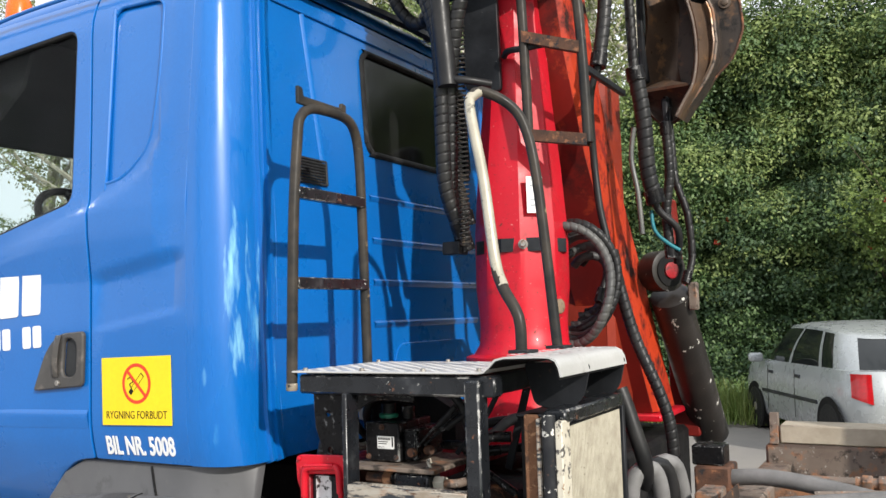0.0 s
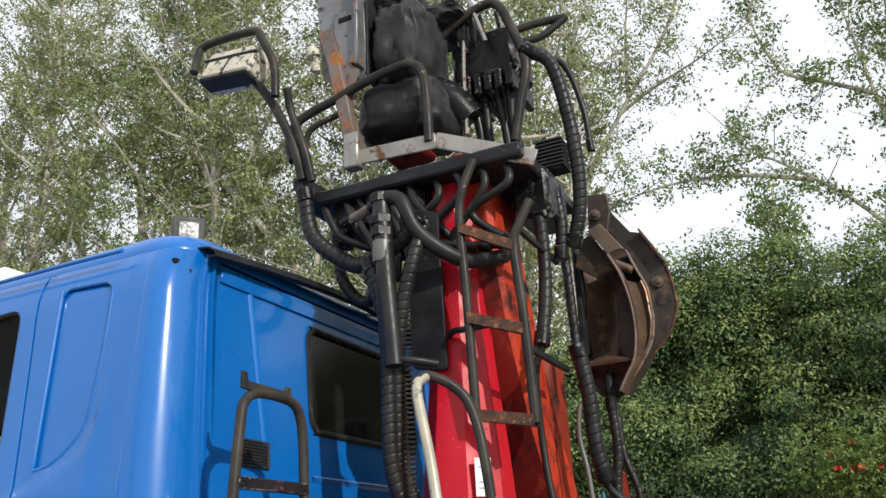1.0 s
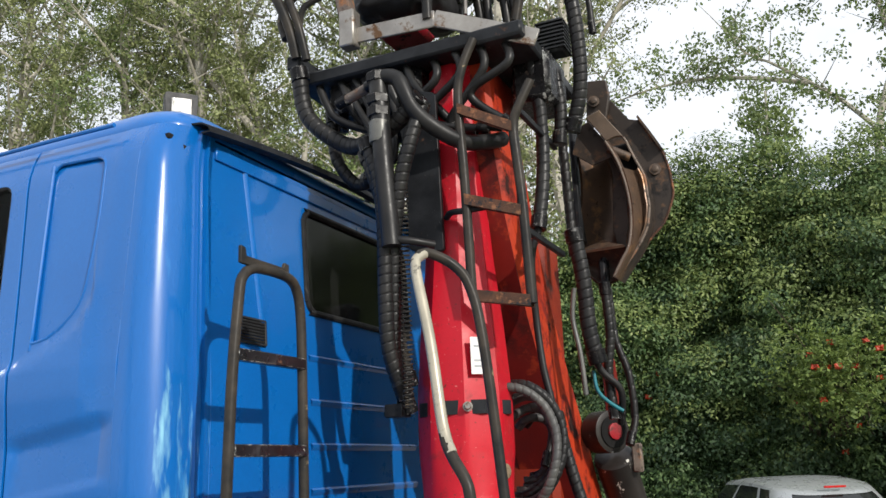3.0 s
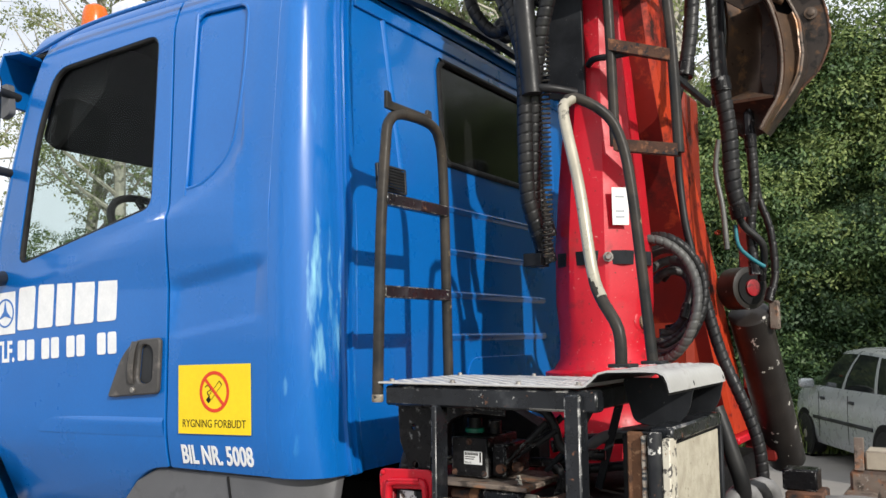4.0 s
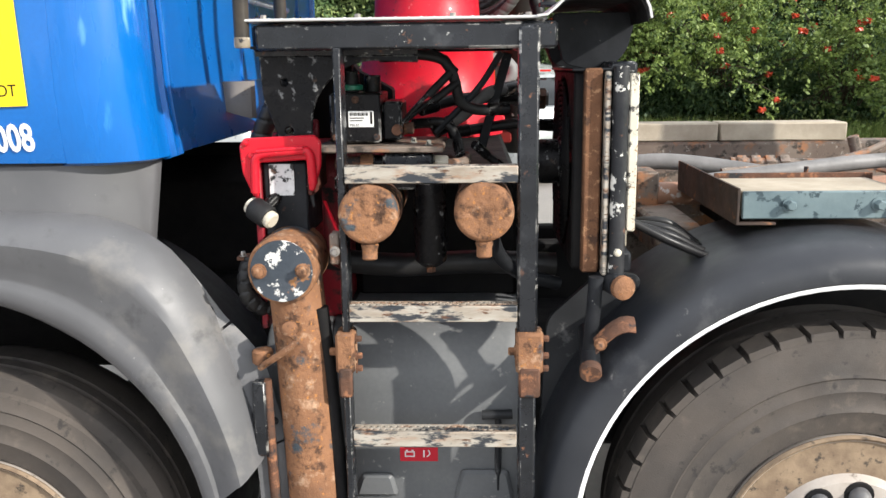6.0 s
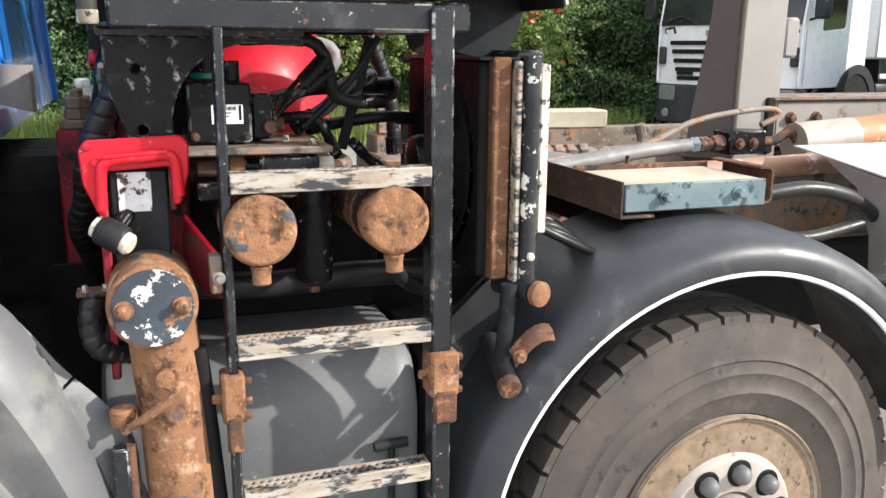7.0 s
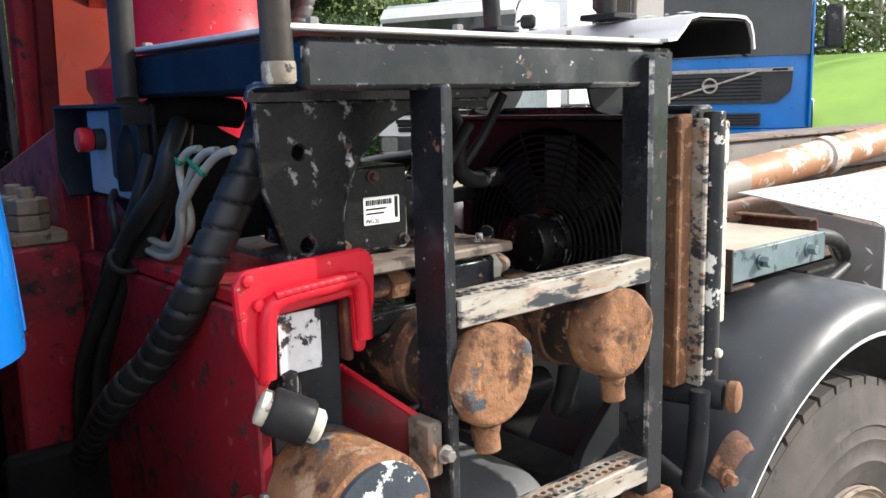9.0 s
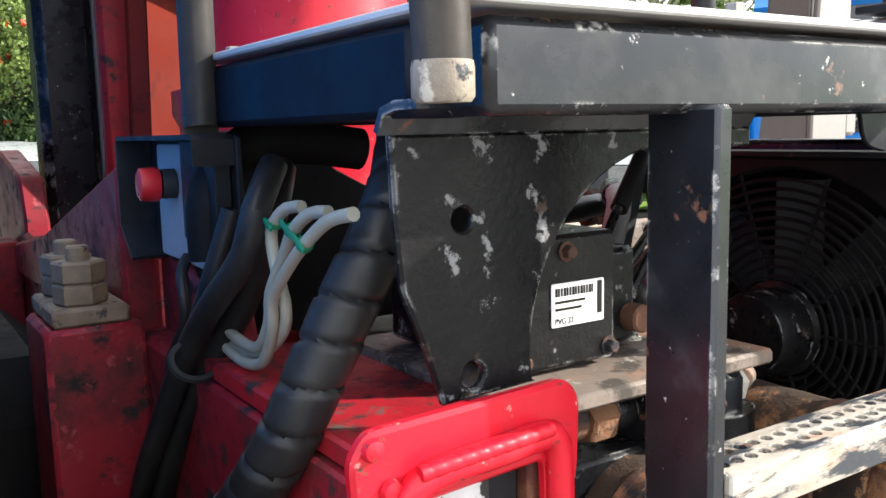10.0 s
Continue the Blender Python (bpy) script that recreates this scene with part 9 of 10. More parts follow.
    put("bumper", Geo().plate(rounded([(-1.22, 0.35), (1.22, 0.35), (1.22, 0.94), (-1.22, 0.94)], 0.06), lambda u, v, w: (-0.06 + 0.12 * (abs(u) / 1.22) ** 4 + w, u, v), 0.2, cuts=[("u", q) for q in (-1.1, -0.9, -0.6, 0.6, 0.9, 1.1)], b=0.02), grille_grey if style == "slats" else bcol)
    put("number_plate", Geo().box(-0.075, -0.065, -0.26, 0.26, 0.5, 0.61), label_white if style != "slats" else yellow)
    for y in (-0.98, 0.98):
        put("headlamp", Geo().plate(rect(y - 0.17, y + 0.17, 0.70, 0.93, 0.05), lambda u, v, w: (-0.075 + 0.12 * (abs(u) / 1.22) ** 4 + w, u, v), 0.03, b=0.008), lamp_lens)
        put("fog_lamp", Geo().lathe([(0.0, -0.015), (0.06, -0.012), (0.07, 0.0)], (-0.065 + 0.05, y, 0.5), (1, 0, 0), 18), lamp_lens)
        s = 1 if y > 0 else -1
        for z0, z1 in ((1.9, 2.42), (2.5, 2.7)):
            put("mirror", Geo().box(0.0, 0.14, s * 1.42 - 0.11, s * 1.42 + 0.11, z0, z1, 0.04), plastic_black)
        put("mirror_arm", Geo().tube([(0.1, s * 1.36, 2.65), (0.2, s * 1.2, 2.62)], 0.02, 8), plastic_black)
        put("mirror_arm", Geo().tube([(0.1, s * 1.36, 1.93), (0.15, s * 1.2, 1.9)], 0.02, 8), plastic_black)
        put("front_wheel", Geo().lathe([(0.25, -0.15), (0.46, -0.15), (0.5, -0.1), (0.5, 0.1), (0.46, 0.15), (0.25, 0.15)], (1.72, s * 1.0, 0.5), (0, s, 0), 36), rubber)
        put("wheel_rim", Geo().lathe([(0.26, 0.1), (0.2, 0.14), (0.1, 0.15), (0.0, 0.15)], (1.72, s * 1.0, 0.5), (0, s, 0), 28), steel_grey)
        put("wheel_arch", Geo().sheet([[(1.72 + r * math.cos(a), s * (1.215 - d), 0.56 + r * math.sin(a)) for a in np.linspace(0, math.pi, 16)] for r, d in ((0.70, 0.01), (0.72, 0.0), (0.60, 0.0), (0.58, 0.3))], 0.02), grille_grey)
        put("wheel_well", Geo().plate([(1.72 + 0.6 * math.cos(a), 0.56 + 0.6 * math.sin(a)) for a in np.linspace(0, math.pi, 16)], lambda u, v, w: (u, s * 1.19 + w * s, v), 0.014), dark)
        put("chassis_rail", Geo().box(1.5, 8.5, s * 0.45 - 0.05, s * 0.45 + 0.05, 0.7, 0.98, 0.01), dark)
        for x in (6.0, 7.3):
            put("rear_wheel", Geo().lathe([(0.25, -0.2), (0.46, -0.2), (0.5, -0.15), (0.5, 0.15), (0.46, 0.2), (0.25, 0.2)], (x, s * 0.95, 0.5), (0, s, 0), 32), rubber)
    put("box_body", Geo().box(2.25, 8.6, -1.25, 1.25, 1.36 if style == "slats" else 1.05, 3.4 if style == "slats" else 1.3, 0.03), truck_white)
    for k in range(4):
        put("body_bearer", Geo().box(2.5 + 0.8 * k, 2.56 + 0.8 * k, -1.2, -0.4, 1.0, 1.36, 0.01), truck_white if k % 2 else dark)
    put("tank", Geo().lathe([(0.0, 0.0), (0.25, 0.01), (0.27, 0.04), (0.27, 0.86), (0.25, 0.9)], (2.7, -0.85, 0.85), (1, 0, 0), 24), grille_grey)
    put("side_rail", Geo().box(2.5, 8.6, -1.24, -1.2, 1.05, 1.13, 0.01), truck_white)
    return t


parked_truck("white_truck", (8.5, 9.89, ground_z(8.5, 9.89)), radians(21), truck_white, "white truck with a slatted grille parked in the yard", "slats", 1.03)
parked_truck("blue_truck", (10.35, 6.22, ground_z(10.35, 6.22)), radians(27), truck_blue, "bright blue truck with a diagonal grille bar parked in the yard", "diagonal", 1.11)
solo("road_marking", Geo().sheet([[(x, y, ground_z(x, y) + 0.016) for x in (-11.0, -7.0)] for y in (3.62, 3.75)]), white, "worn white painted parking line", "road marking", kind="structure")

# ---- lawn, verge ----
def patch(x0, x1, y0, y1, lift, n=14):
    return Geo().sheet([[(x, y, ground_z(x, y) + lift + 0.03 * noise.noise((x, y, 5))) for x in np.linspace(x0, x1, n)] for y in np.linspace(y0, y1, n)])


def lawn_z(x, y):
    """The lawn is a bank that climbs away from the yard."""
    k = min(1.0, max(0.0, (x - 12.5) / 14))
    return ground_z(x, y) + 2.6 * k * k * (3 - 2 * k)


g = Geo().sheet([[(x, y, lawn_z(x, y) + 0.06 + 0.03 * noise.noise((x, y, 5))) for x in np.linspace(11, 60, 40)] for y in np.linspace(-30, 40, 30)])
tagged(part("lawn", g, lawn_mat), "sunlit mown lawn beyond the trucks", "lawn", kind="structure")
tagged(part("verge", patch(-38, 9, 11.6, 26, 0.05), lawn_mat), "rough grass verge under the hedge", "grass", kind="structure")


def blades(n, x0, x1, y0, y1, h, rng):
    x, y, a = rng.uniform(x0, x1, n), rng.uniform(y0, y1, n), rng.uniform(0, math.pi, n)
    hh, w = h * rng.uniform(0.5, 1.2, n), 0.012
    z = np.array([ground_z(a, b) for a, b in zip(x, y)]) + 0.04
    bx, by = rng.normal(0, 0.3, n) * hh, rng.normal(0, 0.3, n) * hh
    v = np.stack([np.stack([x - w * np.cos(a), y - w * np.sin(a), z], 1), np.stack([x + w * np.cos(a), y + w * np.sin(a), z], 1), np.stack([x + bx, y + by, z + hh], 1)], 1).reshape(-1, 3)
    return v, [(3 * i, 3 * i + 1, 3 * i + 2) for i in range(n)]


RNG = np.random.default_rng(7)


def raw(name, verts, faces, mat, label, category, kind="stuff", parent=None):
    me = bpy.data.meshes.new(name)
    me.from_pydata([tuple(map(float, p)) for p in verts], [], faces)
    me.materials.append(mat)
    ob = new(name, me)
    if parent:
        ob.parent = parent
        ob.matrix_parent_inverse = bases.get(parent, Matrix()).inverted()
        if label:
            ob["label"] = label
        return ob
    return tagged(ob, label, category, kind=kind)


v, f = blades(16000, -6, 8, 11.0, 13.4, 0.5, RNG)
raw("verge_grass", v, f, leaf("grass_blades", (0.10, 0.17, 0.03), (0.24, 0.28, 0.08)), "tall dry grass along the hedge", "grass")


# ---- leaves ----
def leaves(points, size, rng, droop=0.0):
    """A small pointed leaf at each point, turned at random."""
    n = len(points)
    d = rng.normal(size=(n, 3))
    d[:, 2] -= droop
    d /= np.linalg.norm(d, axis=1, keepdims=True)
    u = np.cross(d, rng.normal(size=(n, 3)))
    u /= np.linalg.norm(u, axis=1, keepdims=True)
    s = (size * rng.uniform(0.6, 1.4, n))[:, None]
    p = np.asarray(points)
    v = np.stack([p - d * s, p + u * s * 0.55, p + d * s, p - u * s * 0.55], 1).reshape(-1, 3)
    return v, [(4 * i, 4 * i + 1, 4 * i + 2, 4 * i + 3) for i in range(n)]


def hedge_front(x, z):
    s = noise.noise((x * 0.35, z * 0.35, 1.0)) * 1.0 + noise.noise((x * 1.1, z * 1.1, 4.0)) * 0.75 + noise.noise((x * 2.9, z * 2.9, 9.0)) * 0.18
    return 13.6 - s - 0.10 * (2.2 - z) * (z < 2.2) + 0.16 * max(0.0, z - 2.5)


def hedge_top(x):
    return 6.0 + 1.2 / (1 + math.exp(-2.0 * (x + 2.0))) + 0.9 * noise.noise((x * 0.25, 0.0, 2.0)) + 0.5 * noise.noise((x * 0.9, 0.0, 6.0)) + 0.03 * x


def turned_leaves(points, normals, size, rng):
    """Pointed leaves that lie roughly across the given directions and hang a little."""
    p, n = np.asarray(points), np.asarray(normals)
    n = n + rng.normal(0, 0.42, n.shape)
    n /= np.linalg.norm(n, axis=1, keepdims=True)
    d = rng.normal(0, 1, n.shape) + np.array([0, -0.3, -0.8])
    d -= n * (d * n).sum(1, keepdims=True)
    d /= np.linalg.norm(d, axis=1, keepdims=True)
    u = np.cross(n, d)
    s = (size * rng.uniform(0.6, 1.35, len(p)))[:, None]
    v = np.stack([p - d * s, p + u * s * 0.5 - d * s * 0.1, p + d * s, p - u * s * 0.5 - d * s * 0.1], 1).reshape(-1, 3)
    return v, [(4 * i, 4 * i + 1, 4 * i + 2, 4 * i + 3) for i in range(len(p))]


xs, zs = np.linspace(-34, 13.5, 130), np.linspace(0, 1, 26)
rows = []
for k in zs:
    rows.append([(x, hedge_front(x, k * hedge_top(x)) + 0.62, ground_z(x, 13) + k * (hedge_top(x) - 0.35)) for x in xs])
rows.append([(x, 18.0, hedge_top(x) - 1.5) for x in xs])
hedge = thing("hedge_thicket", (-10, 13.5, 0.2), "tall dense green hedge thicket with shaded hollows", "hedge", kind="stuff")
# dark sheet behind the leaves stands in for the hedge's shaded depth
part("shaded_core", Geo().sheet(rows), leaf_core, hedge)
n = 90000
x = RNG.uniform(-34, 13.8, n)
top_ = np.array([hedge_top(a) for a in x])
z = RNG.random(n) ** 0.95 * top_
y = np.array([hedge_front(a, b) for a, b in zip(x, z)]) + 0.28 + np.abs(RNG.normal(0, 0.18, n))
v, f = leaves(np.stack([x, y, z + 0.2 + 0.01 * x], 1), 0.042, RNG, 0.4)
raw("inner_leaves", v, f, leaf_hedge, "", "", parent=hedge)
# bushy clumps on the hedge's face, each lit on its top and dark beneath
# leaf tones by height put the sunlit top and shaded foot into colour
for nm, mat, count, shape in (("leaves", leaf_hedge, 1500, (1.3, 1.1)), ("sunlit_leaves", leaf("sunlit_hedge_leaves", (0.11, 0.17, 0.05), (0.32, 0.39, 0.13)), 1000, (2.6, 1.0)), ("shaded_leaves", leaf("shaded_hedge_leaves", (0.028, 0.066, 0.028), (0.095, 0.155, 0.065)), 1300, (0.9, 1.7))):
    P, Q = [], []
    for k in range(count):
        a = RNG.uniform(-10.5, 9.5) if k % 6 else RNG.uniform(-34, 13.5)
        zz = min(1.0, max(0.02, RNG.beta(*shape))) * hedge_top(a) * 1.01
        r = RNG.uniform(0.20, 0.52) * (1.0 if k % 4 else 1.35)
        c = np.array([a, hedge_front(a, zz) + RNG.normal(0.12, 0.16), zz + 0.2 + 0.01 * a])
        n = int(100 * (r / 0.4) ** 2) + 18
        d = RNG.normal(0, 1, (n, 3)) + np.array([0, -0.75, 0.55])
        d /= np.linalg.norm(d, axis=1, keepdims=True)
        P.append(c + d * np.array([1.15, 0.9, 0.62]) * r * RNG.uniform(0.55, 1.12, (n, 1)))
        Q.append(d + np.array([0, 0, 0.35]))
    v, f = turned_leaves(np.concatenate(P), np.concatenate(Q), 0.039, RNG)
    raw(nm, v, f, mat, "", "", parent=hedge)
# sprays that stand out from the hedge
P = []
for k in range(900):
    a, b = RNG.uniform(-12, 9), RNG.uniform(0.3, 1.02)
    zz = b * hedge_top(a)
    p0 = Vector((a, hedge_front(a, zz), zz + 0.2))
    d = Vector((RNG.normal(0, 0.5), -0.6, RNG.normal(0.4, 0.5))).normalized()
    for j in range(22):
        P.append(p0 + d * (0.6 * j / 22) + Vector(RNG.normal(0, 0.06, 3)))
v, f = leaves(np.array([tuple(q) for q in P]), 0.038, RNG, 0.3)
raw("leaf_sprays", v, f, leaf_mid, "", "", parent=hedge)


def berries(c, rng, n=26):
    """One close bunch of berries: a knobbly cluster, flatter on top."""
    g = lump(tuple(c), (0.048, 0.048, 0.036), float(rng.uniform(0, 50)), 0.75, 8)
    return g


g = Geo()
for k in range(34):
    a, zz = RNG.uniform(2.6, 8.0), RNG.uniform(1.2, 4.8)
    g.merge(berries((a, hedge_front(a, zz) - 0.12, zz + 0.2), RNG))
for k in range(8):
    a, zz = RNG.uniform(-7, 2.6), RNG.uniform(0.9, 4.0)
    g.merge(berries((a, hedge_front(a, zz) - 0.12, zz + 0.2), RNG, 16))
tagged(part("rowan_berries", g, berry, None, smooth=0), "clusters of red rowan berries in the hedge", "berries", kind="stuff")


# ---- rowan bushes that stand out of the hedge ----
def rowan(c, size, seed):
    rng = np.random.default_rng(seed)
    b = thing("rowan_bush", (c[0], c[1], ground_z(c[0], c[1])), "leafy rowan bush with clusters of red berries", "bush", "rowan bushes")
    C, tips, g = Vector(c), [], Geo()
    for k in range(26):
        e = C + Vector((rng.normal(0, 0.55), rng.normal(-0.1, 0.3), rng.normal(0.1, 0.5))) * size
        p = Vector((c[0] + rng.normal(0, 0.3), c[1] + 1.1, max(0.6, c[2] - 1.0)))
        g.tube([p, p.lerp(e, 0.55) + Vector((0, 0, 0.2)), e], 0.014, 5, 0.3, r1=0.005)
        tips += [p.lerp(e, 0.6), p.lerp(e, 0.8), e, e]
    part("stem", g, stem_bark, b)
    pts = []
    for k in range(520):
        q = tips[rng.integers(0, len(tips))] + Vector(rng.normal(0, 0.2, 3)) * size
        d = Vector((rng.normal(0, 1), rng.normal(-0.4, 0.8), rng.normal(-0.2, 0.5))).normalized()
        pts += [q + d * (0.02 * j) + Vector(rng.normal(0, 0.022, 3)) for j in range(13)]
    v, f = leaves(np.array([tuple(q) for q in pts]), 0.034, rng, 0.2)
    raw("leaves", v, f, leaf_rowan, "", "", parent=b)
    for k in range(15):
        q = tips[rng.integers(0, len(tips))] + Vector((0, -0.15, 0)) + Vector(rng.normal(0, 0.15, 3))
        part("berry_cluster", berries(q, rng, 22), berry, b, smooth=0)


stem_bark = surf("brown_stem_bark", (0.09, 0.065, 0.045), (0.05, 0.04, 0.03), 9, 0.9, bump=0.2)
leaf_rowan = leaf("rowan_leaves", (0.075, 0.13, 0.03), (0.26, 0.34, 0.09))
rowan((3.0, 12.3, 2.5), 1.0, 501)
rowan((4.4, 12.2, 2.2), 1.1, 502)
rowan((1.3, 12.6, 3.2), 0.8, 503)
rowan((6.3, 12.0, 1.9), 1.0, 504)


# ---- trees ----
def tree(base, height, crown, n_leaf, seed, mat, leaf_size=0.075, bare=0.35, name="tree", label="tall pale-barked tree with a loose open crown"):
    rng = np.random.default_rng(seed)
    t = thing(name, base, label, "tree", "trees behind the hedge")
    B = Vector(base)
    top = B + Vector((rng.normal(0, 0.06) * height, rng.normal(0, 0.04) * height, height))
    trunk_pts = [B.lerp(top, k / 5) + Vector(rng.normal(0, 0.012 * height, 3)) * (0 < k < 5) for k in range(6)]
    g = Geo().tube(trunk_pts, 0.0085 * height + 0.025, 8, 0.6, r1=0.02)
    tips = []
    sp = spline(trunk_pts, 0.5)
    for k in range(int(crown * 14)):
        i = int(len(sp) * (bare + (0.97 - bare) * k / (crown * 14)))
        p = sp[min(i, len(sp) - 1)]
        left = 1 - (i / len(sp))
        a = rng.uniform(0, 2 * math.pi)
        ln = crown * (0.60 + 0.60 * left) * rng.uniform(0.6, 1.1)
        d = Vector((math.cos(a), math.sin(a), rng.uniform(0.35, 1.0))).normalized()
        e = p + d * ln + Vector((0, 0, 0.15 * ln))
        m = p.lerp(e, 0.5) + Vector(rng.normal(0, 0.1 * ln, 3))
        g.tube([p, m, e], 0.016 + 0.021 * ln, 6, 0.5, r1=0.010)
        tips += [p.lerp(m, 0.7), m, m.lerp(e, 0.5), e]
        for j in range(4):
            q0 = p.lerp(e, rng.uniform(0.35, 0.95))
            q1 = q0 + Vector(rng.normal(0, 0.32 * ln, 3)) + Vector((0, 0, 0.1 * ln))
            g.tube([q0, q0.lerp(q1, 0.5) + Vector(rng.normal(0, 0.05, 3)), q1], 0.018, 5, 0.5, r1=0.005)
            tips += [q0.lerp(q1, 0.6), q1]
    part("trunk", g, bark, t)
    tips = np.array([tuple(p) for p in tips])
    clump = tips[rng.integers(0, len(tips), n_leaf // 30 + 1)] + rng.normal(0, 0.20, (n_leaf // 30 + 1, 3))
    pts = np.repeat(clump, 30, 0) + rng.normal(0, 1, (len(clump) * 30, 3)) * np.repeat(rng.uniform(0.08, 0.20, len(clump)), 30)[:, None] * np.array([1.15, 1.15, 0.6])
    v, f = leaves(pts, leaf_size, rng, 0.5)
    raw("crown", v, f, mat, "", "", parent=t)
    return t


def limbed_tree(name, label, trunk, limbs, r, n_leaf, seed, mat, leaf_size=0.07, spread=0.75):
    """A tree whose main limbs are given; twigs and leaf clusters grow from them."""
    rng = np.random.default_rng(seed)
    t = thing(name, (trunk[0][0], trunk[0][1], ground_z(trunk[0][0], trunk[0][1])), label, "tree", "trees behind the hedge")
    part("trunk", Geo().tube(trunk, r, 9, 0.4, r1=r * 0.3), bark, t)
    tips = []
    for path in [trunk[2:]] + list(limbs):
        if path is not trunk[2:] and path in limbs:
            part("limb", Geo().tube(path, r * 0.5, 7, 0.35, r1=0.012), bark, t)
        g = Geo()
        for p in spline(path, 0.22)[3:]:
            p = Vector(p)
            for j in range(2):
                q = p + Vector(rng.normal(0, spread * 0.55, 3)) + Vector((0, 0, 0.25 * spread))
                g.tube([p, p.lerp(q, 0.5) + Vector(rng.normal(0, 0.06, 3)), q], 0.016, 5, 0.4, r1=0.004)
                tips += [tuple(p.lerp(q, 0.6)), tuple(p.lerp(q, 0.85)), tuple(q), tuple(q)]
        part("branchwork", g, bark, t)
    tips = np.array(tips)
    c = tips[rng.integers(0, len(tips), n_leaf // 24 + 1)] + rng.normal(0, 0.12, (n_leaf // 24 + 1, 3))
    pts = np.repeat(c, 24, 0) + rng.normal(0, 0.13, (len(c) * 24, 3)) * np.array([1.2, 1.2, 0.6])
    v, f = leaves(pts, leaf_size, rng, 0.5)
    raw("crown", v, f, mat, "", "", parent=t)


limbed_tree("tree", "pale-limbed tree with long arching branches over the hedge", [(2.6, 16.6, 0.3), (2.55, 16.6, 5.0), (2.72, 16.5, 8.06), (3.39, 16.5, 10.1), (3.7, 16.5, 12.7), (3.9, 16.4, 15.5)],
            [[(2.72, 16.5, 8.2), (2.2, 16.5, 8.9), (1.6, 16.5, 9.48), (0.9, 16.5, 10.1), (0.48, 16.5, 10.4), (0.1, 16.4, 11.0)], [(1.6, 16.5, 9.45), (0.6, 16.4, 9.75), (-0.35, 16.3, 9.92), (-1.5, 16.2, 9.92), (-2.6, 16.1, 9.69)],
             [(3.3, 16.5, 9.9), (3.1, 16.5, 11.1), (2.88, 16.5, 13.25), (2.75, 16.5, 14.6)], [(3.1, 16.5, 11.1), (2.2, 16.4, 11.6), (1.42, 16.4, 12.1), (1.0, 16.4, 13.6), (1.34, 16.4, 14.6)], [(3.4, 16.5, 10.3), (4.2, 16.5, 11.2), (4.9, 16.4, 12.6)]], 0.11, 15000, 311, leaf_mid, 0.046)
limbed_tree("tree", "slender pale-stemmed tree with an open feathery crown", [(-4.6, 18.2, 0.2), (-4.2, 18.1, 6.5), (-3.76, 18.0, 10.8), (-2.56, 18.0, 12.97), (-1.24, 18.0, 14.8), (-0.19, 18.0, 17.0)],
            [[(-3.76, 18.0, 10.8), (-3.43, 18.0, 12.2), (-3.55, 18.0, 14.5), (-3.69, 18.0, 17.0)], [(-2.56, 18.0, 12.97), (-1.77, 18.0, 13.4), (-0.36, 17.9, 13.9), (0.4, 17.9, 14.3)], [(-2.3, 18.0, 13.3), (-2.2, 18.0, 14.8), (-1.9, 18.0, 16.8)]], 0.11, 9000, 312, leaf_pale, 0.044)
limbed_tree("tree", "leaning pale trunk with leafy side branches", [(-9.0, 15.9, 0.2), (-9.3, 15.9, 5.0), (-10.2, 15.8, 8.4), (-12.4, 15.8, 11.4), (-14.4, 15.8, 13.7), (-16.2, 15.8, 15.9), (-19.6, 15.8, 18.4)],
            [[(-11.6, 15.8, 10.4), (-12.25, 15.7, 12.4), (-12.9, 15.7, 14.8), (-14.2, 15.7, 18.8)], [(-10.5, 15.8, 9.0), (-10.3, 15.6, 11.0), (-10.9, 15.5, 13.2), (-10.2, 15.5, 15.6)], [(-14.4, 15.8, 13.7), (-16.4, 15.6, 14.2), (-18.6, 15.6, 14.3)]], 0.16, 20000, 313, leaf_pale, 0.05, 0.95)


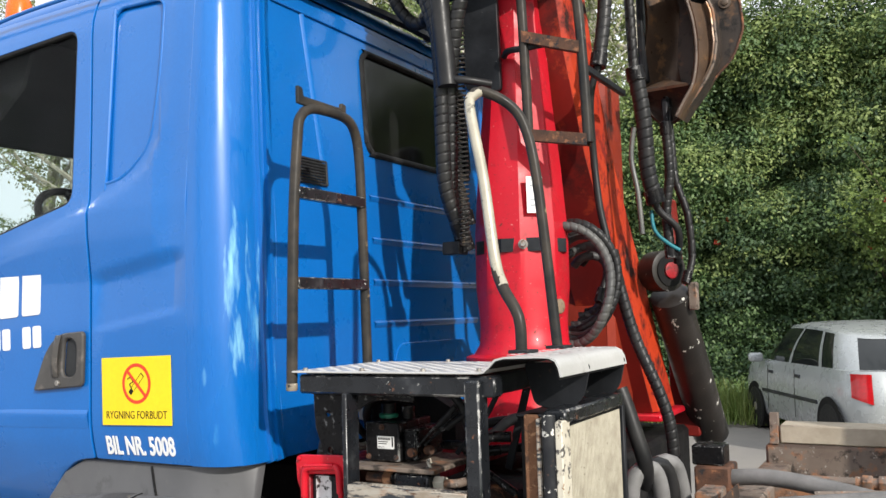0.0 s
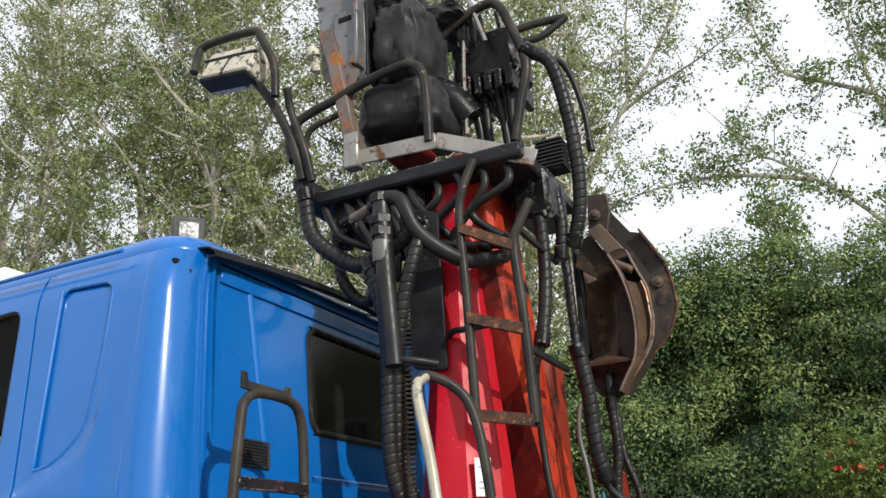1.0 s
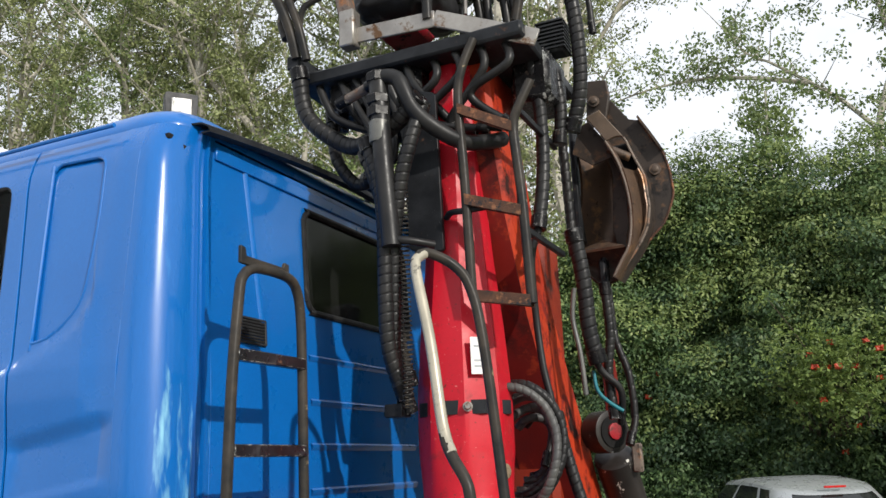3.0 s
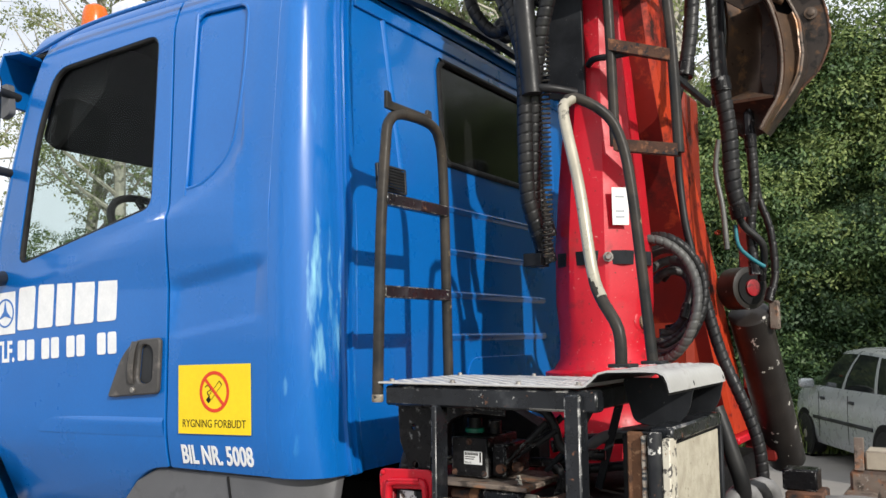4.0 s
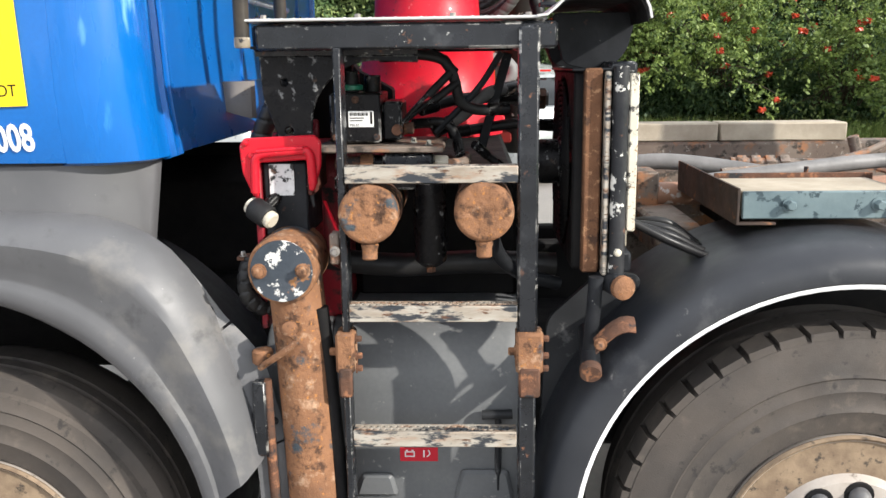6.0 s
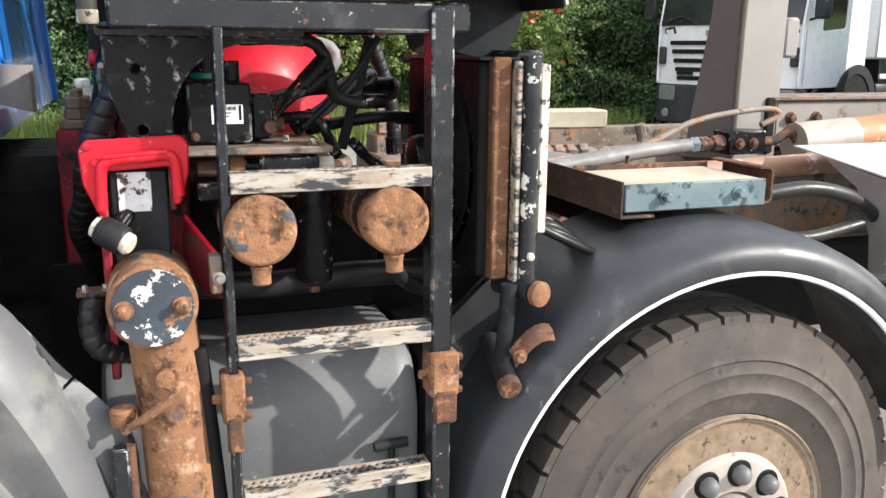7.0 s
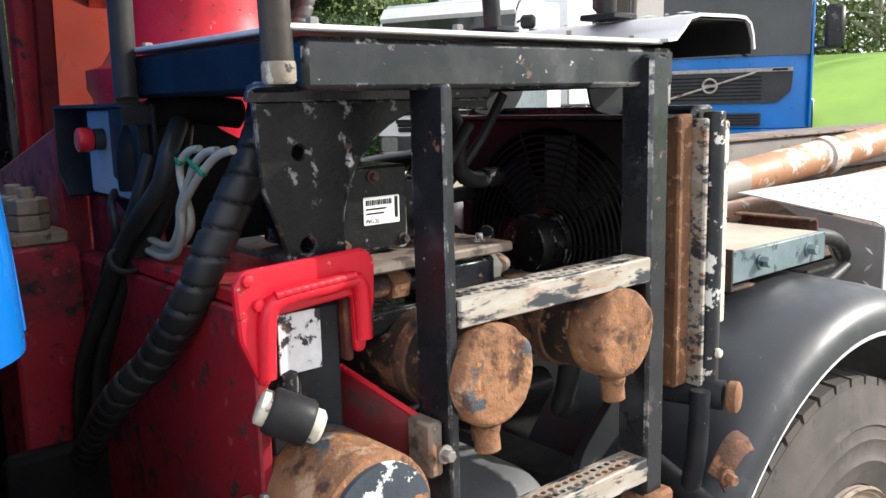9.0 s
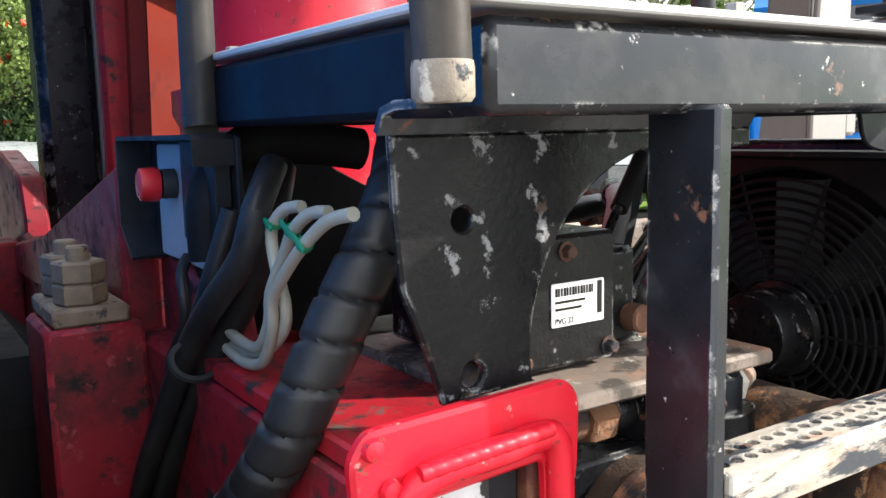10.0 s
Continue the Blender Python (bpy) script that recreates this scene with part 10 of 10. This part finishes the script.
k = 0
GROVE = ((-3.0, 16.6, 20.0, 2.5, 8000), (-5.2, 16.0, 21.5, 3.0, 12000), (-7.6, 15.8, 22.0, 3.3, 26000), (-10.4, 17.0, 23.5, 3.5, 34000), (-13.2, 16.0, 24.0, 3.6, 44000), (-16.4, 15.5, 24.5, 3.6, 46000), (-19.8, 15.0, 24.0, 3.6, 44000), (-23.0, 15.5, 25.0, 3.6, 32000), (-6.6, 20.5, 24.0, 3.6, 20000), (-11.8, 21.0, 26.0, 3.8, 34000), (-17.5, 20.5, 27.0, 3.8, 32000), (-9.0, 18.8, 24.0, 3.4, 20000), (-14.8, 18.8, 25.0, 3.5, 30000), (-21.5, 19.0, 27.0, 3.6, 28000),
         (7.6, 17.5, 16.0, 2.8, 12000), (-26.5, 13.0, 22.0, 3.5, 22000), (-25.0, 8.0, 18.0, 3.2, 24000), (-23.0, 3.0, 14.0, 3.1, 22000), (-27.0, -1.0, 12.0, 3.2, 14000))
for x, y, h, c, n in GROVE:
    k += 1
    tree((x, y, ground_z(x, y)), h, c, int(n * (0.8 if x < -9 else 1.15)), 40 + k, leaf_pale if k % 3 else leaf_mid, 0.05, 0.22)
tree((0.7, 15.6, 0.3), 8.9, 0.8, 7000, 91, leaf_mid, 0.048, 0.45, "sapling", "slender young tree standing out of the hedge")
for i, (x, y, h, c) in enumerate(((16, 22, 9, 3.4), (22, 20, 10, 3.8), (28, 17, 10, 4.0), (34, 14, 10, 4.0), (40, 8, 10, 4.0), (44, 0, 10, 4.0), (11, 24, 10, 3.5), (30, 24, 12, 4.2))):
    tree((x, y, lawn_z(x, y)), h, c, 9000, 140 + i, leaf_mid, 0.13, 0.12, "lawn_tree", "full green tree beyond the lawn")
for i in range(9):
    a = 27 + 2.2 * i
    c = Vector((a, 23 - 1.1 * (a - 27), lawn_z(a, 10) + 1.0))
    v, f = leaves(np.array([tuple(c)]) + RNG.normal(0, 1, (4500, 3)) * np.array([1.3, 0.9, 0.8]), 0.1, RNG, 0.3)
    raw("lawn_bush", v, f, leaf_mid if i % 2 else leaf_pale, "rounded green bush at the lawn's edge", "bush")
